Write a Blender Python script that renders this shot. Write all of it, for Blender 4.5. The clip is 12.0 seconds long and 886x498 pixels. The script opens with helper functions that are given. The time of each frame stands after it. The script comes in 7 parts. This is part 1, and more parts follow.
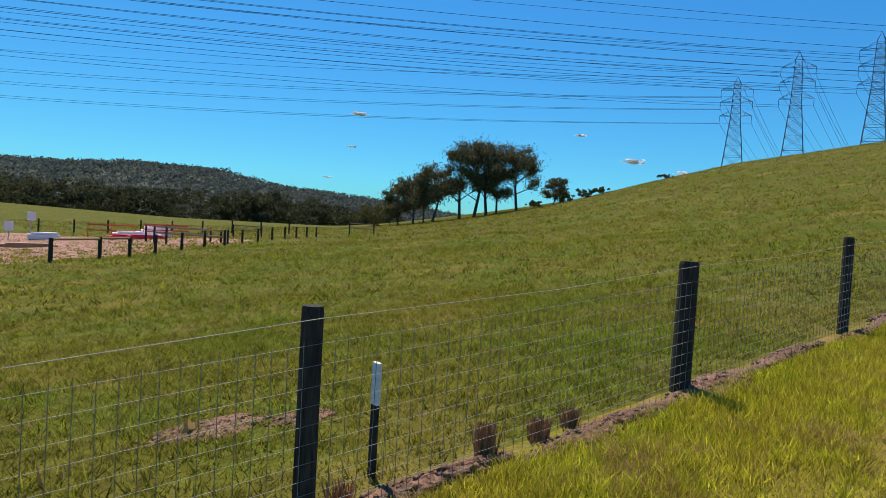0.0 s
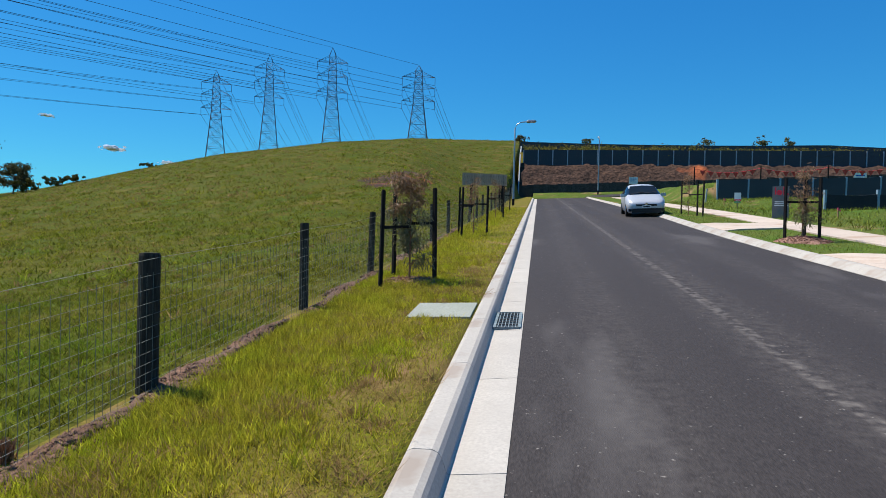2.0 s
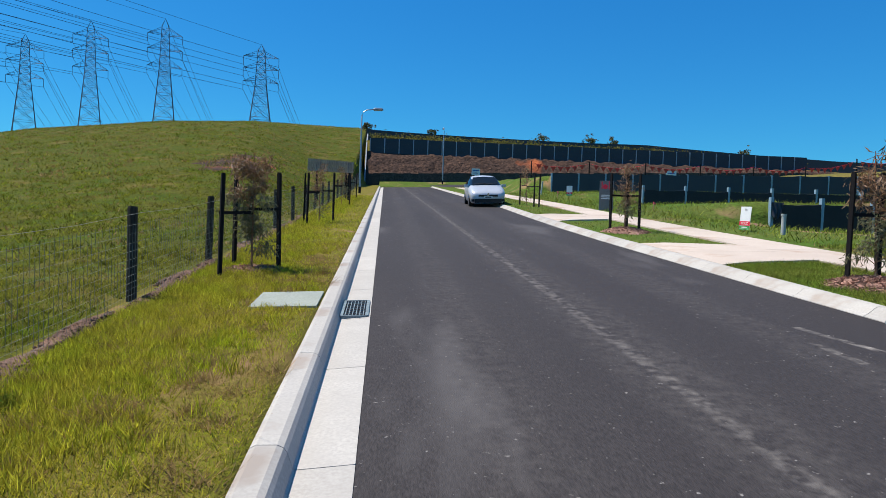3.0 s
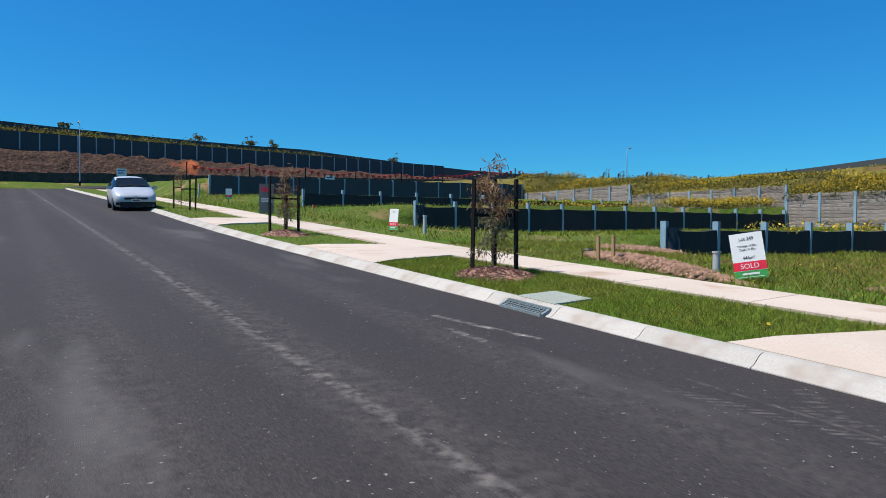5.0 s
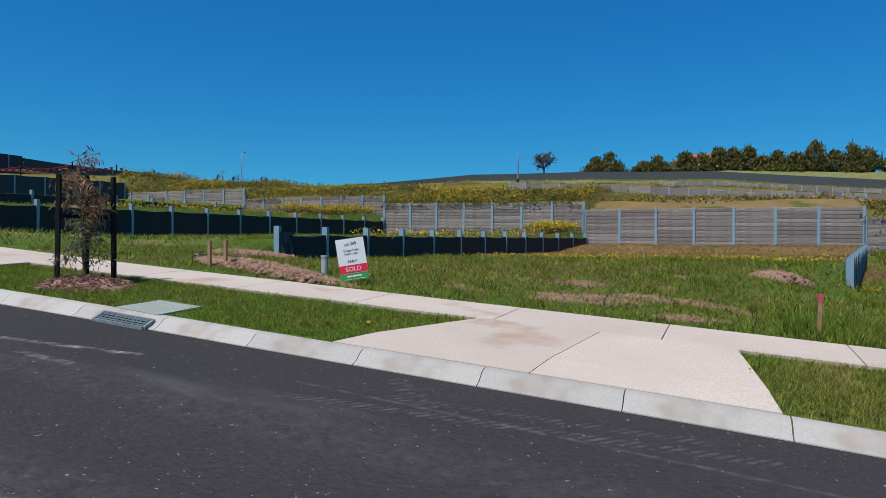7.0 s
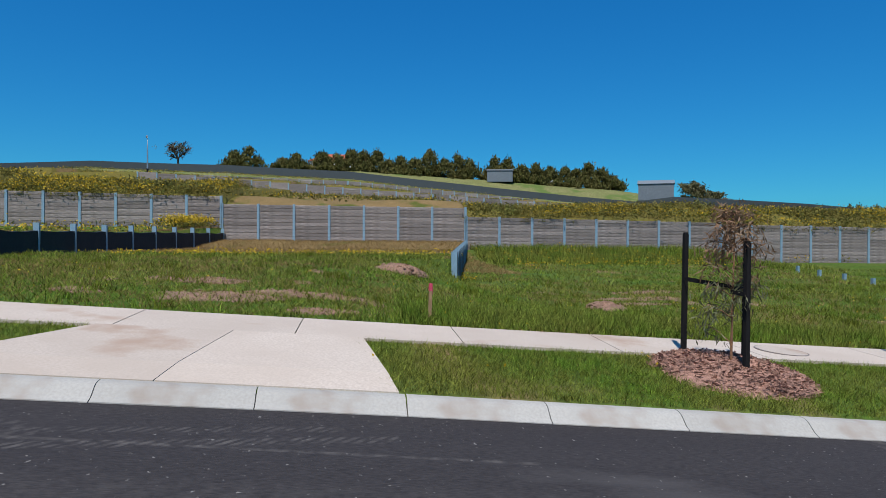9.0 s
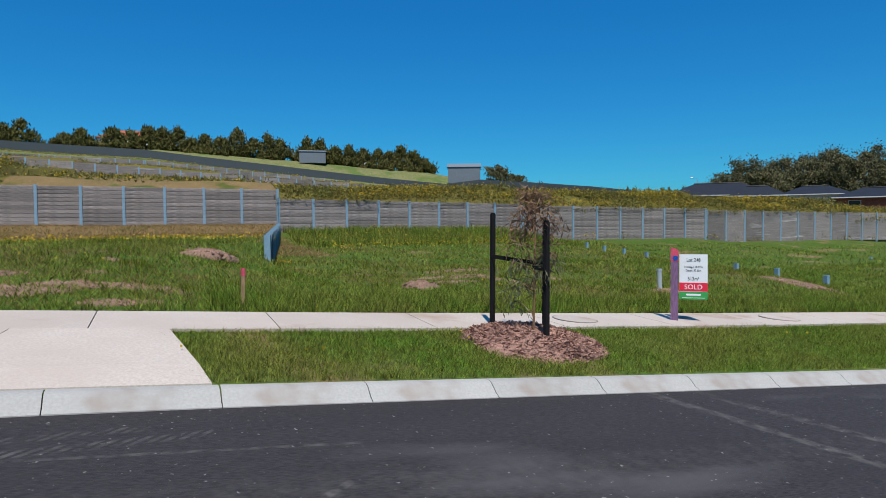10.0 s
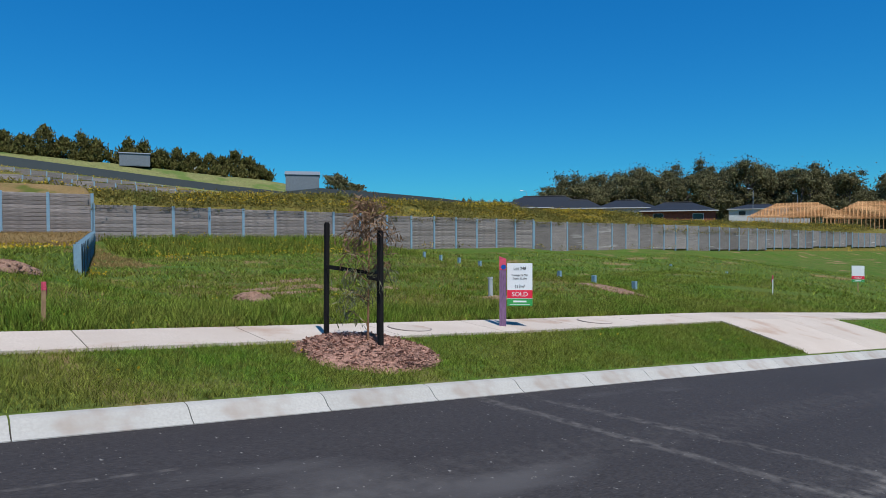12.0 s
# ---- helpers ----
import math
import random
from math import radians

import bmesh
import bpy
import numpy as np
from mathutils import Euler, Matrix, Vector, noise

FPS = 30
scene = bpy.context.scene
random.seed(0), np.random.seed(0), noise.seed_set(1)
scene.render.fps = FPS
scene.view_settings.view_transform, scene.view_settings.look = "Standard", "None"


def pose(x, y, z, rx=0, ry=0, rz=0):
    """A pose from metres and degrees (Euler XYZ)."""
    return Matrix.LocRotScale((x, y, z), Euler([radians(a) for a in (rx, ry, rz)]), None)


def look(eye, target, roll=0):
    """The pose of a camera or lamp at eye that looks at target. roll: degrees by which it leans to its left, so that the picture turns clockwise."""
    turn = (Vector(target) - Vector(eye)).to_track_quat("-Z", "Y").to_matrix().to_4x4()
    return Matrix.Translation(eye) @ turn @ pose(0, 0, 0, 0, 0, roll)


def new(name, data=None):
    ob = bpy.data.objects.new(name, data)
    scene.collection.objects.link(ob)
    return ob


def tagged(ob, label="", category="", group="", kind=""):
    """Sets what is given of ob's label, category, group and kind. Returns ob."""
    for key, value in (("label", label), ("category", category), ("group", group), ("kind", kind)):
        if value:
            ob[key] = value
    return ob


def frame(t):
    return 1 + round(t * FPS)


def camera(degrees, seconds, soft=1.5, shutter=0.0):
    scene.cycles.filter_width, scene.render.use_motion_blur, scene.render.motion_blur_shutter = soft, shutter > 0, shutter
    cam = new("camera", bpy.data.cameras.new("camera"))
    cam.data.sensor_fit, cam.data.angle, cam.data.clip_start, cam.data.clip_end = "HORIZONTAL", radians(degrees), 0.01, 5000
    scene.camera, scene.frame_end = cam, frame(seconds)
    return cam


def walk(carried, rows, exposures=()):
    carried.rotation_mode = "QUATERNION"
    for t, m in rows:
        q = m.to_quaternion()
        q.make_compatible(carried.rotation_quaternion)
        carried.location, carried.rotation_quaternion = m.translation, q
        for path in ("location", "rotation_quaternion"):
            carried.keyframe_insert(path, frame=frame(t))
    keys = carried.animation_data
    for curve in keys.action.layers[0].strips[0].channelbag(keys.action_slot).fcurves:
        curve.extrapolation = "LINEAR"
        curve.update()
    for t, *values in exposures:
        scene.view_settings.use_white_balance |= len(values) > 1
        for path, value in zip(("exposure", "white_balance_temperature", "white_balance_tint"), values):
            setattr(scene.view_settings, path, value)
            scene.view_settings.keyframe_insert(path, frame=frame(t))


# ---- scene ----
cam = camera(68.04, 12.0, soft=0.65)
PATH = [
    (0, (-0.122, -0.221, 1.589), (-1.6673, 1.0477, 1.5181), 3.33),
    (0.5, (-0.155, -0.166, 1.578), (-1.2861, 1.4803, 1.4712), 1.72),
    (1, (-0.124, -0.100, 1.576), (-0.9960, 1.6972, 1.4715), 1.90),
    (1.5, (-0.077, -0.014, 1.582), (-0.7242, 1.8772, 1.5072), 2.43),
    (2, (-0.046, 0.065, 1.592), (-0.3292, 2.0441, 1.5542), 1.33),
    (2.5, (-0.078, 0.108, 1.588), (-0.0963, 2.1066, 1.5281), 1.50),
    (4.5, (0.006, 0.166, 1.576), (0.8285, 1.9883, 1.5405), 1.14),
    (5, (0.036, 0.132, 1.577), (1.1516, 1.7912, 1.5474), 0.40),
    (5.5, (0.076, 0.119, 1.600), (1.4880, 1.5350, 1.6009), 0.04),
    (6, (0.094, 0.149, 1.595), (1.7015, 1.3381, 1.6036), 0.43),
    (6.5, (0.117, 0.156, 1.593), (1.8631, 1.1312, 1.6077), 0.23),
    (8.5, (0.168, 0.096, 1.583), (2.1621, 0.2407, 1.5284), 1.32),
    (9, (0.186, 0.090, 1.598), (2.1697, -0.1617, 1.5814), 0.31),
    (9.5, (0.185, 0.104, 1.590), (2.0818, -0.5273, 1.5393), 0.35),
    (10, (0.188, 0.111, 1.592), (2.0235, -0.6790, 1.5201), -0.45),
    (10.5, (0.188, 0.093, 1.591), (1.9575, -0.8370, 1.5226), 0.20),
    (11, (0.176, 0.075, 1.594), (1.9048, -0.9289, 1.5230), -0.21),
    (11.5, (0.165, 0.041, 1.597), (1.8145, -1.0891, 1.5434), -0.16),
    (12, (0.177, 0.035, 1.600), (1.7696, -1.1735, 1.5536), -0.16),
]
walk(cam, [(t, look(eye, target, roll)) for t, eye, target, roll in PATH],
     exposures=[(0, 0.58, 7250, 16), (1.0, 0.46, 6950, 13), (2.0, 0.44, 6650, 10), (4.5, 0.48, 6450, 10), (5.0, 0.42, 6450, 10), (5.5, 0.12, 6400, 10), (6.2, 0.0, 6300, 10), (9.0, 0.02, 6120, 9), (12, 0.04, 6000, 8)])

# ---- light ----
SUN_YAW, SUN_UP = 72.0, 60.0
to_sun = Vector((-math.sin(radians(SUN_YAW)) * math.cos(radians(SUN_UP)),
                 math.cos(radians(SUN_YAW)) * math.cos(radians(SUN_UP)), math.sin(radians(SUN_UP))))
world = bpy.data.worlds.new("world")
scene.world = world
world.use_nodes = True
wn = world.node_tree.nodes
sky = wn.new("ShaderNodeTexSky")
sky.sky_type, sky.sun_disc = "NISHITA", False
sky.sun_elevation, sky.sun_rotation = radians(SUN_UP), radians(-SUN_YAW)
sky.altitude, sky.air_density, sky.dust_density, sky.ozone_density = 100, 1.0, 0.3, 1.5
even = wn.new("ShaderNodeGamma")
even.inputs["Gamma"].default_value = 0.65
tint = wn.new("ShaderNodeMix")
tint.data_type, tint.blend_type = "RGBA", "MULTIPLY"
tint.inputs[0].default_value = 1.0
tint.inputs[7].default_value = (0.29, 1.20, 1.78, 1)
world.node_tree.links.new(sky.outputs[0], even.inputs["Color"])
deep = wn.new("ShaderNodeHueSaturation")
deep.inputs["Saturation"].default_value = 1.65
world.node_tree.links.new(even.outputs[0], deep.inputs["Color"])
world.node_tree.links.new(deep.outputs[0], tint.inputs[6])
world.node_tree.links.new(tint.outputs[2], wn["Background"].inputs[0])
wn["Background"].inputs[1].default_value = 0.1
sun_data = bpy.data.lights.new("sun", "SUN")
sun_data.energy, sun_data.angle, sun_data.color = 4.8, radians(0.5), (1.0, 0.95, 0.87)
sun = new("sun", sun_data)
sun.matrix_world = look((0, 0, 60), Vector((0, 0, 60)) - to_sun)


# ---- materials ----
def material(name, base, rough=0.8, metal=0.0, vary=None, scale=4.0, amount=0.35, bump=0.0, bump_scale=40.0,
             fine=60.0, island=0.0, per_object=0.0, stretch=(1, 1, 1), spec=0.4, blotch=None, blotch_scale=0.3, blotch_at=0.55, trans=0.0):
    """A procedural surface: two scales of noise between base and vary, an optional third blotch colour, and fine relief."""
    mat = bpy.data.materials.new(name)
    mat.use_nodes = True
    n, l = mat.node_tree.nodes, mat.node_tree.links
    b = n["Principled BSDF"]
    b.inputs["Roughness"].default_value, b.inputs["Metallic"].default_value = rough, metal
    b.inputs["Specular IOR Level"].default_value = spec
    vary = vary or tuple(c * 0.7 for c in base)
    co = n.new("ShaderNodeTexCoord")
    mp = n.new("ShaderNodeMapping")
    mp.inputs["Scale"].default_value = stretch
    l.new(co.outputs["Object"], mp.inputs[0])

    def noise_at(size, detail, lo, hi):
        t = n.new("ShaderNodeTexNoise")
        t.inputs["Scale"].default_value, t.inputs["Detail"].default_value = size, detail
        l.new(mp.outputs[0], t.inputs["Vector"])
        r = n.new("ShaderNodeMapRange")
        r.inputs[1].default_value, r.inputs[2].default_value = lo, hi
        l.new(t.outputs[0], r.inputs[0])
        return r.outputs[0]

    def mix(fac, a, c):
        m = n.new("ShaderNodeMix")
        m.data_type = "RGBA"
        for sock, v in ((m.inputs[0], fac), (m.inputs[6], a), (m.inputs[7], c)):
            if hasattr(v, "node"):
                l.new(v, sock)
            else:
                sock.default_value = v if isinstance(v, float) else (*v, 1)
        return m.outputs[2]

    col = mix(noise_at(scale, 4, 0.35, 0.65), base, vary)
    col = mix(noise_at(fine, 3, 0.3, 0.7), col, tuple(c * (1 - amount) for c in vary))
    if blotch:
        col = mix(noise_at(blotch_scale, 5, blotch_at, blotch_at + 0.1), col, blotch)
    if island or per_object:
        src = n.new("ShaderNodeNewGeometry").outputs["Random Per Island"] if island else n.new("ShaderNodeObjectInfo").outputs["Random"]
        r = n.new("ShaderNodeMapRange")
        k = island or per_object
        r.inputs[3].default_value, r.inputs[4].default_value = 1 - k, 1 + k
        l.new(src, r.inputs[0])
        h = n.new("ShaderNodeHueSaturation")
        l.new(col, h.inputs["Color"])
        l.new(r.outputs[0], h.inputs["Value"])
        col = h.outputs[0]
    l.new(col, b.inputs["Base Color"])
    if trans:
        thin = n.new("ShaderNodeBsdfTranslucent")
        l.new(col, thin.inputs["Color"])
        both = n.new("ShaderNodeMixShader")
        both.inputs[0].default_value = trans
        l.new(b.outputs[0], both.inputs[1])
        l.new(thin.outputs[0], both.inputs[2])
        l.new(both.outputs[0], n["Material Output"].inputs["Surface"])
    if bump:
        t = n.new("ShaderNodeTexNoise")
        t.inputs["Scale"].default_value, t.inputs["Detail"].default_value = bump_scale, 5
        l.new(mp.outputs[0], t.inputs["Vector"])
        bp = n.new("ShaderNodeBump")
        bp.inputs["Strength"].default_value, bp.inputs["Distance"].default_value = 0.8, bump
        l.new(t.outputs[0], bp.inputs["Height"])
        l.new(bp.outputs[0], b.inputs["Normal"])
    return mat


FIELD = material("field_grass", (0.064, 0.108, 0.010), vary=(0.120, 0.112, 0.018), scale=0.5, fine=5.0, amount=0.6, bump=0.10, bump_scale=5.0,
                 blotch=(0.130, 0.105, 0.026), blotch_scale=0.30, blotch_at=0.57, rough=0.95, spec=0.05)
VERGE = material("verge_grass", (0.15, 0.16, 0.012), vary=(0.19, 0.15, 0.035), scale=1.3, fine=25.0, bump=0.03, bump_scale=30,
                 blotch=(0.24, 0.15, 0.07), blotch_scale=1.2, blotch_at=0.58, rough=0.95, spec=0.05)
PALE = material("long_pale_grass", (0.20, 0.22, 0.075), vary=(0.26, 0.25, 0.10), scale=0.4, fine=2.5, amount=0.5, bump=0.2, bump_scale=3.0,
                blotch=(0.11, 0.15, 0.04), blotch_scale=0.15, blotch_at=0.52, rough=0.95, spec=0.05)
LAWN = material("lot_grass", (0.072, 0.155, 0.018), vary=(0.13, 0.16, 0.035), scale=0.5, fine=10.0, amount=0.55, bump=0.04, bump_scale=14,
                blotch=(0.25, 0.165, 0.085), blotch_scale=0.45, blotch_at=0.59, rough=0.95, spec=0.05)
STRAW = material("dry_grass", (0.30, 0.195, 0.085), vary=(0.22, 0.15, 0.06), scale=0.8, fine=16.0, bump=0.05, bump_scale=18,
                 blotch=(0.09, 0.10, 0.02), blotch_scale=0.5, blotch_at=0.57, rough=0.95, spec=0.1)
WEEDS = material("weedy_slope", (0.14, 0.145, 0.035), vary=(0.18, 0.14, 0.035), scale=0.6, fine=10.0, bump=0.08, bump_scale=8,
                 blotch=(0.30, 0.20, 0.015), blotch_scale=1.6, blotch_at=0.60, rough=0.9, spec=0.1)
EARTH = material("red_earth", (0.125, 0.072, 0.050), vary=(0.070, 0.044, 0.035), scale=0.9, fine=3.0, amount=0.6, bump=0.35, bump_scale=2.2,
                 blotch=(0.36, 0.10, 0.04), blotch_scale=0.16, blotch_at=0.585, rough=0.95, spec=0.1)
GRAVEL = material("bare_gravel", (0.43, 0.26, 0.22), vary=(0.29, 0.16, 0.13), scale=0.16, fine=2.0, amount=0.3, bump=0.03, rough=0.95, spec=0.1)
ASPHALT = material("asphalt", (0.044, 0.037, 0.036), vary=(0.054, 0.046, 0.044), scale=0.9, fine=70.0, amount=0.5, bump=0.004,
                   bump_scale=160.0, rough=0.8, spec=0.22, stretch=(1, 0.25, 1), blotch=(0.074, 0.066, 0.063), blotch_scale=0.8, blotch_at=0.60)
def add_tracks(mat):
    """Pale dust lines along the street and crossing tyre marks."""
    n, l = mat.node_tree.nodes, mat.node_tree.links
    b = n["Principled BSDF"]
    col = b.inputs["Base Color"].links[0].from_socket
    co = n.new("ShaderNodeTexCoord")
    sep = n.new("ShaderNodeSeparateXYZ")
    l.new(co.outputs["Object"], sep.inputs[0])

    def math_node(op, a, c=0.0):
        m = n.new("ShaderNodeMath")
        m.operation = op
        for sock, v in ((m.inputs[0], a), (m.inputs[1], c)):
            if isinstance(v, (int, float)):
                sock.default_value = v
            else:
                l.new(v, sock)
        return m.outputs[0]

    def line(x0, slope, width, strength, y_from=-1e4, y_to=1e4, tread=0.0):
        off = math_node("SUBTRACT", sep.outputs[0], math_node("ADD", math_node("MULTIPLY", sep.outputs[1], slope), x0))
        near = math_node("SUBTRACT", 1.0, math_node("MULTIPLY", math_node("ABSOLUTE", off), 1 / width))
        inside = math_node("MULTIPLY", math_node("GREATER_THAN", sep.outputs[1], y_from), math_node("LESS_THAN", sep.outputs[1], y_to))
        if tread:
            wave = math_node("SINE", math_node("MULTIPLY", math_node("ADD", sep.outputs[1], math_node("MULTIPLY", sep.outputs[0], 0.8)), 6.283 / tread))
            inside = math_node("MULTIPLY", inside, math_node("GREATER_THAN", wave, -0.1))
        return math_node("MULTIPLY", math_node("MULTIPLY", math_node("MINIMUM", math_node("MAXIMUM", near, 0.0), 0.5), inside), strength * (0.6 if tread else 1.0))

    total = line(2.15, 0.0, 0.09, 0.45)
    for args in ((2.2, 0.0, 0.5, 0.14), (3.75, 0.0, 0.35, 0.10), (0.75, 0.0, 0.4, 0.10), (24.8, 4.4, 0.5, 0.35, -5.6, -4.3), (19.9, 2.9, 0.35, 0.28, -6.3, -5.0),
                 (4.85, -0.178, 0.085, 0.6, -0.2, 3.3, 0.085), (5.08, -0.150, 0.075, 0.55, 0.2, 2.6, 0.08), (2.67, 0.89, 0.16, 0.5, 2.15, 2.8, 0.12), (4.55, 0.02, 0.03, 0.3, -1.2, 3.4), (3.1, -0.9, 0.05, 0.35, -0.9, -0.3), (5.42, -0.19, 0.06, 0.8, 5.2, 6.5), (5.6, -0.22, 0.05, 0.8, 5.0, 5.7), (3.95, 0.0, 0.06, 0.7, 5.2, 5.9)):
        total = math_node("ADD", total, line(*args))
    t = n.new("ShaderNodeTexNoise")
    t.inputs["Scale"].default_value, t.inputs["Detail"].default_value = 9.0, 6
    l.new(co.outputs["Object"], t.inputs["Vector"])
    r = n.new("ShaderNodeMapRange")
    r.inputs[1].default_value, r.inputs[2].default_value = 0.38, 0.68
    l.new(t.outputs[0], r.inputs[0])
    fac = math_node("MULTIPLY", total, r.outputs[0])
    m = n.new("ShaderNodeMix")
    m.data_type = "RGBA"
    l.new(fac, m.inputs[0])
    l.new(col, m.inputs[6])
    m.inputs[7].default_value = (0.36, 0.32, 0.28, 1)
    grit = n.new("ShaderNodeTexNoise")
    grit.inputs["Scale"].default_value, grit.inputs["Detail"].default_value = 26.0, 2
    l.new(co.outputs["Object"], grit.inputs["Vector"])
    g = n.new("ShaderNodeMapRange")
    g.inputs[1].default_value, g.inputs[2].default_value = 0.70, 0.76
    l.new(grit.outputs[0], g.inputs[0])
    pale = n.new("ShaderNodeMix")
    pale.data_type = "RGBA"
    l.new(g.outputs[0], pale.inputs[0])
    l.new(m.outputs[2], pale.inputs[6])
    pale.inputs[7].default_value = (0.22, 0.20, 0.18, 1)
    l.new(pale.outputs[2], b.inputs["Base Color"])


add_tracks(ASPHALT)
CONCRETE = material("new_concrete", (0.48, 0.45, 0.40), vary=(0.40, 0.37, 0.33), scale=1.6, fine=45.0, amount=0.06, bump=0.0006,
                    bump_scale=60, rough=0.85, spec=0.3, per_object=0.06, blotch=(0.33, 0.28, 0.235), blotch_scale=1.7, blotch_at=0.60)
PATHC = material("path_concrete", (0.57, 0.48, 0.40), vary=(0.49, 0.40, 0.325), scale=1.1, fine=40.0, amount=0.06, bump=0.0006,
                 bump_scale=60, rough=0.85, spec=0.3, per_object=0.06, blotch=(0.40, 0.285, 0.21), blotch_scale=0.9, blotch_at=0.57)
SLEEPER = material("grey_sleeper", (0.36, 0.305, 0.275), vary=(0.23, 0.195, 0.175), scale=3.0, fine=22.0, amount=0.4, bump=0.02, blotch=(0.47, 0.43, 0.39), blotch_scale=1.1, blotch_at=0.62,
                   bump_scale=25.0, rough=0.9, stretch=(1, 0.25, 3), per_object=0.26)
# the blue of reflected sky is part of this base colour
STEEL = material("galvanised_post", (0.27, 0.39, 0.48), vary=(0.22, 0.33, 0.41), scale=5, fine=40, amount=0.15, rough=0.5, metal=0.1)
DARKWALL = material("black_wall_membrane", (0.020, 0.022, 0.026), vary=(0.030, 0.032, 0.036), scale=1.5, fine=12, bump=0.01, bump_scale=6, rough=0.7, spec=0.3)
DARKPANEL = material("charcoal_panel", (0.030, 0.036, 0.046), vary=(0.038, 0.044, 0.055), scale=0.8, fine=20, amount=0.1, rough=0.5, metal=0.1)
RIDGEPANEL = material("grey_ridge_panel", (0.060, 0.068, 0.072), vary=(0.070, 0.078, 0.082), scale=0.8, fine=20, amount=0.1, rough=0.5, metal=0.1)
GRATE = material("dull_steel_grid", (0.28, 0.36, 0.38), vary=(0.20, 0.24, 0.25), scale=9, fine=60, rough=0.7, metal=0.2, spec=0.2)
GREYPOST = material("pale_grey_post", (0.45, 0.47, 0.50), vary=(0.36, 0.39, 0.43), scale=4, fine=40, rough=0.6, metal=0.2)
TIMBER = material("weathered_timber_post", (0.075, 0.070, 0.055), vary=(0.045, 0.042, 0.035), scale=8, fine=60, amount=0.4, bump=0.006,
                  bump_scale=60, rough=0.95, spec=0.08, stretch=(1, 1, 0.12))
BLACK = material("black_stake", (0.012, 0.011, 0.012), vary=(0.020, 0.018, 0.018), scale=10, fine=60, rough=0.9, spec=0.12, stretch=(1, 1, 0.2), bump=0.002)
BARK = material("bark", (0.16, 0.11, 0.075), vary=(0.09, 0.06, 0.045), scale=8, fine=50, bump=0.01, bump_scale=40, rough=0.9)
WIRE = material("galvanised_wire", (0.27, 0.28, 0.24), vary=(0.20, 0.21, 0.17), rough=0.7, metal=0.0, spec=0.2, scale=3)
LATTICE = material("steel_lattice", (0.13, 0.16, 0.22), vary=(0.10, 0.12, 0.17), rough=0.7, metal=0.1, scale=0.5)
LAMPGREY = material("galvanised_lamp_pole", (0.42, 0.47, 0.52), vary=(0.36, 0.41, 0.46), rough=0.4, metal=0.5, scale=3)


# ---- mesh helpers ----
class Build:
    """Collects points and faces of one mesh."""

    def __init__(self):
        self.v, self.f, self.m = [], [], []

    def add(self, verts, faces, slot=0):
        k = len(self.v)
        self.v += [tuple(p) for p in verts]
        self.f += [tuple(i + k for i in q) for q in faces]
        self.m += [slot] * len(faces)
        return self

    def box(self, x0, x1, y0, y1, z0, z1, slot=0, m=None):
        p = [Vector(c) for c in ((x0, y0, z0), (x1, y0, z0), (x1, y1, z0), (x0, y1, z0), (x0, y0, z1), (x1, y0, z1), (x1, y1, z1), (x0, y1, z1))]
        if m:
            p = [m @ c for c in p]
        return self.add(p, [(3, 2, 1, 0), (4, 5, 6, 7), (0, 1, 5, 4), (1, 2, 6, 5), (2, 3, 7, 6), (3, 0, 4, 7)], slot)

    def tube(self, pts, radii, n=6, slot=0, cap=True):
        """A round bar along points, with one radius or one a point."""
        pts = [Vector(p) for p in pts]
        radii = radii if isinstance(radii, (list, tuple)) else [radii] * len(pts)
        rings = []
        for i, p in enumerate(pts):
            d = (pts[min(i + 1, len(pts) - 1)] - pts[max(i - 1, 0)]).normalized()
            a = d.cross((0, 0, 1) if abs(d.z) < 0.9 else (1, 0, 0)).normalized()
            b = d.cross(a)
            rings.append([p + (a * math.cos(2 * math.pi * k / n) + b * math.sin(2 * math.pi * k / n)) * radii[i] for k in range(n)])
        faces = [(i * n + k, i * n + (k + 1) % n, (i + 1) * n + (k + 1) % n, (i + 1) * n + k) for i in range(len(pts) - 1) for k in range(n)]
        if cap:
            faces += [tuple(range(n))[::-1], tuple((len(pts) - 1) * n + k for k in range(n))]
        return self.add([p for r in rings for p in r], faces, slot)

    def prism(self, profile, y0, y1, slot=0, shear=0.0):
        """A profile of (x, z) pushed along y, rising by shear."""
        n = len(profile)
        v = [(x, y0, z + shear * y0) for x, z in profile] + [(x, y1, z + shear * y1) for x, z in profile]
        f = [(i, (i + 1) % n, (i + 1) % n + n, i + n) for i in range(n)] + [tuple(range(n))[::-1], tuple(range(n, 2 * n))]
        return self.add(v, f, slot)

    def mesh(self, name, *mats, smooth=False):
        me = bpy.data.meshes.new(name)
        me.from_pydata(self.v, [], self.f)
        for m in mats:
            me.materials.append(m)
        if len(mats) > 1:
            me.polygons.foreach_set("material_index", self.m)
        bm = bmesh.new()
        bm.from_mesh(me)
        bmesh.ops.recalc_face_normals(bm, faces=bm.faces)
        bm.to_mesh(me)
        bm.free()
        if smooth:
            me.polygons.foreach_set("use_smooth", [True] * len(me.polygons))
        return me


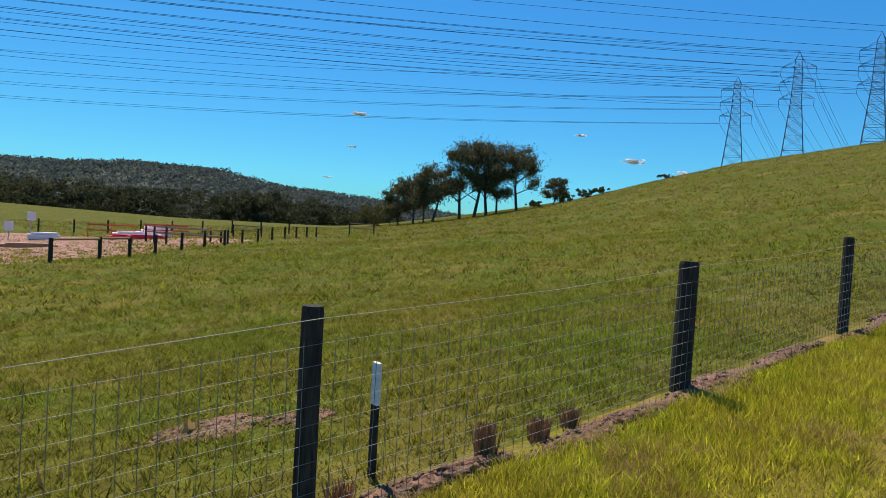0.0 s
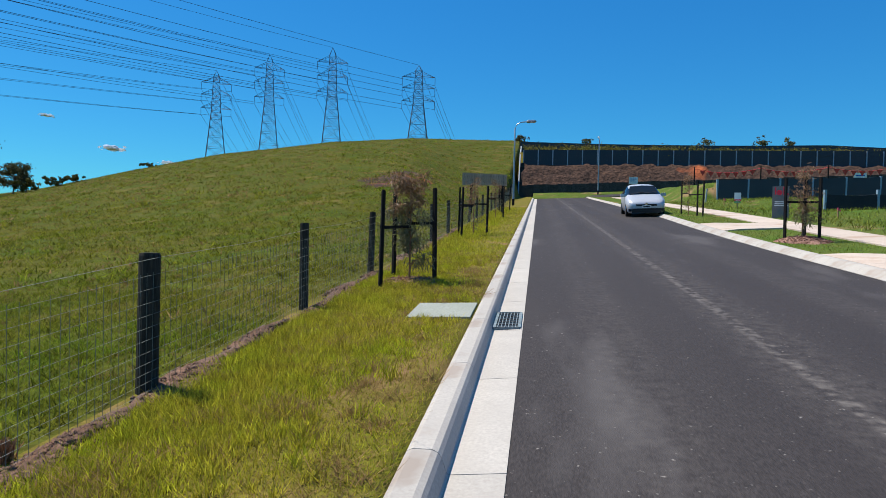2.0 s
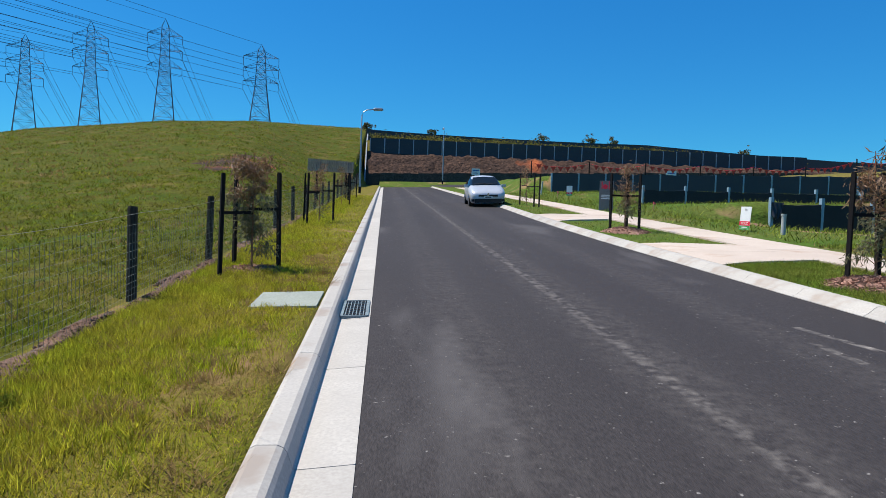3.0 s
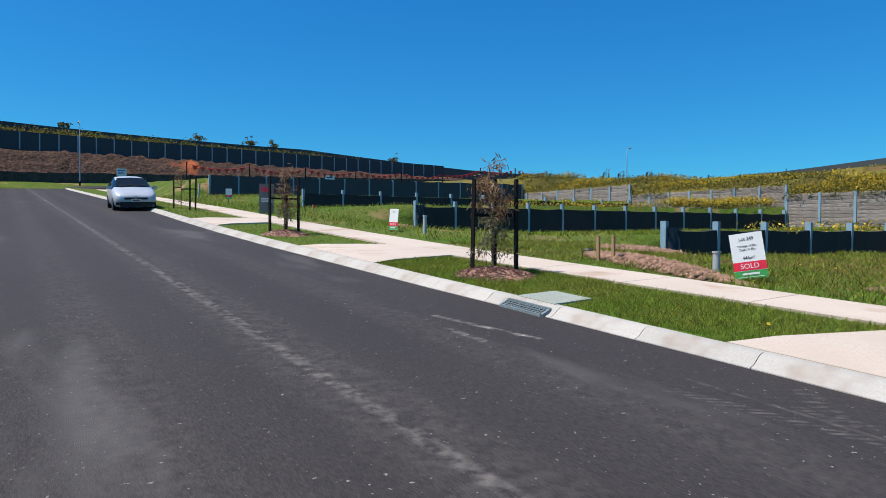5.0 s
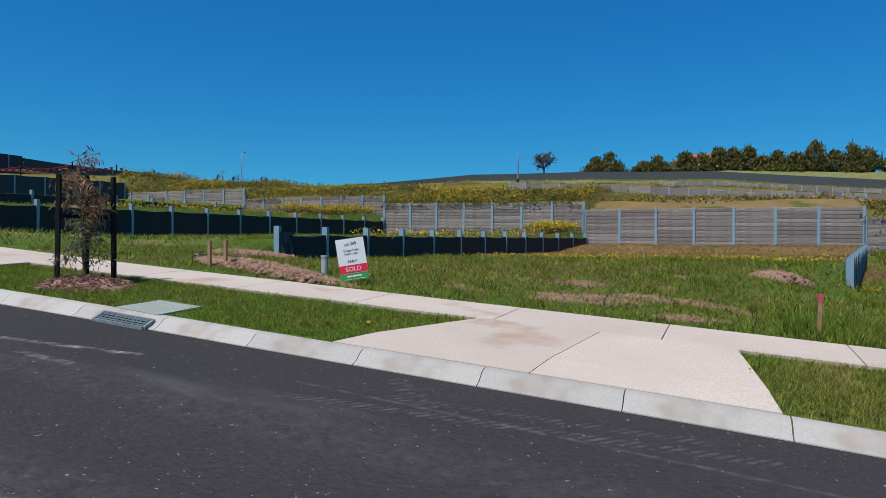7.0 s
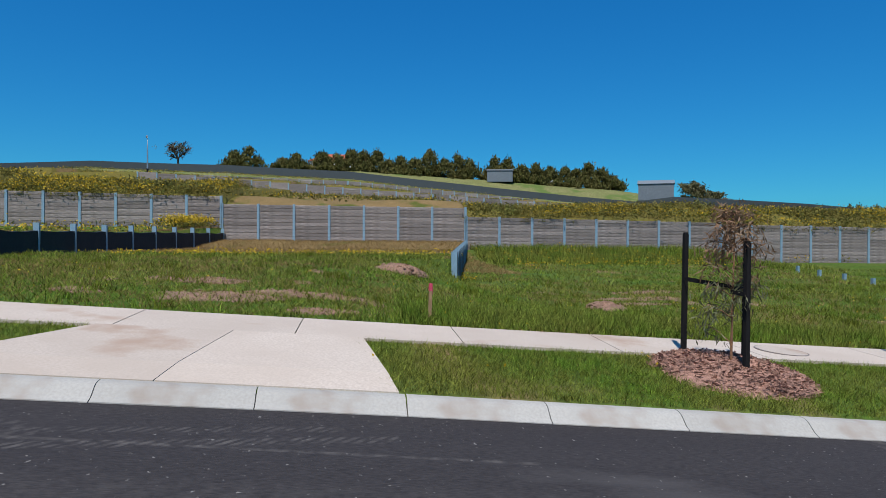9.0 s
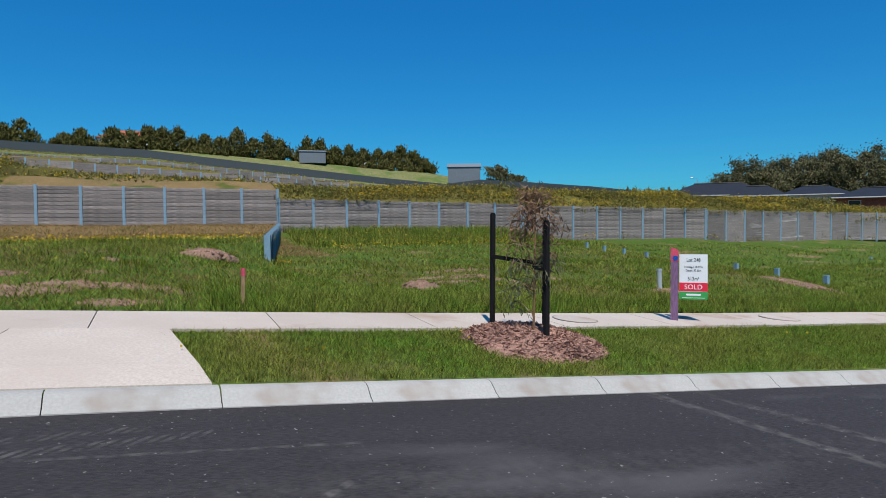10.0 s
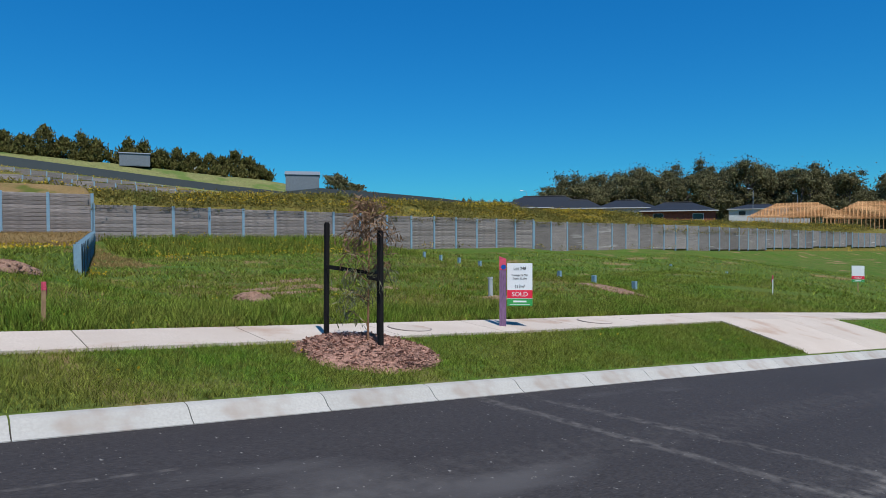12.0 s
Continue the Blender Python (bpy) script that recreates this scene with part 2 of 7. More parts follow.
def arrays_mesh(name, verts, faces, mats, slots=None, smooth=False):
    """A mesh from numpy arrays: points (n, 3) and faces (m, 3 or 4)."""
    me = bpy.data.meshes.new(name)
    verts, faces = np.asarray(verts, np.float32), np.asarray(faces, np.int32)
    k = faces.shape[1]
    me.vertices.add(len(verts))
    me.vertices.foreach_set("co", verts.ravel())
    me.loops.add(faces.size)
    me.loops.foreach_set("vertex_index", faces.ravel())
    me.polygons.add(len(faces))
    me.polygons.foreach_set("loop_start", np.arange(0, faces.size, k, dtype=np.int32))
    for m in mats:
        me.materials.append(m)
    if slots is not None:
        me.polygons.foreach_set("material_index", np.asarray(slots, np.int32))
    if smooth:
        me.polygons.foreach_set("use_smooth", np.ones(len(faces), bool))
    me.update(calc_edges=True)
    return me


def part(name, built, mat, parent, label="", smooth=False):
    """One mesh object under a thing or a part."""
    me = built.mesh(name, *(mat if isinstance(mat, tuple) else (mat,)), smooth=smooth) if isinstance(built, Build) else built
    ob = new(name, me)
    ob.parent = parent
    return tagged(ob, label)


def thing(name, place, label, category, group="", kind="", turn=0.0):
    ob = new(name)
    ob.empty_display_size = 0.2
    ob.matrix_basis = pose(*place, 0, 0, turn)
    return tagged(ob, label, category, group, kind)


def solo(name, built, mat, label, category, group="", kind="", place=(0, 0, 0), turn=0.0, smooth=False):
    me = built.mesh(name, *(mat if isinstance(mat, tuple) else (mat,)), smooth=smooth) if isinstance(built, Build) else built
    ob = new(name, me)
    ob.matrix_basis = pose(*place, 0, 0, turn)
    return tagged(ob, label, category, group, kind)


# ---- the lie of the land ----
GRADE, CROSS = 0.0801, 0.0419
EYE = 1.59
BOUNDS = [-50.0, -33.0, -16.8, -0.75, 13.1, 26.4, 38.0, 50.0]       # lot lines, along the footpath
PADS = [(-2.4, -0.6, -0.1), (-1.8, -0.1, 0.1), (-0.55, 0.35, 0.5), (0.15, 0.75, 1.25), (1.12, 1.25, 1.7), (1.72, 2.2, 2.4), (3.1, 3.45, 3.6), (4.05, 4.25, 4.5), (5.9, 6.2, 6.3)]
TOPS = [1.7, 2.45, 2.7, 3.2, 3.7, 4.25, 4.95, 5.7, 6.8]
WALL_FROM = [60, 60, 60, 19.5, 15.5, 15.5, 14.9, 12.7]
BACK = 38.5


def shift(y):
    """How far the uphill kerb and path swing in from a straight line."""
    return np.interp(y, [-25, 0, 4.7, 6.5, 8.3, 12, 15, 19, 24, 30, 40], [0.03, 0, -0.15, -0.19, -0.26, -0.33, -0.39, -0.38, -0.26, -0.04, 0.0])


def smooth01(t):
    t = np.clip(t, 0, 1)
    return t * t * (3 - 2 * t)


def slant(x):
    return -0.182 * (np.clip(x, 9, BACK) - 9)


def road_z(x, y):
    y = np.asarray(y, float)
    return GRADE * (np.clip(y, -25, 88) + np.minimum(y + 25, 0) * 0.45) + CROSS * np.asarray(x, float)


def hump(x, y, size, seed):
    return (np.sin(x / size + seed) * np.sin(y / size * 1.3 + 2 * seed) + 0.6 * np.sin(x / size * 2.3 - y / size * 1.7 + seed)) / 1.6


def land(x, y):
    """The ground's height."""
    x, y = np.broadcast_arrays(np.asarray(x, float), np.asarray(y, float))
    base = road_z(x, y)
    r = np.hypot(x, y) + 1e-6
    az = np.degrees(np.arctan2(-x, y))
    # hill and paddock beyond the wire fence
    el = np.interp(az, [-10, 2, 10.8, 18, 27, 33, 40, 46, 55, 60, 73, 85, 100, 130, 180], [8.3, 8.35, 8.4, 7.8, 6.3, 4.75, 2.75, 1.6, 0.0, -0.6, -0.6, -0.15, -0.5, -1.2, -2.0])
    far = np.interp(az, [0, 35, 46, 55, 60, 180], [130, 130, 170, 250, 290, 290])
    s0 = GRADE * np.cos(np.radians(az)) - CROSS * np.sin(np.radians(az))
    m1 = np.tan(np.radians(el))
    z0, z1, length = s0 * 5, EYE + far * m1, far - 5
    t = np.clip((r - 5) / length, 0, 1)
    hill = z0 * (2 * t**3 - 3 * t**2 + 1) + s0 * length * (t**3 - 2 * t**2 + t) + z1 * (3 * t**2 - 2 * t**3) + m1 * length * (t**3 - t**2)
    low = s0 * np.minimum(r, far) + (z1 - s0 * far) * np.clip((r - 40) / (far - 40), 0, 1) ** 1.5
    hill = hill + (low - hill) * smooth01((13 - az) / 9)
    over = np.clip(r - far, 0, 700)
    hill = hill + m1 * np.minimum(over, 60) - np.minimum(over, 60) ** 2 / 900 - np.clip(over - 60, 0, 700) * 0.02
    hill = hill + 0.12 * hump(x, y, 6.0, 1.0) * smooth01((r - 6) / 15) * smooth01((110 - r) / 60)
    left = base + 0.12 + (hill - base - 0.12) * smooth01((np.interp(y, [40, 75], [-3.1, -2.3]) - x) / np.interp(y, [15, 45], [11.0, 1.5]))
    # verge and lots
    lift = np.interp(y, [-22, -14, -8, -2, 10], [0.5, 0.46, 0.31, 0.2, 0.08])
    right = base + 0.1 + (lift - 0.1) * np.clip((x - shift(y) - 5.62) / 1.9, 0, 1)
    s = y - slant(x)
    lot = np.searchsorted(BOUNDS, s - 0.05)
    tops = np.array(TOPS)[lot]
    # lots step down at a wall and blend into one another in front of it
    pads = np.broadcast_to(np.array(PADS[0]), x.shape + (3,))
    for line_at, wall_from, step in zip(BOUNDS, WALL_FROM, np.diff(np.array(PADS), axis=0)):
        half = 0.02 + 0.9 * np.clip(wall_from - x, 0, 4)
        pads = pads + smooth01((s - line_at - 0.05) / (2 * half) + 0.5)[..., None] * step
    u = np.clip((x - 14.5) / 21.5, 0, 1)
    pad = pads[..., 0] + (pads[..., 1] - pads[..., 0]) * u + (pads[..., 2] - pads[..., 1]) * smooth01((x - 33.5) / 4.5)
    pad = pad + np.where((s > 38.05) & (s <= 50.05), (s - 38) * 0.055, 0)
    pad = pad + np.where(s > 50, (s - 50) * 0.055, 0) + np.where(s < -50, (s + 50) * 0.02, 0) + 0.05 * hump(x, y, 1.7, 0.4)
    right = right + (pad - right) * smooth01((x - 9.5) / np.where(s > 50, 3.0, 5.2))
    # above the back wall: terraces up to the ridge
    el2 = np.interp(-az, [0, 25, 36, 52, 60, 69, 79, 89, 99, 114, 123, 137, 160, 180], [4.3, 4.3, 4.0, 3.9, 4.55, 5.5, 5.7, 5.5, 4.5, 3.05, 2.8, 0.9, -0.2, -1.2])
    r0 = r * (BACK + 0.1) / np.maximum(x, BACK)
    zt = tops + np.where(s > 50, (s - 50) * 0.04, 0) + (0.35 + 0.5 * smooth01((-14 - y) / 10)) * smooth01((x - BACK - 0.1) / 2.0)
    k = np.clip((r - r0) / np.maximum(150 - r0, 20), 0, 6)
    behind = EYE + 172 * np.tan(np.radians(np.interp(-az, [0, 60, 69, 79, 84, 90, 100, 106, 112, 117, 123, 137, 180], [3.6, 4.4, 5.4, 5.8, 6.0, 6.15, 5.55, 5.05, 4.55, 3.7, 2.9, 0.9, -1.2])))
    ridge = EYE + 150 * np.tan(np.radians(el2))
    top = zt + (ridge - zt) * np.minimum(k, 1) + (behind - ridge) * smooth01((r - 151) / 21) - 0.004 * np.clip(r - 190, 0, 900)
    drop = np.where(x < 75, (x - BACK) / (75 - BACK), np.where(x < 112, (x - 75) / 37, 0)) * 1.0
    top = top - drop * ((y < 60) & (y > -30)) + 0.12 * hump(x, y, 2.3, 2.0)
    right = np.where(x > BACK + 0.1, top, right)
    # earth bank above the end of the road
    d = y - 88
    flat = base + 0.45
    foot = smooth01((x + 3.2) / 0.5) * smooth01((125 - x) / 60)
    rough = 0.18 * hump(x, y, 0.45, 0.3) + 0.16 * hump(x, y, 1.3, 1.1)
    slope = flat + 1.2 + (11.85 - flat - 1.2) * np.clip((d - 0.3) / 3.2, 0, 1) ** 0.75 + rough * ((d > 0.4) & (d < 3.6))
    bank = np.where(d < 0.06, flat, np.where(d < 4.03, slope, 13.55 + 0.12 * np.clip(d - 4, 0, 25)))
    right = np.where(d > 0, np.where(x > 70, np.minimum(np.maximum(right, flat * 0.9), bank), flat + (bank - flat) * foot), right)
    roof = EYE + r * np.tan(np.radians(np.interp(-az, [-3, 11, 22, 36, 52, 56], [7.6, 7.1, 6.7, 5.2, 4.1, 9.0])))
    right = np.where((r > 96) & (x > -3.2) & (az < -1) & (az > -56), np.minimum(right, roof), right)
    road = base - 0.12
    z = np.where(x < -0.72, left, np.where(x - shift(y) < 5.6, road, right))
    berm = base + 0.1 + 0.5 * smooth01((y - np.where(x < 5.4, 81.5, 84.8)) / 4)
    z = np.where((y > 80) & (d <= 0) & (x >= -0.72) & (x < 5.6), berm, z)
    z = np.where((y > 84.8) & (d <= 0) & (x >= 5.6) & (x < 20), np.maximum(z, berm), z)
    z = np.where((d > 0) & (x >= -3.2), right, z)
    return z


def lz(x, y):
    return float(land(x, y))


def ground_mesh():
    xs = np.concatenate([-np.geomspace(2600, 60, 46), np.linspace(-58, -12, 70), np.linspace(-11.6, -3.3, 42), np.linspace(-3.1, -0.75, 22), [-0.7, 2, 5.58],
                         np.linspace(5.63, 9.6, 26), np.linspace(9.9, 38.2, 96), [38.45, 38.6, 38.62, 38.9], np.linspace(39.5, 74.6, 60), [74.98, 75.02],
                         np.linspace(76, 111.6, 36), [111.98, 112.02], np.linspace(114, 200, 40), np.geomspace(206, 2600, 36)])
    ss = np.concatenate([-np.geomspace(2600, 62, 44), np.linspace(-60, -22, 60), np.linspace(-21.6, 26, 170), np.linspace(26.6, 60, 90), np.linspace(60.6, 87.6, 50),
                         88 + np.array([0, 0.06, 0.3, 0.7, 1.1, 1.5, 1.9, 2.3, 2.7, 3.1, 3.5, 4.0, 4.06, 5, 6.5, 8]), np.linspace(98, 180, 46), np.geomspace(186, 2600, 40)])
    ss = np.sort(np.concatenate([ss, [b + e for b in BOUNDS for e in (0.03, 0.07)]]))
    X, S = np.meshgrid(xs, ss)
    fade = smooth01((70 - S) / 12) * smooth01((S + 300) / 200)
    Y = S + slant(X) * fade
    X = X + shift(Y) * ((X > 5.5) & (X < 9.7))
    Zs = land(X, Y)
    w, h = len(xs), len(ss)
    idx = np.arange(w * h).reshape(h, w)
    faces = np.stack([idx[:-1, :-1], idx[:-1, 1:], idx[1:, 1:], idx[1:, :-1]], -1).reshape(-1, 4)
    cx, cy = X[:-1, :-1] + np.diff(X, axis=1)[:-1] / 2, Y[:-1, :-1] + np.diff(Y, axis=0)[:, :-1] / 2
    cs = cy - slant(cx)
    slot = np.zeros(cx.shape, int)
    slot[(cx > -3.0) & (cx < 0)] = 1
    slot[cx > 5] = 2
    slot[(cx > 22) & (cx < BACK) & (cs > -0.7) & (cs < 13.1) & (cx + 1.5 * np.sin(cy * 0.8) > 26)] = 3
    slot[cx > BACK] = 4
    slot[(cx > BACK) & (cx < 70) & (cs < 12.9) & (cs > -0.7)] = 3
    slot[(cx > 76) & (cx < 150) & (np.sin(cx * 0.35) + np.sin(cy * 0.21) > 0.5)] = 3
    slot[(cx > -2.9) & (cx < 90) & (cy > 88) & (cy < 92)] = 5
    slot[np.hypot((cx + 10.6 + 0.02 * (cy - 48)) / (1.9 + 0.5 * np.sin(cy)), (cy - 49) / 9) < 1] = 5
    az = np.degrees(np.arctan2(-cx, cy))
    slot[(cx + cy < -26.8) & (np.hypot(cx, cy) < 51 + (az - 67) * 1.25) & (cx < -20) & (cy > -60)] = 6
    slot[(cx > -1) & (cx < 90) & (cy > 80) & (cy < 88)] = 2
    slot[cx > 100] = 7
    slot[(cx > 100) & (cy > 60)] = 4
    slot[cx > 260] = 0
    return arrays_mesh("ground", np.stack([X, Y, Zs], -1).reshape(-1, 3), faces, [FIELD, VERGE, LAWN, STRAW, WEEDS, EARTH, GRAVEL, PALE], slot.ravel(), smooth=True)


tagged(new("ground", ground_mesh()), "rolling green paddock, grass verges and stepped building lots", "ground", kind="structure")

# ---- road, kerbs, paths ----
def strip(x0, x1, ys, lift, mat, name):
    """A thin sheet that follows the road's plane."""
    xs = np.linspace(x0, x1, 9)
    X, Y = np.meshgrid(xs, ys)
    X = X + shift(Y) * (X - x0) / (x1 - x0)
    Zs = road_z(X, Y) + lift
    w = len(xs)
    idx = np.arange(X.size).reshape(X.shape)
    return arrays_mesh(name, np.stack([X, Y, Zs], -1).reshape(-1, 3), np.stack([idx[:-1, :-1], idx[:-1, 1:], idx[1:, 1:], idx[1:, :-1]], -1).reshape(-1, 4), [mat], smooth=True)


road = new("road", strip(-0.18, 5.46, np.concatenate([np.linspace(-190, -26, 40), np.linspace(-25, 80, 211)]), 0.0, ASPHALT, "road"))
tagged(road, "dark new asphalt street with pale dusty tyre tracks", "road", kind="structure")
side = Build()
for i in range(30):
    x0, x1 = 5.46 + i * 3, 5.46 + (i + 1) * 3
    za, zb = 0.12 * (i > 0), 0.12
    lo, hi = 75.0 + 0.0 * i, 84.5
    side.add([(x0, lo, float(road_z(x0, lo)) + za + 0.02), (x1, lo, float(road_z(x1, lo)) + zb + 0.02), (x1, hi, float(road_z(x1, hi)) + zb + 0.1), (x0, hi, float(road_z(x0, hi)) + za + 0.1)], [(0, 1, 2, 3)])
solo("road", side, ASPHALT, "asphalt cross street at the top of the rise", "road", kind="structure")

LEFT_KERB = [(-0.18, -0.16), (-0.18, 0.006), (-0.50, -0.012), (-0.515, 0.0), (-0.545, 0.085), (-0.565, 0.112), (-0.60, 0.128), (-0.71, 0.132), (-0.745, 0.115), (-0.75, -0.16)]
RIGHT_KERB = [(5.44, -0.16), (5.44, 0.008), (5.50, 0.03), (5.57, 0.085), (5.60, 0.102), (5.64, 0.112), (5.71, 0.112), (5.73, 0.10), (5.73, -0.16)]


def kerb_line(profile, step, first, last, mat, name, label):
    kerb = thing(name, (0, 0, 0), label, "kerb", kind="structure")
    x0 = profile[0][0]
    prof = [(x - x0, z + CROSS * x) for x, z in profile]
    me = Build().prism(prof, 0.004, step - 0.004, shear=GRADE).mesh(name, mat)
    for i in range(int((last - first) / step)):
        y = first + i * step
        seg = new("kerb_block", me)
        seg.parent = kerb
        a, c = (float(shift(y)), float(shift(y + step))) if x0 > 3 else (0.0, 0.0)
        seg.matrix_basis = pose(x0 + a, y, GRADE * y + CROSS * a, 0, 0, -math.degrees(math.atan((c - a) / step)))
    return kerb


kerb_line(LEFT_KERB, 1.83, -25.6, 79.0, CONCRETE, "kerb_left", "pale new concrete kerb and gutter in jointed lengths")
kerb_line(RIGHT_KERB, 1.20, -24.3, 79.0, CONCRETE, "kerb_right", "pale rollover concrete kerb in short jointed lengths")


def slab(corners, thick, mat, parent, name="slab"):
    """A flat concrete piece over the ground, its corners given as (x, y, height above the verge)."""
    n = len(corners)
    corners = [(x + float(shift(y)), y, h) for x, y, h in corners]
    top = [(x, y, lz(x, y) + h) for x, y, h in corners]
    b = Build().add(top + [(x, y, z - thick) for x, y, z in top], [tuple(range(n)), tuple(range(n, 2 * n))[::-1]] + [(i, (i + 1) % n, (i + 1) % n + n, i + n) for i in range(n)])
    return part(name, b, mat, parent)


footpath = thing("footpath", (0, 0, 0), "pale concrete footpath in jointed slabs between grass strips", "footpath", kind="structure")
P0, P1 = 7.6, 8.75
y = -60.0
while y < 70:
    slab([(P0, y + 0.006, 0.035), (P1, y + 0.006, 0.035), (P1, y + 1.894, 0.035), (P0, y + 1.894, 0.035)], 0.12, PATHC, footpath)
    y += 1.9


def driveway(y0, y1, t0, t1):
    d = thing("driveway", (0, 0, 0), "pale stained concrete driveway crossing with tyre scuffs", "driveway", group="driveway crossings", kind="structure")
    m0, m1 = (y0 + y1) / 2, (t0 + t1) / 2
    for a, b, c, e in ((y0, m0, m1, t0), (m0, y1, t1, m1)):
        top = []
        for x in (5.735, 5.9, 6.05, 6.2, 6.35, 6.5, 7.0, P0 - 0.01):
            u = (x - 5.735) / (P0 - 5.745)
            for yy in (a + (e - a) * u + 0.004, a + (e - a) * u + 0.33 * (b + (c - b) * u - a - (e - a) * u), a + (e - a) * u + 0.67 * (b + (c - b) * u - a - (e - a) * u), b + (c - b) * u - 0.004):
                xs = x + float(shift(yy))
                top.append((xs, yy, lz(xs, yy) + 0.012 + 0.033 * min(1.0, u * 4)))
        n = len(top)
        faces = [(4 * i + k, 4 * i + 4 + k, 4 * i + 5 + k, 4 * i + 1 + k) for i in range(7) for k in range(3)]
        edge = [0, 1, 2, 3, 7, 11, 15, 19, 23, 27, 31, 30, 29, 28, 24, 20, 16, 12, 8, 4]
        faces += [(edge[i], edge[(i + 1) % 20], edge[(i + 1) % 20] + n, edge[i] + n) for i in range(20)]
        part("slab", Build().add(top + [(x, yy, z - 0.12) for x, yy, z in top], faces), PATHC, d)
    return d


for row in ((-0.25, 3.7, 0.05, 2.85), (10.3, 13.6, 10.6, 13.0), (20.3, 23.8, 20.8, 23.2), (-18.6, -12.7, -18.2, -12.9), (-30, -26.5, -29.6, -27)):
    driveway(*row)


def path_cover(x, yy, r):
    """A round service lid flush in the footpath: a dark joint round a concrete disc."""
    t = thing("service_cover", (x, yy, lz(x, yy) + 0.036), "round concrete service lid set flush in the footpath", "service cover", group="service covers")
    n = 32
    c = [(math.cos(2 * math.pi * k / n), math.sin(2 * math.pi * k / n)) for k in range(n)]

    def h(px, py):
        return float(road_z(x + px, yy + py) - road_z(x, yy))
    for name, r0, r1, up, mat in (("rim", r * 0.94, r, 0.006, SLEEPER), ("lid", 0.0, r * 0.94, 0.009, PATHC)):
        v = [(a * rr, d * rr, h(a * rr, d * rr) + z) for rr, z in ((r0, up), (r1, up), (r1, -0.03)) for a, d in c]
        f = [(k, (k + 1) % n, (k + 1) % n + n, k + n) for k in range(n)] + [(n + k, n + (k + 1) % n, 2 * n + (k + 1) % n, 2 * n + k) for k in range(n)]
        part(name, Build().add(v, f), mat, t)


path_cover(8.2, -5.43, 0.33)
path_cover(8.2, -9.6, 0.33)

def grate(x0, x1, y0, y1, lift, nx, ny, label, mat):
    g = thing("drain_grate", (0, 0, 0), label, "drain grate", group="street drains")
    frame_b, bars = Build(), Build()

    def z(x, yy):
        return float(road_z(x, yy)) + lift + (0.06 * (x - x0) / (x1 - x0) if x0 > 3 else 0)

    def bar(a, b, w, h, out):
        (xa, ya), (xb, yb) = a, b
        d = Vector((xb - xa, yb - ya, 0)).normalized() * w
        nrm = Vector((-d.y, d.x, 0))
        pts = [Vector((xa, ya, z(xa, ya))) - nrm, Vector((xb, yb, z(xb, yb))) - nrm, Vector((xb, yb, z(xb, yb))) + nrm, Vector((xa, ya, z(xa, ya))) + nrm]
        out.add([p + Vector((0, 0, h)) for p in pts] + [p - Vector((0, 0, 0.03)) for p in pts], [(0, 1, 2, 3), (0, 4, 5, 1), (1, 5, 6, 2), (2, 6, 7, 3), (3, 7, 4, 0)])

    for a, b in (((x0, y0), (x1, y0)), ((x1, y0), (x1, y1)), ((x1, y1), (x0, y1)), ((x0, y1), (x0, y0))):
        bar(a, b, 0.018, 0.012, frame_b)
    for i in range(1, nx):
        xx = x0 + (x1 - x0) * i / nx
        bar((xx, y0), (xx, y1), 0.0045, 0.010, bars)
    for i in range(1, ny):
        yy = y0 + (y1 - y0) * i / ny
        bar((x0, yy), (x1, yy), 0.004, 0.009, bars)
    # no hole is cut: a flat black sheet paints the shade below the bars
    pit = Build().add([(x0, y0, z(x0, y0) + 0.001), (x1, y0, z(x1, y0) + 0.001), (x1, y1, z(x1, y1) + 0.001), (x0, y1, z(x0, y1) + 0.001)], [(0, 1, 2, 3)])
    part("frame", frame_b, mat, g)
    part("bars", bars, mat, g)
    part("pit", pit, BLACK, g)


grate(-0.50, -0.22, 7.40, 8.27, 0.012, 7, 9, "galvanised steel grid over a gutter drain", GRATE)
grate(5.23, 5.37, 5.8, 6.55, 0.02, 4, 12, "galvanised steel grid over a kerb drain", GRATE)


def pit_lid(x0, x1, y0, y1):
    b = Build()
    c = [(x0, y0), (x1, y0), (x1, y1), (x0, y1)]
    top = [(x, yy, lz(x, yy) + 0.022) for x, yy in c]
    b.add(top + [(x, yy, z - 0.15) for x, yy, z in top], [(0, 1, 2, 3), (0, 4, 5, 1), (1, 5, 6, 2), (2, 6, 7, 3), (3, 7, 4, 0)])
    solo("pit_lid", b, CONCRETE_GREEN, "grey-green concrete drainage pit lid set in the grass", "pit lid", group="pit lids")


CONCRETE_GREEN = material("mossy_concrete", (0.36, 0.38, 0.33), vary=(0.29, 0.31, 0.26), scale=2, fine=40, amount=0.2, rough=0.9, bump=0.003)
pit_lid(-1.50, -0.77, 7.38, 8.28)
pit_lid(5.48, 6.12, 5.85, 6.52)


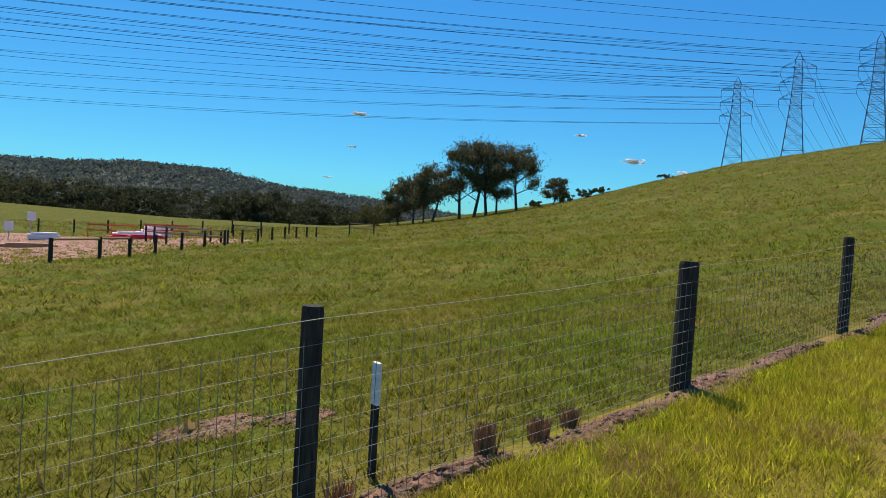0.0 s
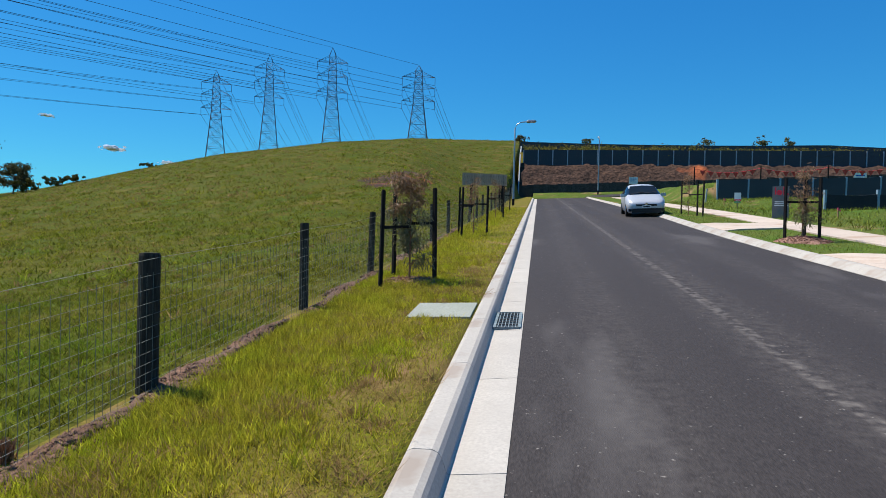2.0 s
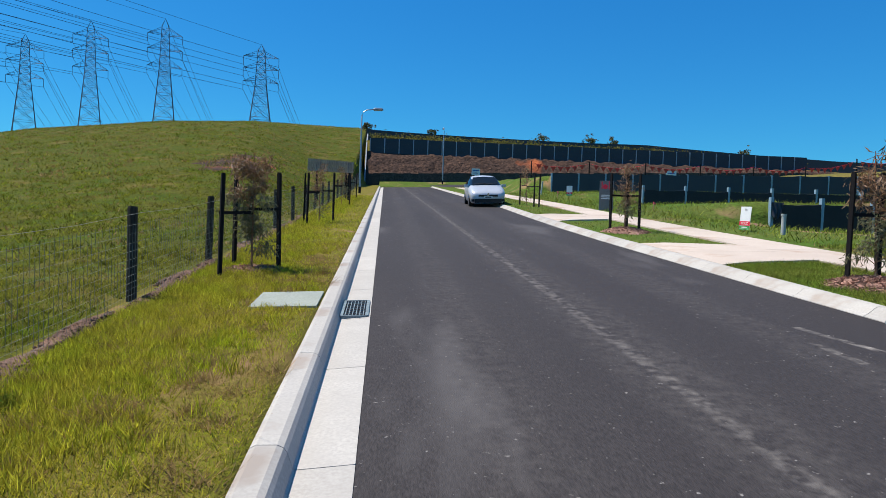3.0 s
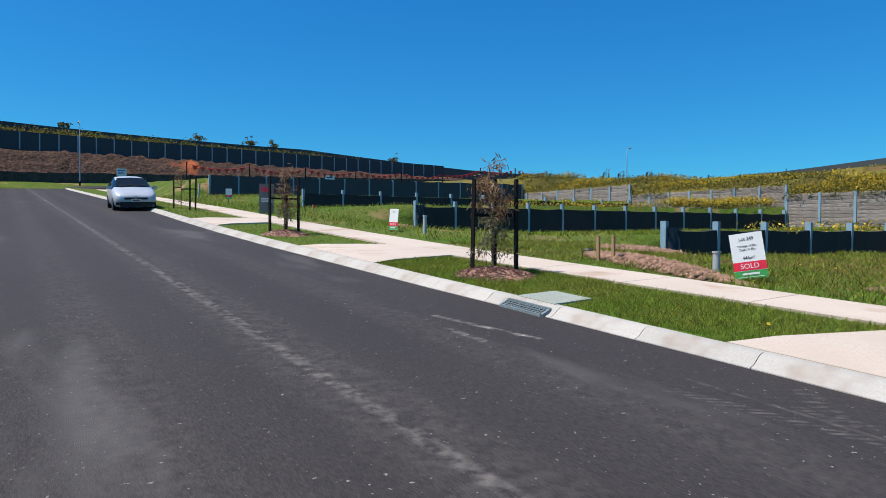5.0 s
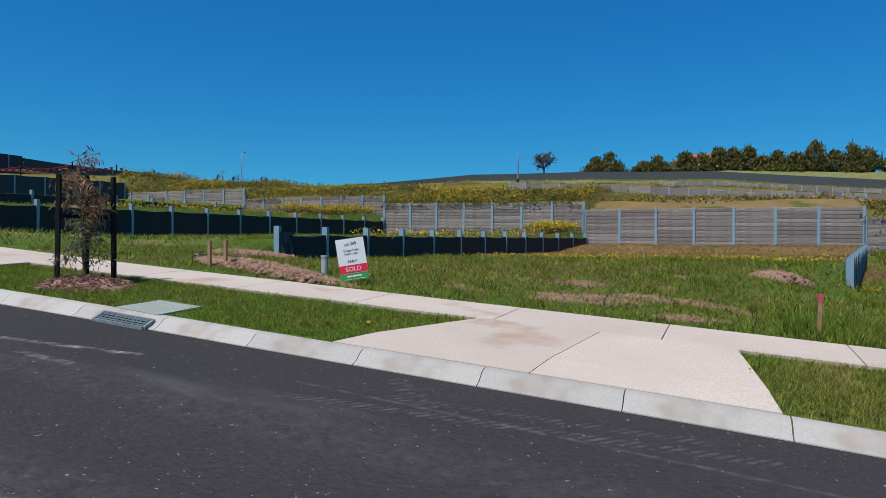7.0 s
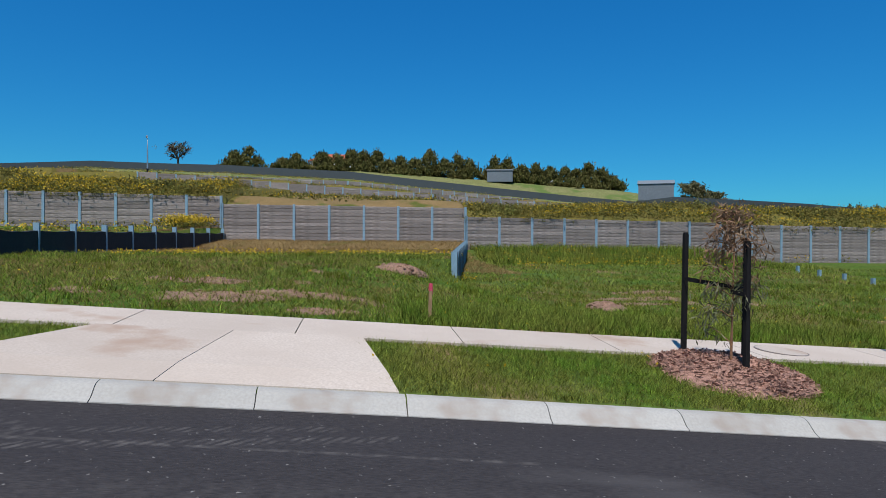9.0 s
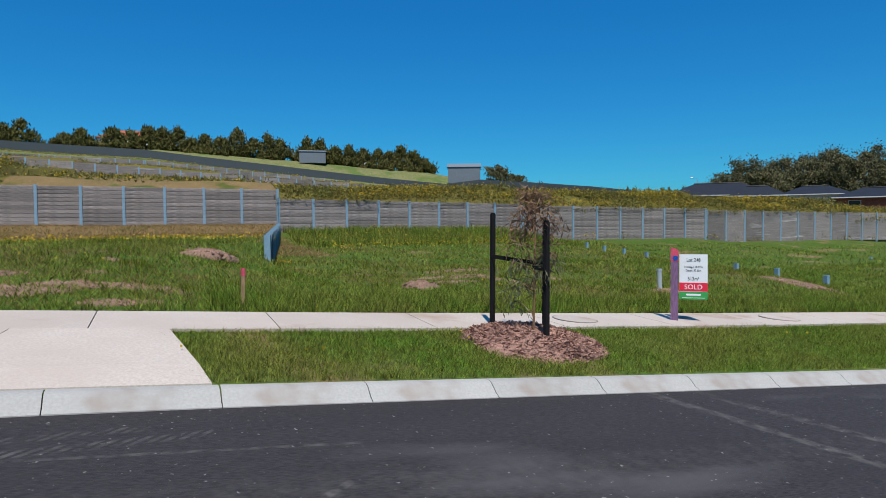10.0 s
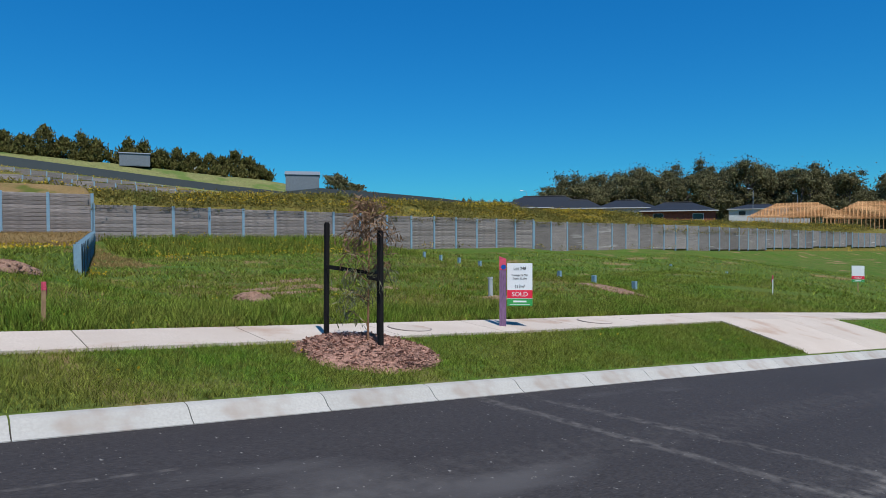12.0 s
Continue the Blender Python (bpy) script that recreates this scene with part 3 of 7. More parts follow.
# ---- retaining walls of grey sleepers between steel posts ----
def sleeper_run(x, ya, yb, low, high, label, bay=2.0, detail=True):
    """A wall along y at x, low and high given as heights at ya and yb. Faces the street."""
    wall = thing("retaining_wall", (x, ya, 0), label, "retaining wall", group="sleeper retaining walls", kind="structure")
    n = max(1, round((yb - ya) / bay))
    step = (yb - ya) / n
    post = Build().box(-0.05, 0.06, -0.07, 0.07, 0, 1).mesh("post", STEEL)
    plank = Build().add([(0.0, 0.0, 0.014), (0.0, 1.0, 0.014), (0.0, 1.0, 0.182), (0.0, 0.0, 0.182), (0.022, 0.0, 0.0), (0.022, 1.0, 0.0), (0.022, 1.0, 0.196), (0.022, 0.0, 0.196), (0.08, 0.0, 0.0), (0.08, 1.0, 0.0), (0.08, 1.0, 0.198), (0.08, 0.0, 0.198)],
                       [(3, 2, 1, 0), (0, 1, 5, 4), (2, 3, 7, 6), (4, 5, 9, 8), (6, 7, 11, 10), (0, 4, 7, 3), (4, 8, 11, 7), (1, 2, 6, 5), (5, 6, 10, 9)]).mesh("sleeper", SLEEPER)
    for i in range(n + 1):
        k = min(i, n - 1) if i else 0
        z0, z1 = low[0] + (low[1] - low[0]) * i / n, high[0] + (high[1] - high[0]) * i / n
        p = new("post", post)
        p.parent = wall
        p.matrix_basis = Matrix.LocRotScale((0, i * step, z0 - 0.3), None, (1, 1, z1 - z0 + 0.33))
        if i == n:
            break
        zb = (z0 + low[0] + (low[1] - low[0]) * (i + 1) / n) / 2
        zt = (z1 + high[0] + (high[1] - high[0]) * (i + 1) / n) / 2 - 0.02
        rows = max(2, round((zt - zb + 0.15) / 0.2))
        if detail:
            for j in range(rows):
                q = new("sleeper", plank)
                q.parent = wall
                q.matrix_basis = Matrix.LocRotScale((0.012 * random.random(), i * step + 0.05, zt - 0.2 * (j + 1) + 0.004 * random.random()), None, (1, step - 0.1, 1))
        else:
            b = Build()
            for j in range(rows):
                b.box(0, 0.08, i * step + 0.03, (i + 1) * step - 0.03, zt - 0.2 * (j + 1) + 0.006, zt - 0.2 * j)
            part("sleeper_panel", b, SLEEPER, wall)
    return wall


grey = "weathered grey sleeper retaining wall between galvanised steel posts"
sleeper_run(BACK, -6.1, 7.8, (1.7, 1.7), (3.72, 3.78), grey)
sleeper_run(BACK, -22.1, -6.15, (1.22, 1.25), (3.0, 3.2), grey)
sleeper_run(BACK, -38.3, -22.2, (0.5, 0.5), (2.72, 2.9), grey)
sleeper_run(BACK, 7.85, 21.0, (2.4, 2.4), (4.2, 4.4), grey)
sleeper_run(BACK + 0.02, 21.05, 32.6, (3.5, 3.6), (4.92, 4.95), grey, bay=1.75)
sleeper_run(BACK, 32.7, 46.0, (4.6, 4.9), (5.7, 5.7), grey)
sleeper_run(BACK, -60.3, -38.4, (0.1, 0.1), (2.4, 2.6), grey, detail=False)
sleeper_run(BACK, -100.5, -60.4, (-0.1, -0.1), (1.65, 2.35), grey, detail=False)
sleeper_run(BACK, -150.5, -100.6, (-0.6, -0.2), (1.0, 1.6), grey, detail=False)
for x, ya, yb, h in ((74.95, -8, 24, 1.0), (74.95, -30, -8.2, 0.9), (111.95, -30, 2, 1.0), (111.95, 2.2, 52, 1.1)):
    sleeper_run(x, ya, yb, (lz(x - 0.3, ya), lz(x - 0.3, yb)), (lz(x + 0.4, ya) + 0.1, lz(x + 0.4, yb) + 0.1), "low grey sleeper wall on the upper terrace", detail=False)


def dark_run(x0, x1, y0, top, label, post_gap=1.85, proud=0.25, thick=0.09, mat=None):
    """A wall along a lot line from x0 to x1, wrapped in black membrane on its low side. top: heights at both ends."""
    wall = thing("retaining_wall", (0, 0, 0), label, "retaining wall", group="dark retaining walls", kind="structure")
    n = max(1, round((x1 - x0) / post_gap))
    for i in range(n + 1):
        x = x0 + (x1 - x0) * i / n
        yy = y0 + float(slant(x))
        zt = top[0] + (top[1] - top[0]) * i / n
        z0 = lz(x, yy - 0.35) - 0.3
        part("post", Build().box(x - 0.06, x + 0.06, yy - 0.12, yy + 0.06, z0, zt + proud), STEEL, wall)
        if i < n:
            xb = x0 + (x1 - x0) * (i + 1) / n
            yb = y0 + float(slant(xb))
            zb = top[0] + (top[1] - top[0]) * (i + 1) / n
            k = 6
            b = Build()
            rows = []
            for j in range(k + 1):
                u = j / k
                sag = -0.05 * math.sin(math.pi * u) + random.uniform(-0.015, 0.015)
                px, py = x + (xb - x) * u, yy + (yb - yy) * u
                lo = lz(px, py - 0.35) - 0.25
                hi = zt + (zb - zt) * u + sag
                rows.append([(px, py - thick - 0.02 + random.uniform(-0.012, 0.012), lo), (px, py - thick - 0.02, hi), (px, py + 0.03, hi + 0.01), (px, py + 0.03, lo)])
            for j in range(k):
                b.add(rows[j] + rows[j + 1], [(0, 1, 5, 4), (1, 2, 6, 5), (2, 3, 7, 6)])
            part("membrane" if mat is None else "panel", b, mat or DARKWALL, wall)
    return wall


dark = "low retaining wall wrapped in black membrane with steel posts"
dark_run(15.4, 38.3, 13.1, (1.88, 2.12), dark)
dark_run(15.4, 38.3, 26.4, (3.05, 3.2), dark)
dark_run(14.8, 38.3, 38.0, (4.25, 4.3), dark, post_gap=2.4)
dark_run(19.6, 38.0, -0.75, (1.3, 1.72), "low steel-posted retaining wall stepping between two lots", post_gap=1.5, proud=0.06)
dark_run(12.6, 38.3, 50.0, (6.1, 6.5), "charcoal panel retaining wall with pale posts", post_gap=2.0, proud=0.02, mat=DARKPANEL)


def plastic_drape(x, yy, top, width, drop):
    """A torn, crumpled sheet of black plastic hung over the end of a wall."""
    n = 10
    v = []
    for i in range(n + 1):
        for k in range(n + 1):
            u, w = k / n, i / n
            fold = 0.05 * math.sin(9 * u + 3 * w) * w + 0.03 * math.sin(17 * u - 5 * w)
            v.append((width * u * (1 - 0.35 * w) - 0.05, -0.16 - 0.10 * w + fold, top - drop * w * (0.65 + 0.35 * math.sin(2.6 * u + 0.4))))
    back = [(px, py + 0.012, pz) for px, py, pz in v]
    m = len(v)
    f = [(i * (n + 1) + k, i * (n + 1) + k + 1, (i + 1) * (n + 1) + k + 1, (i + 1) * (n + 1) + k) for i in range(n) for k in range(n)]
    b = Build().add(v + back, f + [tuple(j + m for j in q[::-1]) for q in f])
    solo("plastic_sheet", b, PLASTIC, "crumpled black plastic sheet draped over a wall's end post", "plastic sheet", place=(x, yy, 0), smooth=True)


PLASTIC = material("black_plastic", (0.018, 0.018, 0.02), vary=(0.03, 0.03, 0.034), scale=6, fine=30, rough=0.35, spec=0.4, bump=0.01, bump_scale=12)
plastic_drape(15.4, 13.1 + float(slant(15.4)), 1.95, 0.6, 0.75)
plastic_drape(15.4, 26.4 + float(slant(15.4)), 3.1, 0.5, 0.7)

# posts for a wall not yet built
for i, x in enumerate(np.linspace(13.0, 28.3, 9)):
    yy = -16.55 + float(slant(x))
    z = lz(x, yy)
    solo("wall_post", Build().box(-0.07, 0.07, -0.05, 0.05, -0.3, 0.3).box(-0.075, 0.075, -0.055, 0.055, 0.3, 0.31), STEEL, "short galvanised steel post stub standing in the grass", "post", group="post stubs", place=(x, yy, z))
for x, yy in ((24.5, -36.5), (20.5, -36), (17, -35.2)):
    solo("wall_post", Build().box(-0.07, 0.07, -0.05, 0.05, -0.3, 0.35), STEEL, "short galvanised steel post stub standing in the grass", "post", group="post stubs", place=(x, yy, lz(x, yy)))

# ---- walls above the end of the road ----
stone = material("dark_stone", (0.11, 0.095, 0.085), vary=(0.05, 0.044, 0.040), scale=1.4, fine=6, bump=0.03, bump_scale=4, rough=0.95)
low_wall = Build()
for i in range(62):
    x = -2.6 + i
    z = float(road_z(x, 88)) + 0.45
    low_wall.box(x, x + 0.995, 87.86, 88.2, z - 0.6, z + 1.25 + random.uniform(-0.06, 0.06))
solo("stone_wall", low_wall, stone, "low dark stone wall at the foot of an earth bank", "wall", kind="structure")
upper = thing("retaining_wall", (0, 0, 0), "charcoal panel retaining wall with pale grey posts above the bank", "retaining wall", kind="structure")
for i in range(32):
    x = -2.2 + i * 2.0
    z = 11.9
    part("panel", Build().box(x + 0.05, x + 1.95, 91.9, 91.98, z - 0.3, z + 2.0).box(x + 0.05, x + 1.95, 91.88, 91.9, z + 0.62, z + 0.64).box(x + 0.05, x + 1.95, 91.88, 91.9, z + 1.28, z + 1.3), DARKPANEL, upper)
    part("post", Build().box(x - 0.07, x + 0.07, 91.84, 92.0, z - 0.3, z + 1.95), GREYPOST, upper)
top_fence = thing("panel_fence", (0, 0, 0), "long charcoal steel panel fence along the hilltop", "fence", kind="structure")
for i in range(64):
    x0, x1 = -2.8 + i * 2.4, -2.8 + (i + 1) * 2.4
    y0, y1 = 96 + 0.16 * max(0, x0 - 20), 96 + 0.16 * max(0, x1 - 20)

    def crest(x, yy):
        az = math.degrees(math.atan2(x, yy))
        return EYE + math.hypot(x, yy) * math.tan(radians(float(np.interp(az, [-3, 5, 11, 22, 36, 52, 60], [8.35, 8.1, 7.9, 7.5, 6.0, 4.85, 4.6]))))
    za, zb = crest(x0, y0), crest(x1, y1)
    part("panel", Build().add([(x0, y0, za - 2.6), (x1, y1, zb - 2.6), (x1, y1, zb), (x0, y0, za), (x0, y0 + 0.06, za - 2.6), (x1, y1 + 0.06, zb - 2.6), (x1, y1 + 0.06, zb), (x0, y0 + 0.06, za)],
                              [(0, 1, 2, 3), (3, 2, 6, 7), (4, 7, 6, 5), (0, 3, 7, 4), (1, 5, 6, 2)]), DARKPANEL, top_fence)
ridge_fence = thing("panel_fence", (0, 0, 0), "charcoal steel panel fence following the ridge", "fence", kind="structure")
RIDGE_AZ, RIDGE_UP = [52, 60, 69, 79, 89, 99, 104, 109, 113.5, 116.5, 121.5, 126, 131], [4.75, 5.3, 6.2, 6.38, 6.15, 5.15, 4.6, 4.05, 3.6, 3.95, 3.6, 3.2, 2.6]
for i in range(156):
    a0, a1 = 53 + i * 0.5, 53 + (i + 1) * 0.5
    q = []
    for a in (a0, a1):
        rr = 150.0 if a < 90 else 150 - (a - 90) * 0.9
        x, yy = rr * math.sin(radians(a)), rr * math.cos(radians(a))
        q.append((x, yy, EYE + rr * math.tan(radians(float(np.interp(a, RIDGE_AZ, RIDGE_UP))))))
    (x0, y0, za), (x1, y1, zb) = q
    part("panel", Build().add([(x0, y0, za - 2.3), (x1, y1, zb - 2.3), (x1, y1, zb), (x0, y0, za), (x0 * 1.001, y0 * 1.001, za - 2.3), (x1 * 1.001, y1 * 1.001, zb - 2.3), (x1 * 1.001, y1 * 1.001, zb), (x0 * 1.001, y0 * 1.001, za)],
                              [(0, 1, 2, 3), (3, 2, 6, 7), (4, 7, 6, 5), (0, 3, 7, 4), (1, 5, 6, 2)]), RIDGEPANEL, ridge_fence)

# ---- wire stock fence ----
def stock_fence():
    fence = thing("wire_fence", (0, 0, 0), "wire netting stock fence on dark round timber posts", "fence")
    fx = -2.93
    ys = [1.3 + 3.33 * i for i in range(-3, 22)]
    for i, yy in enumerate(ys):
        z = lz(fx, yy)
        lean = random.uniform(-0.02, 0.02)
        b = Build()
        h = 1.08 + random.uniform(-0.03, 0.03)
        n = 12
        r = 0.078 if i == 4 else 0.056
        rows = [(-0.3, r), (0.0, r * 1.03), (h * 0.5, r), (h - 0.02, r * 0.98), (h, r * 0.9)]
        v = [(fx + rr * math.cos(2 * math.pi * k / n) + lean * zz, yy + rr * math.sin(2 * math.pi * k / n) * (1 + 0.06 * math.sin(3 * k)), z + zz) for zz, rr in rows for k in range(n)]
        f = [(j * n + k, j * n + (k + 1) % n, (j + 1) * n + (k + 1) % n, (j + 1) * n + k) for j in range(len(rows) - 1) for k in range(n)] + [tuple(4 * n + k for k in range(n))]
        b.add(v, f)
        part("post", b, TIMBER, fence)
    for a, c in zip(ys, ys[1:]):
        b = Build()
        near = a < 16
        m = 42 if near else 16
        hs = [0.05, 0.12, 0.19, 0.26, 0.34, 0.43, 0.52, 0.61, 0.70, 0.80, 0.90]
        w = 0.0016 if near else 0.0024

        def at(u, h):
            yy = a + (c - a) * u
            return Vector((fx + 0.09, yy, lz(fx, a) * (1 - u) + lz(fx, c) * u + h))
        for h in hs:
            b.tube([at(0, h), at(0.5, h - 0.01), at(1, h)], w, n=3, cap=False)
        b.tube([at(0, 1.02), at(0.5, 0.995), at(1, 1.02)], w * 1.5, n=3, cap=False)
        for k in range(1, m):
            u = k / m
            b.tube([at(u, 0.03), at(u + random.uniform(-0.002, 0.002), 0.92)], w * 1.25, n=3, cap=False)
        part("wire_netting", b, WIRE, fence)


stock_fence()

# ---- staked street trees ----
LEAF_G = material("gum_leaf", (0.14, 0.165, 0.08), vary=(0.20, 0.18, 0.09), scale=3, fine=20, rough=0.6, island=0.35, trans=0.35)
LEAF_R = material("reddish_leaf", (0.34, 0.18, 0.10), vary=(0.26, 0.16, 0.085), scale=3, fine=20, rough=0.6, island=0.35, trans=0.35)
STEM = material("young_bark", (0.34, 0.17, 0.08), vary=(0.22, 0.11, 0.06), scale=9, fine=50, rough=0.8)
MULCH = material("bark_mulch", (0.46, 0.25, 0.18), vary=(0.30, 0.165, 0.12), scale=14, fine=60, bump=0.02, bump_scale=40, rough=0.95, island=0.45)
rng = np.random.default_rng(7)


def leaf_cloud(centres, spread, count, length, width, droop=0.5):
    """Many small pointed leaves round the given centres, as numpy arrays of points and triangles."""
    centres = np.asarray(centres, float)
    c = centres[rng.integers(0, len(centres), count)] + rng.normal(0, 1, (count, 3)) * spread
    d = rng.normal(0, 1, (count, 3))
    d[:, 2] -= droop * 2
    d /= np.linalg.norm(d, axis=1, keepdims=True)
    side = np.cross(d, rng.normal(0, 1, (count, 3)))
    side /= np.linalg.norm(side, axis=1, keepdims=True)
    ln = length * rng.uniform(0.6, 1.3, (count, 1))
    v = np.stack([c, c + d * ln * 0.5 + side * width / 2, c + d * ln, c + d * ln * 0.5 - side * width / 2], 1).reshape(-1, 3)
    f = np.arange(count * 4).reshape(-1, 4)
    return v, f


def clump_leaves(centres, radii, count, length, width, flat=0.65):
    """Leaves lying over the outside of loose clumps, facing outwards unevenly."""
    centres, radii = np.asarray(centres, float), np.asarray(radii, float)
    i = rng.choice(len(centres), count, p=radii ** 2 / np.sum(radii ** 2))
    n = rng.normal(0, 1, (count, 3))
    n /= np.linalg.norm(n, axis=1, keepdims=True)
    c = centres[i] + n * (1, 1, flat) * (radii[i] * rng.uniform(0.3, 1.0, count) ** 0.6 * np.exp(rng.normal(0, 0.15, count)))[:, None]
    n = n + rng.normal(0, 0.55, (count, 3))
    n /= np.linalg.norm(n, axis=1, keepdims=True)
    t = np.cross(n, rng.normal(0, 1, (count, 3)))
    t /= np.linalg.norm(t, axis=1, keepdims=True)
    b = np.cross(n, t)
    ln, wd = length * rng.uniform(0.5, 1.3, (count, 1)), width * rng.uniform(0.6, 1.3, (count, 1))
    v = np.stack([c - t * ln / 2, c + b * wd / 2, c + t * ln / 2, c - b * wd / 2], 1).reshape(-1, 3)
    return v, np.arange(count * 4).reshape(-1, 4)


def sapling(x, yy, height, red, label, leaves=900):
    z = lz(x, yy)
    t = thing("young_tree", (x, yy, z), label, "tree", group="young street trees")
    b = Build()
    lean = rng.normal(0, 0.03, 2)
    trunk = [(lean[0] * h, lean[1] * h, h) for h in np.linspace(0, height * 0.95, 7)]
    b.tube(trunk, [0.018 - 0.0022 * i for i in range(7)], n=6)
    tips = []
    for i in range(22):
        h = height * rng.uniform(0.12, 0.95)
        a = rng.uniform(0, 6.28)
        ln = rng.uniform(0.10, 0.30) * (1.15 - 0.5 * h / height)
        p = Vector((lean[0] * h, lean[1] * h, h))
        q = p + Vector((math.cos(a) * ln, math.sin(a) * ln, ln * 0.55))
        e = q + Vector((math.cos(a) * ln * 0.4, math.sin(a) * ln * 0.4, -0.04))
        b.tube([p, (p + q) / 2 + Vector((0, 0, 0.02)), q, e], [0.007, 0.005, 0.004, 0.002], n=4, cap=False)
        tips += [(p + q) / 2, q, q, e]
    part("trunk", b, STEM, t)
    tips = np.array([tuple(p) for p in tips])
    lo = tips[tips[:, 2] < height * red]
    hi = tips[tips[:, 2] >= height * red]
    for some, mat, nm in ((lo, LEAF_G, "foliage"), (hi, LEAF_R, "foliage")):
        if len(some):
            v, f = leaf_cloud(some, 0.06, int(leaves * len(some) / len(tips)), 0.12, 0.018)
            part(nm, arrays_mesh(nm, v, f, [mat]), mat, t, "reddish new leaves" if mat is LEAF_R else "narrow grey-green leaves")
    return t


def tree_stakes(spots, height, label="three black timber stakes with black ties round a young tree", rail=0.62, centre=None):
    """Stakes at the given spots, joined by ties to the tree in the middle."""
    cx, cy = np.mean([s[0] for s in spots]), np.mean([s[1] for s in spots])
    if centre:
        cx, cy = centre
    g = thing("tree_stakes", (cx, cy, lz(cx, cy)), label, "tree stakes", group="tree stakes")
    z0 = lz(cx, cy)
    for x, yy in spots:
        z = lz(x, yy) - z0
        ln = (random.uniform(-0.02, 0.02), random.uniform(-0.02, 0.02))
        m = Matrix.Translation((x - cx, yy - cy, z)) @ Euler((ln[1], ln[0], random.uniform(0, 1))).to_matrix().to_4x4()
        part("stake", Build().box(-0.026, 0.026, -0.026, 0.026, -0.4, height - 0.02, m=m).box(-0.021, 0.021, -0.021, 0.021, height - 0.02, height, m=m), BLACK, g)
        b = Build()
        a, c = Vector((x - cx, yy - cy, z + height * rail)), Vector((0, 0, height * rail + z * 0.5))
        d = (c - a)
        nrm = Vector((-d.y, d.x, 0)).normalized() * 0.012
        up = Vector((0, 0, 0.022))
        for off in (nrm, -nrm):
            b.add([a - up + off * 2.6, c - up + off, c + up + off, a + up + off * 2.6], [(0, 1, 2, 3)])
        b.add([a - up + nrm * 2.6, a - up - nrm * 2.6, a + up - nrm * 2.6, a + up + nrm * 2.6], [(0, 1, 2, 3)])
        part("tie", b, BLACK, g)
    return g


def mulch_ring(x, yy, rad, height, label="heap of brown bark mulch round a young tree", chips=2600):
    n, rows = 36, 8
    b = Build()
    v, f = [], []
    for i in range(rows + 1):
        u = i / rows
        for k in range(n):
            a = 2 * math.pi * k / n
            rr = rad * u * (1 + 0.08 * math.sin(3 * a + x) + 0.05 * math.sin(7 * a))
            px, py = x + rr * math.cos(a), yy + rr * math.sin(a)
            v.append((px, py, lz(px, py) + height * (1 - u * u) * (1 + 0.15 * random.uniform(-1, 1)) - 0.01 * (i == rows)))
    f = [(i * n + k, i * n + (k + 1) % n, (i + 1) * n + (k + 1) % n, (i + 1) * n + k) for i in range(rows) for k in range(n)]
    b.add(v, f)
    t = thing("mulch_heap", (0, 0, 0), label, "mulch heap", group="mulch heaps")
    part("mound", b, MULCH, t, smooth=True)
    u = np.sqrt(rng.uniform(0, 1, chips))
    a = rng.uniform(0, 6.283, chips)
    c = np.stack([x + rad * u * np.cos(a), yy + rad * u * np.sin(a), np.zeros(chips)], -1)
    c[:, 2] = land(c[:, 0], c[:, 1]) + height * (1 - u * u) + 0.012
    d = rng.normal(0, 1, (chips, 3)) * (1, 1, 0.35)
    d /= np.linalg.norm(d, axis=1, keepdims=True)
    s = np.cross(d, rng.normal(0, 1, (chips, 3)))
    s /= np.linalg.norm(s, axis=1, keepdims=True)
    ln, wd = rng.uniform(0.015, 0.05, (chips, 1)), rng.uniform(0.004, 0.012, (chips, 1))
    vv = np.stack([c - d * ln - s * wd, c + d * ln - s * wd, c + d * ln + s * wd, c - d * ln + s * wd], 1).reshape(-1, 3)
    tagged(part("loose_bark", arrays_mesh("loose_bark", vv, np.arange(chips * 4).reshape(-1, 4), [MULCH]), MULCH, t), kind="stuff")


for spots, h, tree, red, leaves in (
        ([(-2.33, 9.55), (-1.66, 10.45), (-2.43, 10.9)], 1.48, (-2.02, 10.2), 0.62, 2200),
        ([(-2.27, 19.4), (-1.63, 20.8), (-2.5, 20.6)], 1.5, (-2.0, 20.2), 0.5, 600),
        ([(-2.3, 30.0), (-1.67, 31.2), (-2.4, 31.0)], 1.5, (-2.0, 30.7), 0.5, 500),
        ([(-2.3, 39.0), (-1.75, 40.2), (-2.4, 40.0)], 1.5, (-2.1, 39.7), 0.5, 400),
        ([(7.82, -3.87), (6.74, -4.02), (7.32, -4.36)], 1.5, (6.95, -3.97), 0.55, 1300),
        ([(6.15, 8.4), (6.73, 8.03), (6.63, 8.45)], 1.5, (6.45, 8.25), 0.5, 1500),
        ([(5.75, 16.6), (6.4, 16.3), (6.3, 16.9)], 1.5, (6.1, 16.5), 0.4, 1000),
        ([(6.5, 31.6), (6.74, 29.6), (6.9, 29.3)], 1.5, (6.6, 30.6), 0.4, 500)):
    tree_stakes(spots, h, centre=tree)
    sapling(*tree, h * 1.25, red, "young gum tree with thin trunk and sparse narrow leaves", leaves)
mulch_ring(7.0, -4.0, 0.88, 0.16)
mulch_ring(6.35, 8.1, 0.62, 0.12, chips=1500)
mulch_ring(6.1, 16.4, 0.6, 0.12, chips=700)
mulch_ring(-2.05, 10.2, 0.55, 0.06, chips=900)

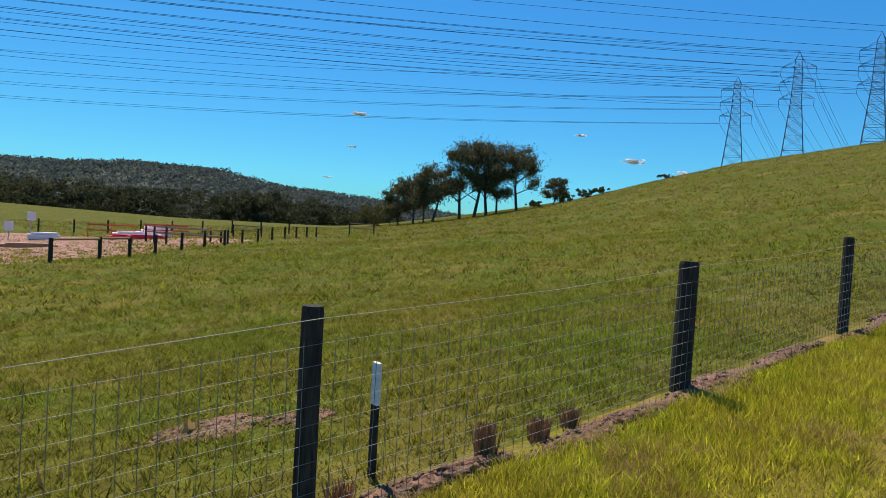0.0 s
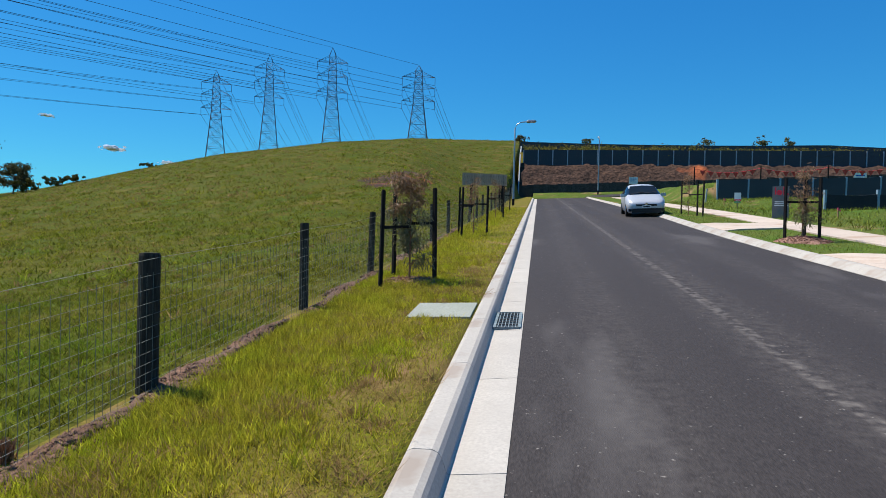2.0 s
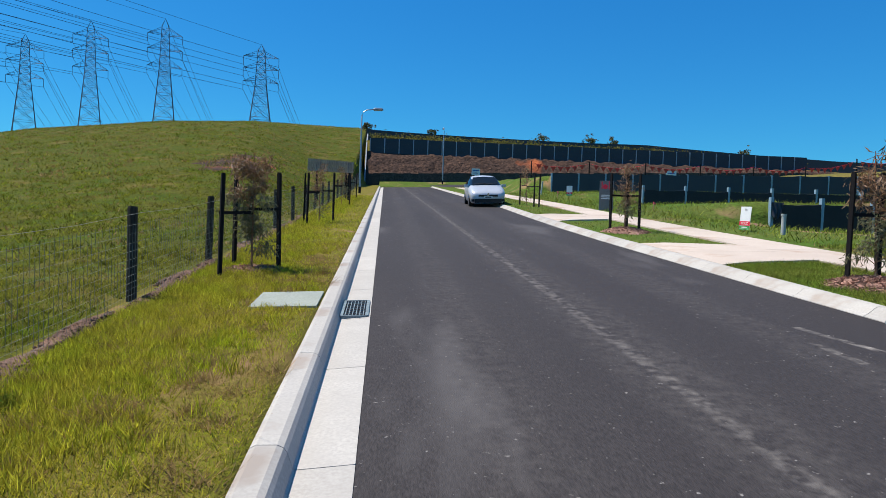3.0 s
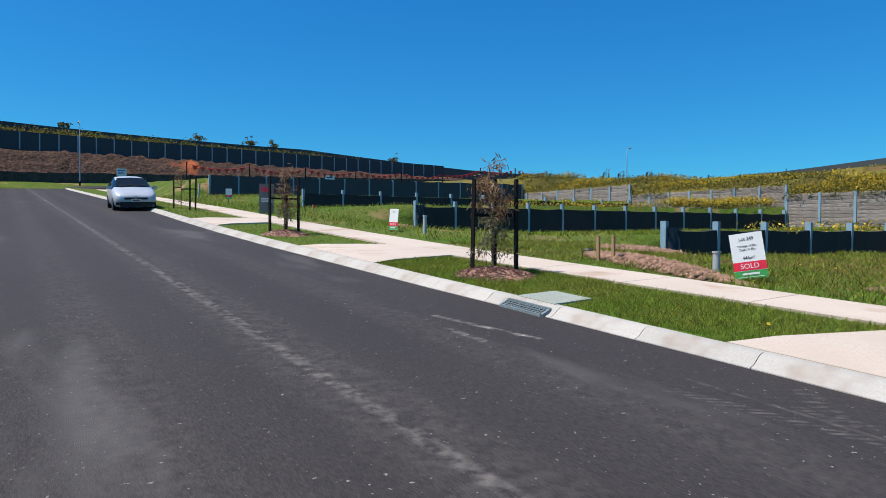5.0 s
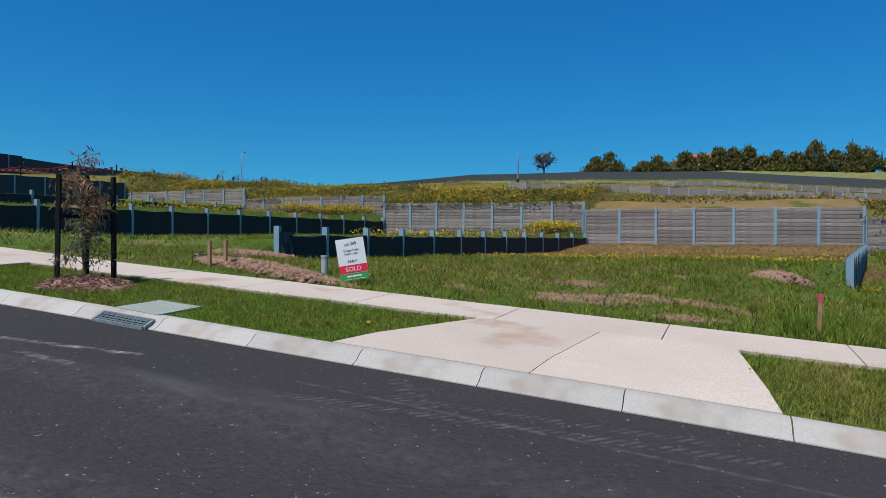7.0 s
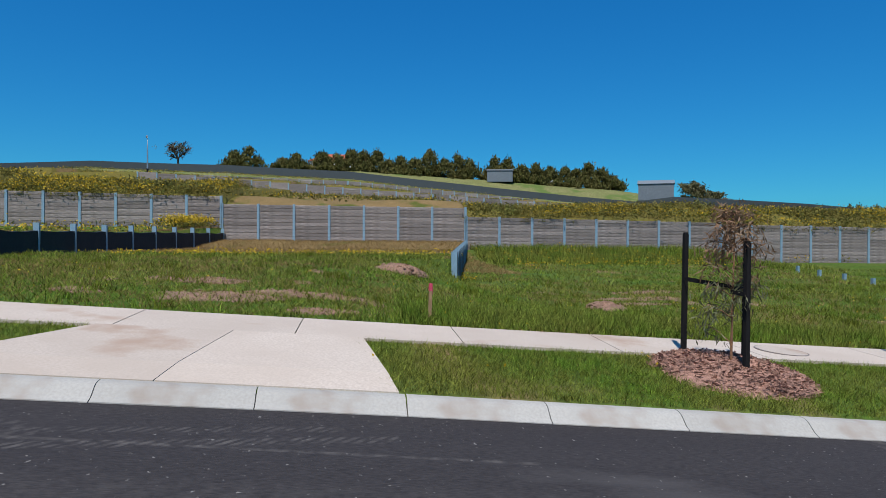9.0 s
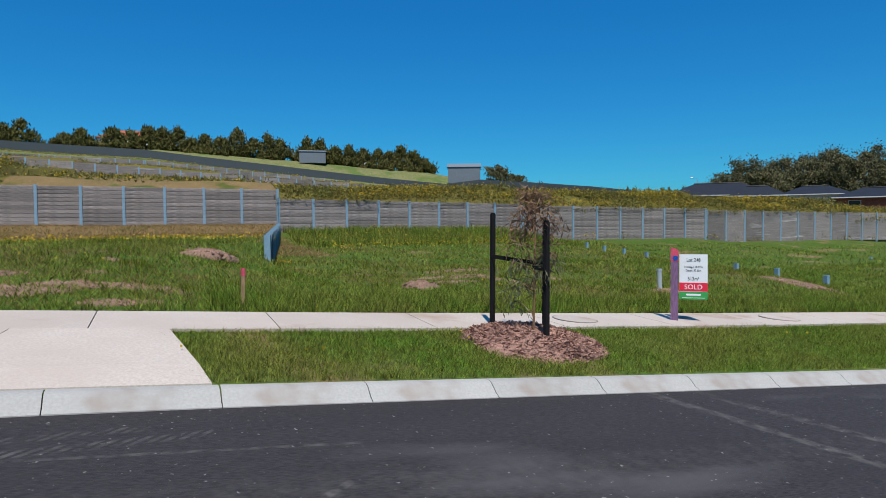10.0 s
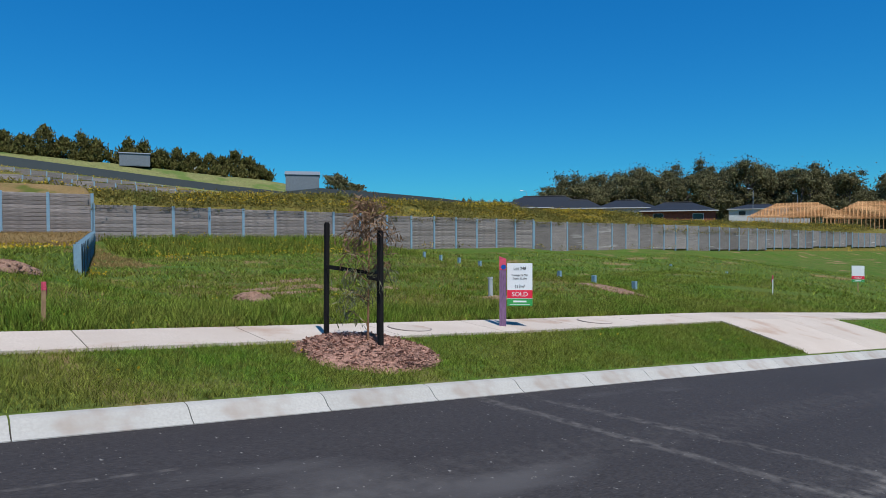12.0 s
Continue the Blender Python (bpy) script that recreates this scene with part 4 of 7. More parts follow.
# ---- street lamps ----
def street_lamp(x, yy, height, turn, z=None, label="tall galvanised street lamp with a curved arm"):
    z = lz(x, yy) if z is None else z
    t = thing("street_lamp", (x, yy, z), label, "street lamp", group="street lamps", turn=turn)
    b = Build()
    pts = [(0, 0, -0.3), (0, 0, 0.6), (0, 0, height * 0.6), (0, 0, height - 0.5), (0.12, 0, height - 0.18), (0.4, 0, height - 0.02), (0.9, 0, height + 0.03)]
    b.tube(pts, [0.085, 0.085, 0.065, 0.05, 0.045, 0.042, 0.04], n=10)
    part("pole", b, LAMPGREY, t, smooth=True)
    part("base_sleeve", Build().tube([(0, 0, -0.3), (0, 0, 0.5)], 0.1, n=10), BLACK, t)
    part("lamp_head", Build().tube([(0.85, 0, height + 0.03), (1.0, 0, height + 0.05), (1.5, 0, height + 0.06), (1.62, 0, height + 0.05)], [0.06, 0.13, 0.12, 0.05], n=8), LAMPGREY, t)
    return t


street_lamp(-1.95, 51.0, 6.4, 0)
street_lamp(7.5, 86.2, 7.4, 90)
street_lamp(76.0, 23.3, 13.3 - lz(76.0, 23.3), 20)
street_lamp(83.0, 71.0, 16.4 - lz(83.0, 71.0), 20)

# ---- power towers and their wires ----
def tower(x, yy, z, height, arms, turn, droop):
    """A lattice tower: four tapering legs, bracing, three pairs of cross-arms and a peak."""
    t = thing("power_tower", (x, yy, z), "tall grey steel lattice power tower with three pairs of arms", "power tower", group="power towers", turn=turn)
    brace = Build()
    waist = height * 0.55
    w = 0.09

    def half(h):
        return 3.5 + (1.65 - 3.5) * h / waist if h < waist else 1.65 + (1.05 - 1.65) * (h - waist) / (height * 0.93 - waist)
    top = height * 0.93
    for sx in (-1, 1):
        for sy in (-1, 1):
            part("leg", Build().tube([(sx * half(h), sy * half(h), h) for h in (-12, 0, waist, top)] + [(0, 0, height)], [w * 1.2, w * 1.1, w, w * 0.8, w * 0.6], n=4), LATTICE, t)
    levels = [0]
    while levels[-1] < waist - 1.5:
        levels.append(min(waist, levels[-1] + half(levels[-1]) * 1.35))
    h = levels[-1]
    while h < top - 1.5:
        h += 2.2
        levels.append(min(h, top))
    for a, c in zip(levels, levels[1:]):
        ha, hc = half(a), half(c)
        for k in range(4):
            s0, s1 = ((-1, -1), (1, -1), (1, 1), (-1, 1))[k], ((1, -1), (1, 1), (-1, 1), (-1, -1))[k]
            for p, q in ((s0, s1), (s1, s0)):
                brace.tube([(p[0] * ha, p[1] * ha, a), (q[0] * hc, q[1] * hc, c)], w * 0.72, n=3, cap=False)
            brace.tube([(s0[0] * hc, s0[1] * hc, c), (s1[0] * hc, s1[1] * hc, c)], w * 0.72, n=3, cap=False)
    ends = []
    for frac, reach in arms:
        h = height * frac
        for sx in (-1, 1):
            tip = (sx * reach, 0, h)
            arm_b, drops = Build(), Build()
            for sy in (-1, 1):
                arm_b.tube([(sx * half(h), sy * half(h), h), tip], w * 0.8, n=3)
                arm_b.tube([(sx * half(h), sy * half(h), h + height * 0.055), tip], w * 0.7, n=3)
            for u in (0.35, 0.65):
                arm_b.tube([(sx * (half(h) + (reach - half(h)) * u), 0, h), (sx * (half(h) + (reach - half(h)) * u), 0, h + height * 0.055 * (1 - u))], w * 0.5, n=3)
            drops.tube([tip, (tip[0], 0.1, h - droop)], w * 0.8, n=4)
            part("cross_arm", arm_b, LATTICE, t)
            part("insulator", drops, LATTICE, t)
            ends.append(Matrix.Translation((x, yy, z)) @ Matrix.Rotation(radians(turn), 4, "Z") @ Vector((tip[0], 0, h - droop)))
    part("bracing", brace, LATTICE, t)
    ends.append(Vector((x, yy, z + height)))
    return ends


def spot(az, r):
    return -r * math.sin(radians(az)), r * math.cos(radians(az))


def tower_at(az, dist, up_top, up_base, turn, arms, extra):
    x, yy = -dist * math.sin(radians(az)), dist * math.cos(radians(az))
    ztop, zbase = EYE + dist * math.tan(radians(up_top)), EYE + dist * math.tan(radians(up_base)) - extra
    return tower(x, yy, zbase, ztop - zbase, arms, turn, 2.6)


ARMS = [(0.58, 5.2), (0.73, 5.2), (0.86, 5.2)]
LINES = []
for az, dist, top_up, base_up, turn in ((27.4, 255, 12.95, 6.45, 27), (23.2, 248, 14.6, 7.0, 23), (18.0, 232, 15.55, 7.6, 18), (10.6, 210, 14.5, 8.2, 11)):
    LINES.append(tower_at(az, dist, top_up, base_up, turn, ARMS, 3.0))
ROUTE = [(27.4, 255), (23.2, 248), (18.0, 232), (10.6, 210)]
FORWARD = [(-0.63, -0.777), (-0.505, -0.863), (-0.489, -0.872), (-0.488, -0.873)]
for k, ends in enumerate(LINES):
    cable = thing("power_line", (0, 0, 0), "thin sagging power cables strung between towers", "power line", group="power lines")
    for j, e in enumerate(ends):
        for back in (False, True):
            if back:
                span = Vector((*spot(ROUTE[k][0] - 6, ROUTE[k][1] * 2), e.z - 26)) - Vector((*spot(*ROUTE[k]), e.z))
            else:
                span = Vector((*FORWARD[k], -4)) * 330
                span.z = -4
            b_end = e + span
            pts = []
            sag = 4.0 if not back else 7.0
            for i in range(25):
                u = i / 24
                p = e.lerp(b_end, u)
                p.z -= 4 * sag * u * (1 - u)
                pts.append(p)
            part("cable", Build().tube(pts, 0.055, n=3, cap=False), LATTICE, cable)

# ---- parked car ----
PAINT = material("silver_car_paint", (0.54, 0.56, 0.59), vary=(0.50, 0.52, 0.55), rough=0.35, metal=0.3, scale=2, fine=200, amount=0.05)
GLASS = material("tinted_car_glass", (0.010, 0.013, 0.016), vary=(0.014, 0.018, 0.02), rough=0.08, scale=1, spec=0.15)
RUBBER = material("tyre_rubber", (0.015, 0.015, 0.015), rough=0.85, scale=20)
CHROME = material("bright_metal", (0.6, 0.6, 0.62), rough=0.2, metal=0.9, scale=5)
CLEAR = material("headlight_lens", (0.55, 0.58, 0.6), rough=0.1, metal=0.3, scale=5)
WHITE = material("white_board", (0.78, 0.78, 0.77), vary=(0.72, 0.72, 0.71), rough=0.5, scale=4, fine=60, amount=0.05)
RED = material("red_print", (0.78, 0.025, 0.06), vary=(0.70, 0.02, 0.05), rough=0.5, scale=4, amount=0.1)
GREEN = material("green_print", (0.06, 0.36, 0.08), vary=(0.05, 0.30, 0.07), rough=0.5, scale=4, amount=0.1)
INK = material("black_ink", (0.02, 0.02, 0.022), rough=0.6, scale=10)
PINK = material("pink_paint", (0.80, 0.10, 0.16), vary=(0.7, 0.08, 0.14), rough=0.7, scale=10)
PURPLE = material("purple_post", (0.26, 0.13, 0.25), vary=(0.20, 0.11, 0.20), rough=0.8, scale=6, stretch=(1, 1, 0.2), bump=0.002)
PINE = material("raw_pine", (0.46, 0.29, 0.15), vary=(0.38, 0.22, 0.11), rough=0.8, scale=5, fine=40, stretch=(1, 1, 0.2), bump=0.002)
PVC = material("grey_pvc", (0.42, 0.44, 0.44), vary=(0.36, 0.38, 0.38), rough=0.5, scale=6, amount=0.1)
SOIL = material("loose_soil", (0.38, 0.225, 0.15), vary=(0.24, 0.135, 0.09), rough=0.95, scale=3, fine=25, bump=0.04, bump_scale=14, island=0.3)
DAMP = material("damp_soil", (0.23, 0.125, 0.08), vary=(0.12, 0.068, 0.045), rough=0.95, scale=4, fine=30, bump=0.05, bump_scale=18, island=0.4)


def car(x, yy, turn):
    z = float(road_z(x, yy))
    c = new("car")
    c.matrix_basis = Matrix.Translation((x, yy, z)) @ Euler((math.atan(GRADE), -math.atan(CROSS), radians(turn))).to_matrix().to_4x4()
    tagged(c, "silver hatchback car parked facing downhill by the kerb", "car")
    # stations from the nose back: y, half width low, half width at the shoulder, bottom, shoulder height, half width of the roof, top
    st = [(-2.23, 0.52, 0.60, 0.30, 0.58, 0.45, 0.60), (-2.15, 0.72, 0.76, 0.20, 0.66, 0.58, 0.70), (-1.9, 0.80, 0.84, 0.17, 0.74, 0.66, 0.82), (-1.45, 0.82, 0.865, 0.17, 0.83, 0.70, 0.93),
          (-0.95, 0.82, 0.87, 0.17, 0.90, 0.70, 1.03), (-0.25, 0.82, 0.87, 0.17, 0.94, 0.60, 1.36), (0.25, 0.82, 0.87, 0.17, 0.96, 0.57, 1.47), (0.75, 0.82, 0.87, 0.17, 0.98, 0.57, 1.49),
          (1.3, 0.82, 0.865, 0.17, 1.00, 0.56, 1.43), (1.8, 0.80, 0.84, 0.2, 1.02, 0.54, 1.27), (2.1, 0.76, 0.80, 0.28, 1.0, 0.52, 1.12), (2.23, 0.62, 0.70, 0.4, 0.85, 0.5, 0.92)]
    verts, faces, slots = [], [], []
    for y0, wl, ws, zb, zs, wt, zt in st:
        half = [(0, zb), (wl * 0.9, zb), (wl, zb + 0.08), (ws, zb + (zs - zb) * 0.6), (ws * 0.985, zs), (wt + 0.04, zt - (zt - zs) * 0.12), (wt * 0.7, zt - 0.005), (0, zt + 0.015)]
        ring = [(px, y0, pz) for px, pz in half] + [(-px, y0, pz) for px, pz in half[-2:0:-1]]
        verts += ring
    n = 14
    for i in range(len(st) - 1):
        for k in range(n):
            a, b2 = i * n + k, i * n + (k + 1) % n
            faces.append((a, b2, b2 + n, a + n))
            side = k in (4, 9)
            roofy = k in (5, 6, 7, 8)
            slots.append(1 if (side and 4 <= i <= 9) or (roofy and i in (4,)) or (roofy and i == 5 and False) or (roofy and i == 8) else 0)
    faces += [tuple(range(n))[::-1], tuple((len(st) - 1) * n + k for k in range(n))]
    slots += [0, 0]
    b = Build()
    b.v, b.f, b.m = verts, faces, slots
    body = part("body", b, (PAINT, GLASS), c, smooth=True)
    part("windscreen", Build().add([(-0.68, -0.99, 1.03), (0.68, -0.99, 1.03), (0.57, -0.22, 1.41), (-0.57, -0.22, 1.41), (0, -1.04, 1.085), (0, -0.25, 1.44)], [(0, 4, 5, 3), (4, 1, 2, 5)]), GLASS, c, "dark tinted windscreen")
    part("grille", Build().box(-0.46, 0.46, -2.26, -2.10, 0.50, 0.59), INK, c)
    part("air_intake", Build().box(-0.64, 0.64, -2.245, -2.05, 0.20, 0.40), INK, c)
    part("roof_spoiler", Build().box(-0.5, 0.5, 1.75, 1.95, 1.27, 1.31), PAINT, c)
    for s in (-0.3, 0.25):
        part("wiper", Build().tube([(s - 0.25, -1.03, 1.08), (s + 0.3, -0.98, 1.125)], 0.012, n=4), INK, c)
    part("number_plate", Build().box(-0.2, 0.2, -2.29, -2.25, 0.42, 0.53), WHITE, c)
    part("plate_bar", Build().box(-0.15, 0.15, -2.294, -2.291, 0.45, 0.50), INK, c)
    part("badge", Build().tube([(0, -2.27, 0.60), (0, -2.24, 0.60)], 0.06, n=12), CHROME, c)
    for s in (-1, 1):
        part("headlight", Build().add([(s * 0.50, -2.17, 0.60), (s * 0.78, -2.10, 0.62), (s * 0.84, -1.78, 0.76), (s * 0.62, -1.95, 0.80), (s * 0.5, -2.1, 0.55), (s * 0.76, -2.0, 0.58)], [(0, 1, 2, 3), (0, 4, 5, 1)]), CLEAR, c, "clear angular headlight")
        part("fog_lamp", Build().box(s * 0.72 - 0.07, s * 0.72 + 0.07, -2.20, -2.05, 0.26, 0.38), INK, c)
        part("mirror", Build().box(s * 0.93 - 0.11, s * 0.93 + 0.11, -0.80, -0.66, 0.92, 1.06), PAINT, c)
        for wy in (-1.35, 1.35):
            w = part("wheel", Build().tube([(s * 0.62, wy, 0.31), (s * 0.66, wy, 0.31), (s * 0.84, wy, 0.31), (s * 0.87, wy, 0.31)], [0.28, 0.31, 0.31, 0.28], n=22), RUBBER, c)
            part("rim", Build().tube([(s * 0.86, wy, 0.31), (s * 0.885, wy, 0.31)], [0.21, 0.17], n=14), CHROME, w)
    return c


car(5.0, 33.4, -3)


# ---- writing and sale boards ----
def letters(text, size, mat, parent, x, z, y=-0.008, align="CENTER", squeeze=1.0):
    cu = bpy.data.curves.new("lettering", "FONT")
    cu.body, cu.size, cu.align_x, cu.extrude = text, size, align, 0.0008
    ob = bpy.data.objects.new("lettering", cu)
    me = bpy.data.meshes.new_from_object(ob)
    bpy.data.objects.remove(ob)
    me.materials.clear()
    me.materials.append(mat)
    o = new("lettering", me)
    o.parent = parent
    o.matrix_basis = Matrix.Translation((x, y, z)) @ Euler((radians(90), 0, 0)).to_matrix().to_4x4() @ Matrix.Diagonal((squeeze, 1, 1, 1))
    return o


def sale_board(x, yy, base, turn, tilt, lines, w=0.45, h=0.68, stake=True, label="white sale board with red sold strip on a stake"):
    """A board facing its own -y; base: height of its lower edge over the ground."""
    z = lz(x, yy)
    s = new("sale_board")
    s.matrix_basis = Matrix.Translation((x, yy, z)) @ Euler((radians(-4), radians(tilt), radians(turn)), "XYZ").to_matrix().to_4x4()
    tagged(s, label, "sign", group="sale boards")
    board = part("panel", Build().box(-w / 2, w / 2, -0.004, 0.004, base, base + h), WHITE, s)
    part("red_strip", Build().box(-w / 2, w / 2, -0.0065, -0.0045, base + h * 0.18, base + h * 0.37), RED, board)
    part("green_foot", Build().box(-w / 2, w / 2, -0.0065, -0.0045, base, base + h * 0.17), GREEN, board)
    letters("SOLD", h * 0.15, WHITE, board, 0, base + h * 0.225)
    part("maker_mark", Build().box(-w * 0.26, w * 0.26, -0.0085, -0.007, base + h * 0.085, base + h * 0.125).box(-w * 0.4, w * 0.4, -0.0085, -0.007, base + h * 0.03, base + h * 0.04), WHITE, board)
    rows = [(0.84, 0.095), (0.70, 0.055), (0.62, 0.055), (0.42, 0.095)]
    for (fz, fs), text in zip(rows, lines):
        letters(text, h * fs * 1.15, INK, board, 0, base + h * fz, squeeze=0.85)
    if stake:
        part("stake", Build().box(-0.02, 0.02, 0.005, 0.04, -0.3, base + h * 0.8), PINE, s)
    return s


sale_board(9.25, 5.62, 0.07, 302, -9.0, ["Lot 249", "Frontage: 14.06m", "Depth: 31.88m", "444m\u00b2"], label="white sale board with red sold strip, leaning on its stake")
sale_board(7.93, -7.42, 0.38, 228, 0, ["Lot 248", "Frontage: 16.07m", "Depth: 32.23m", "513m\u00b2"], w=0.41, h=0.70, stake=False, label="white sale board with red sold strip fixed to a purple post")
sale_board(9.25, 16.4, 0.05, 290, 2.0, ["Lot"], w=0.32, h=0.6)
sale_board(12.5, -33.0, 0.45, 210, 0, [], w=0.5, h=0.75)
sale_board(10.2, 36.0, 0.3, 345, 0, [], w=0.32, h=0.55)
post = thing("sign_post", (8.1, -7.2, lz(8.1, -7.2)), "purple timber post with a red top and blue round sticker", "post", turn=228)
part("shaft", Build().box(-0.055, 0.055, -0.03, 0.03, -0.3, 0.97).box(-0.05, 0.05, -0.027, 0.027, 0.97, 0.975), PURPLE, post)
cap = part("red_top", Build().add([(-0.056, -0.031, 0.95), (0.056, -0.031, 0.95), (0.056, -0.031, 1.13), (-0.056, -0.031, 1.17), (-0.056, 0.031, 0.95), (0.056, 0.031, 0.95), (0.056, 0.031, 1.13), (-0.056, 0.031, 1.17)],
                                  [(0, 1, 2, 3), (4, 7, 6, 5), (0, 3, 7, 4), (1, 5, 6, 2), (3, 2, 6, 7)]), PINK, post)
BLUE = material("blue_sticker", (0.02, 0.12, 0.55), rough=0.4, scale=10)
part("sticker", Build().tube([(0.01, -0.033, 1.0), (0.01, -0.036, 1.0)], 0.04, n=16), BLUE, post)


def survey_peg(x, yy, height=0.6, ribbon=True, tilt=0.0, mat=PINE):
    p = thing("survey_peg", (x, yy, lz(x, yy)), "thin timber survey peg with a pink painted top", "peg", group="survey pegs")
    m = Euler((tilt, tilt * 0.5, 0.4)).to_matrix().to_4x4()
    part("stake", Build().box(-0.018, 0.018, -0.018, 0.018, -0.2, height * 0.8, m=m), mat, p)
    part("painted_top", Build().box(-0.02, 0.02, -0.02, 0.02, height * 0.8, height, m=m), PINK, p)
    if ribbon:
        part("ribbon", Build().add([(0, -0.022, height * 0.97), (0.06, -0.05, height * 0.85), (0.09, -0.05, height * 0.62), (0.03, -0.04, height * 0.72)], [(0, 1, 2, 3)]), PINK, p)


survey_peg(9.43, -0.9, 0.52, tilt=0.03)
survey_peg(12.2, -24.5, 0.75, mat=WHITE)
survey_peg(10.9, 26.1, 0.4)
survey_peg(10.6, 40.0, 0.4)


def pipe(x, yy, height, r=0.055, lean=0.05):
    p = thing("riser_pipe", (x, yy, lz(x, yy)), "grey plastic riser pipe with a collar standing in the grass", "pipe", group="riser pipes")
    part("pipe", Build().tube([(0, 0, -0.2), (lean * height, 0, height)], r, n=14), PVC, p, smooth=False)
    part("collar", Build().tube([(lean * height * 0.93, 0, height * 0.93), (lean * height * 1.02, 0, height * 1.02)], r * 1.18, n=14), PVC, p)


pipe(11.8, -10.2, 0.48)
pipe(9.9, 6.65, 0.34, r=0.06, lean=0.0)
pipe(9.75, 15.5, 0.5, lean=0.02)
pipe(11.0, 46.0, 0.9, lean=0.1)
for x, yy, h in ((9.46, 8.85, 0.46), (9.62, 8.62, 0.48)):
    solo("timber_peg", Build().box(-0.035, 0.035, -0.025, 0.025, -0.2, h), PINE, "short raw pine peg in disturbed soil beside the path", "peg", group="timber pegs", place=(x, yy, lz(x, yy)), turn=20)
tap = thing("meter_pipe", (9.3, 9.1, lz(9.3, 9.1)), "bent copper water pipe stub between timber pegs", "pipe")
part("pipe", Build().tube([(0, 0, -0.1), (0, 0, 0.17), (0.1, 0, 0.19), (0.3, -0.1, 0.19), (0.3, -0.1, 0.0)], 0.012, n=6), BARK, tap)
part("meter", Build().box(0.06, 0.2, -0.08, 0.0, 0.16, 0.22), CHROME, tap)


def clod_patch(name, x, yy, rx, ry, height, count, mat, label, size=(0.03, 0.10), turn=0.0):
    """Loose soil: a low uneven sheet with clods on it."""
    t = thing(name, (0, 0, 0), label, "soil", group="loose soil patches")
    n, rows = 30, 8
    ca, sa = math.cos(turn), math.sin(turn)
    v = []
    for i in range(rows + 1):
        u = i / rows
        for k in range(n):
            a = 2 * math.pi * k / n
            wob = 1 + 0.18 * math.sin(2 * a + x) + 0.12 * math.sin(5 * a + yy) + random.uniform(-0.05, 0.05)
            dx, dy = rx * u * math.cos(a) * wob, ry * u * math.sin(a) * wob
            px, py = x + dx * ca - dy * sa, yy + dx * sa + dy * ca
            v.append((px, py, lz(px, py) + height * (1 - u * u) * random.uniform(0.6, 1.25) - 0.012 * (i == rows) + 0.006))
    f = [(i * n + k, i * n + (k + 1) % n, (i + 1) * n + (k + 1) % n, (i + 1) * n + k) for i in range(rows) for k in range(n)]
    part("mound", Build().add(v, f), mat, t, smooth=True)
    if count:
        u, a = np.sqrt(rng.uniform(0, 1, count)), rng.uniform(0, 6.283, count)
        dx, dy = rx * u * np.cos(a), ry * u * np.sin(a)
        px, py = x + dx * ca - dy * sa, yy + dx * sa + dy * ca
        pz = land(px, py) + height * (1 - u * u) * 0.9
        r = rng.uniform(*size, count)
        octa = np.array([(1, 0, 0), (-1, 0, 0), (0, 1, 0), (0, -1, 0), (0, 0, 1), (0, 0, -1)], float)
        tri = np.array([(0, 2, 4), (2, 1, 4), (1, 3, 4), (3, 0, 4), (2, 0, 5), (1, 2, 5), (3, 1, 5), (0, 3, 5)])
        vv = octa[None] * rng.uniform(0.5, 1.2, (count, 6, 1)) * r[:, None, None] * (1, 1, 0.7) + np.stack([px, py, pz], -1)[:, None]
        ff = (tri[None] + 6 * np.arange(count)[:, None, None]).reshape(-1, 3)
        tagged(part("loose_crumb", arrays_mesh("loose_crumb", vv.reshape(-1, 3), ff, [mat]), mat, t), kind="stuff")


clod_patch("soil_heap", 9.75, 7.9, 0.5, 2.3, 0.12, 1100, SOIL, "churned reddish soil beside the footpath", turn=-0.35)
clod_patch("soil_heap", 13.2, 10.8, 1.1, 1.3, 0.16, 700, SOIL, "loose brown soil mound at the end of a wall", size=(0.04, 0.14))
clod_patch("soil_heap", 14.0, 23.6, 0.8, 0.9, 0.35, 220, SOIL, "loose brown soil mound at the end of a wall", size=(0.03, 0.09))
clod_patch("soil_heap", 16.4, -1.0, 0.6, 0.6, 0.16, 160, SOIL, "small soil heap at the end of a low wall")
clod_patch("soil_heap", 14.3, -5.4, 0.75, 0.4, 0.14, 120, SOIL, "small bare heap of soil in the grass", size=(0.02, 0.05))
clod_patch("soil_heap", 15.2, -8.0, 1.1, 0.3, 0.03, 60, SOIL, "bare patch of dry soil in the grass", size=(0.02, 0.05))
clod_patch("soil_heap", 11.6, -10.3, 0.45, 0.3, 0.06, 90, SOIL, "bare soil round a riser pipe", size=(0.02, 0.05))
clod_patch("soil_heap", 12.5, -15.5, 1.2, 0.6, 0.06, 120, SOIL, "bare patch of dry soil in the grass", size=(0.02, 0.06))
for i in range(7):
    a, rr = random.uniform(0.15, 0.38), random.uniform(0.5, 1.6)
    clod_patch("soil_heap", random.uniform(10.2, 13.6), random.uniform(-0.3, 4.2), a, a * rr, 0.012, 30, SOIL, "bare patch of dry soil in the grass", size=(0.012, 0.035), turn=random.uniform(0, 3))
for i in range(4):
    a = random.uniform(0.12, 0.3)
    clod_patch("soil_heap", random.uniform(13.0, 19.0), random.uniform(-14, -4), a, a * 2, 0.012, 25, SOIL, "bare patch of dry soil in the grass", size=(0.012, 0.035), turn=random.uniform(0, 3))
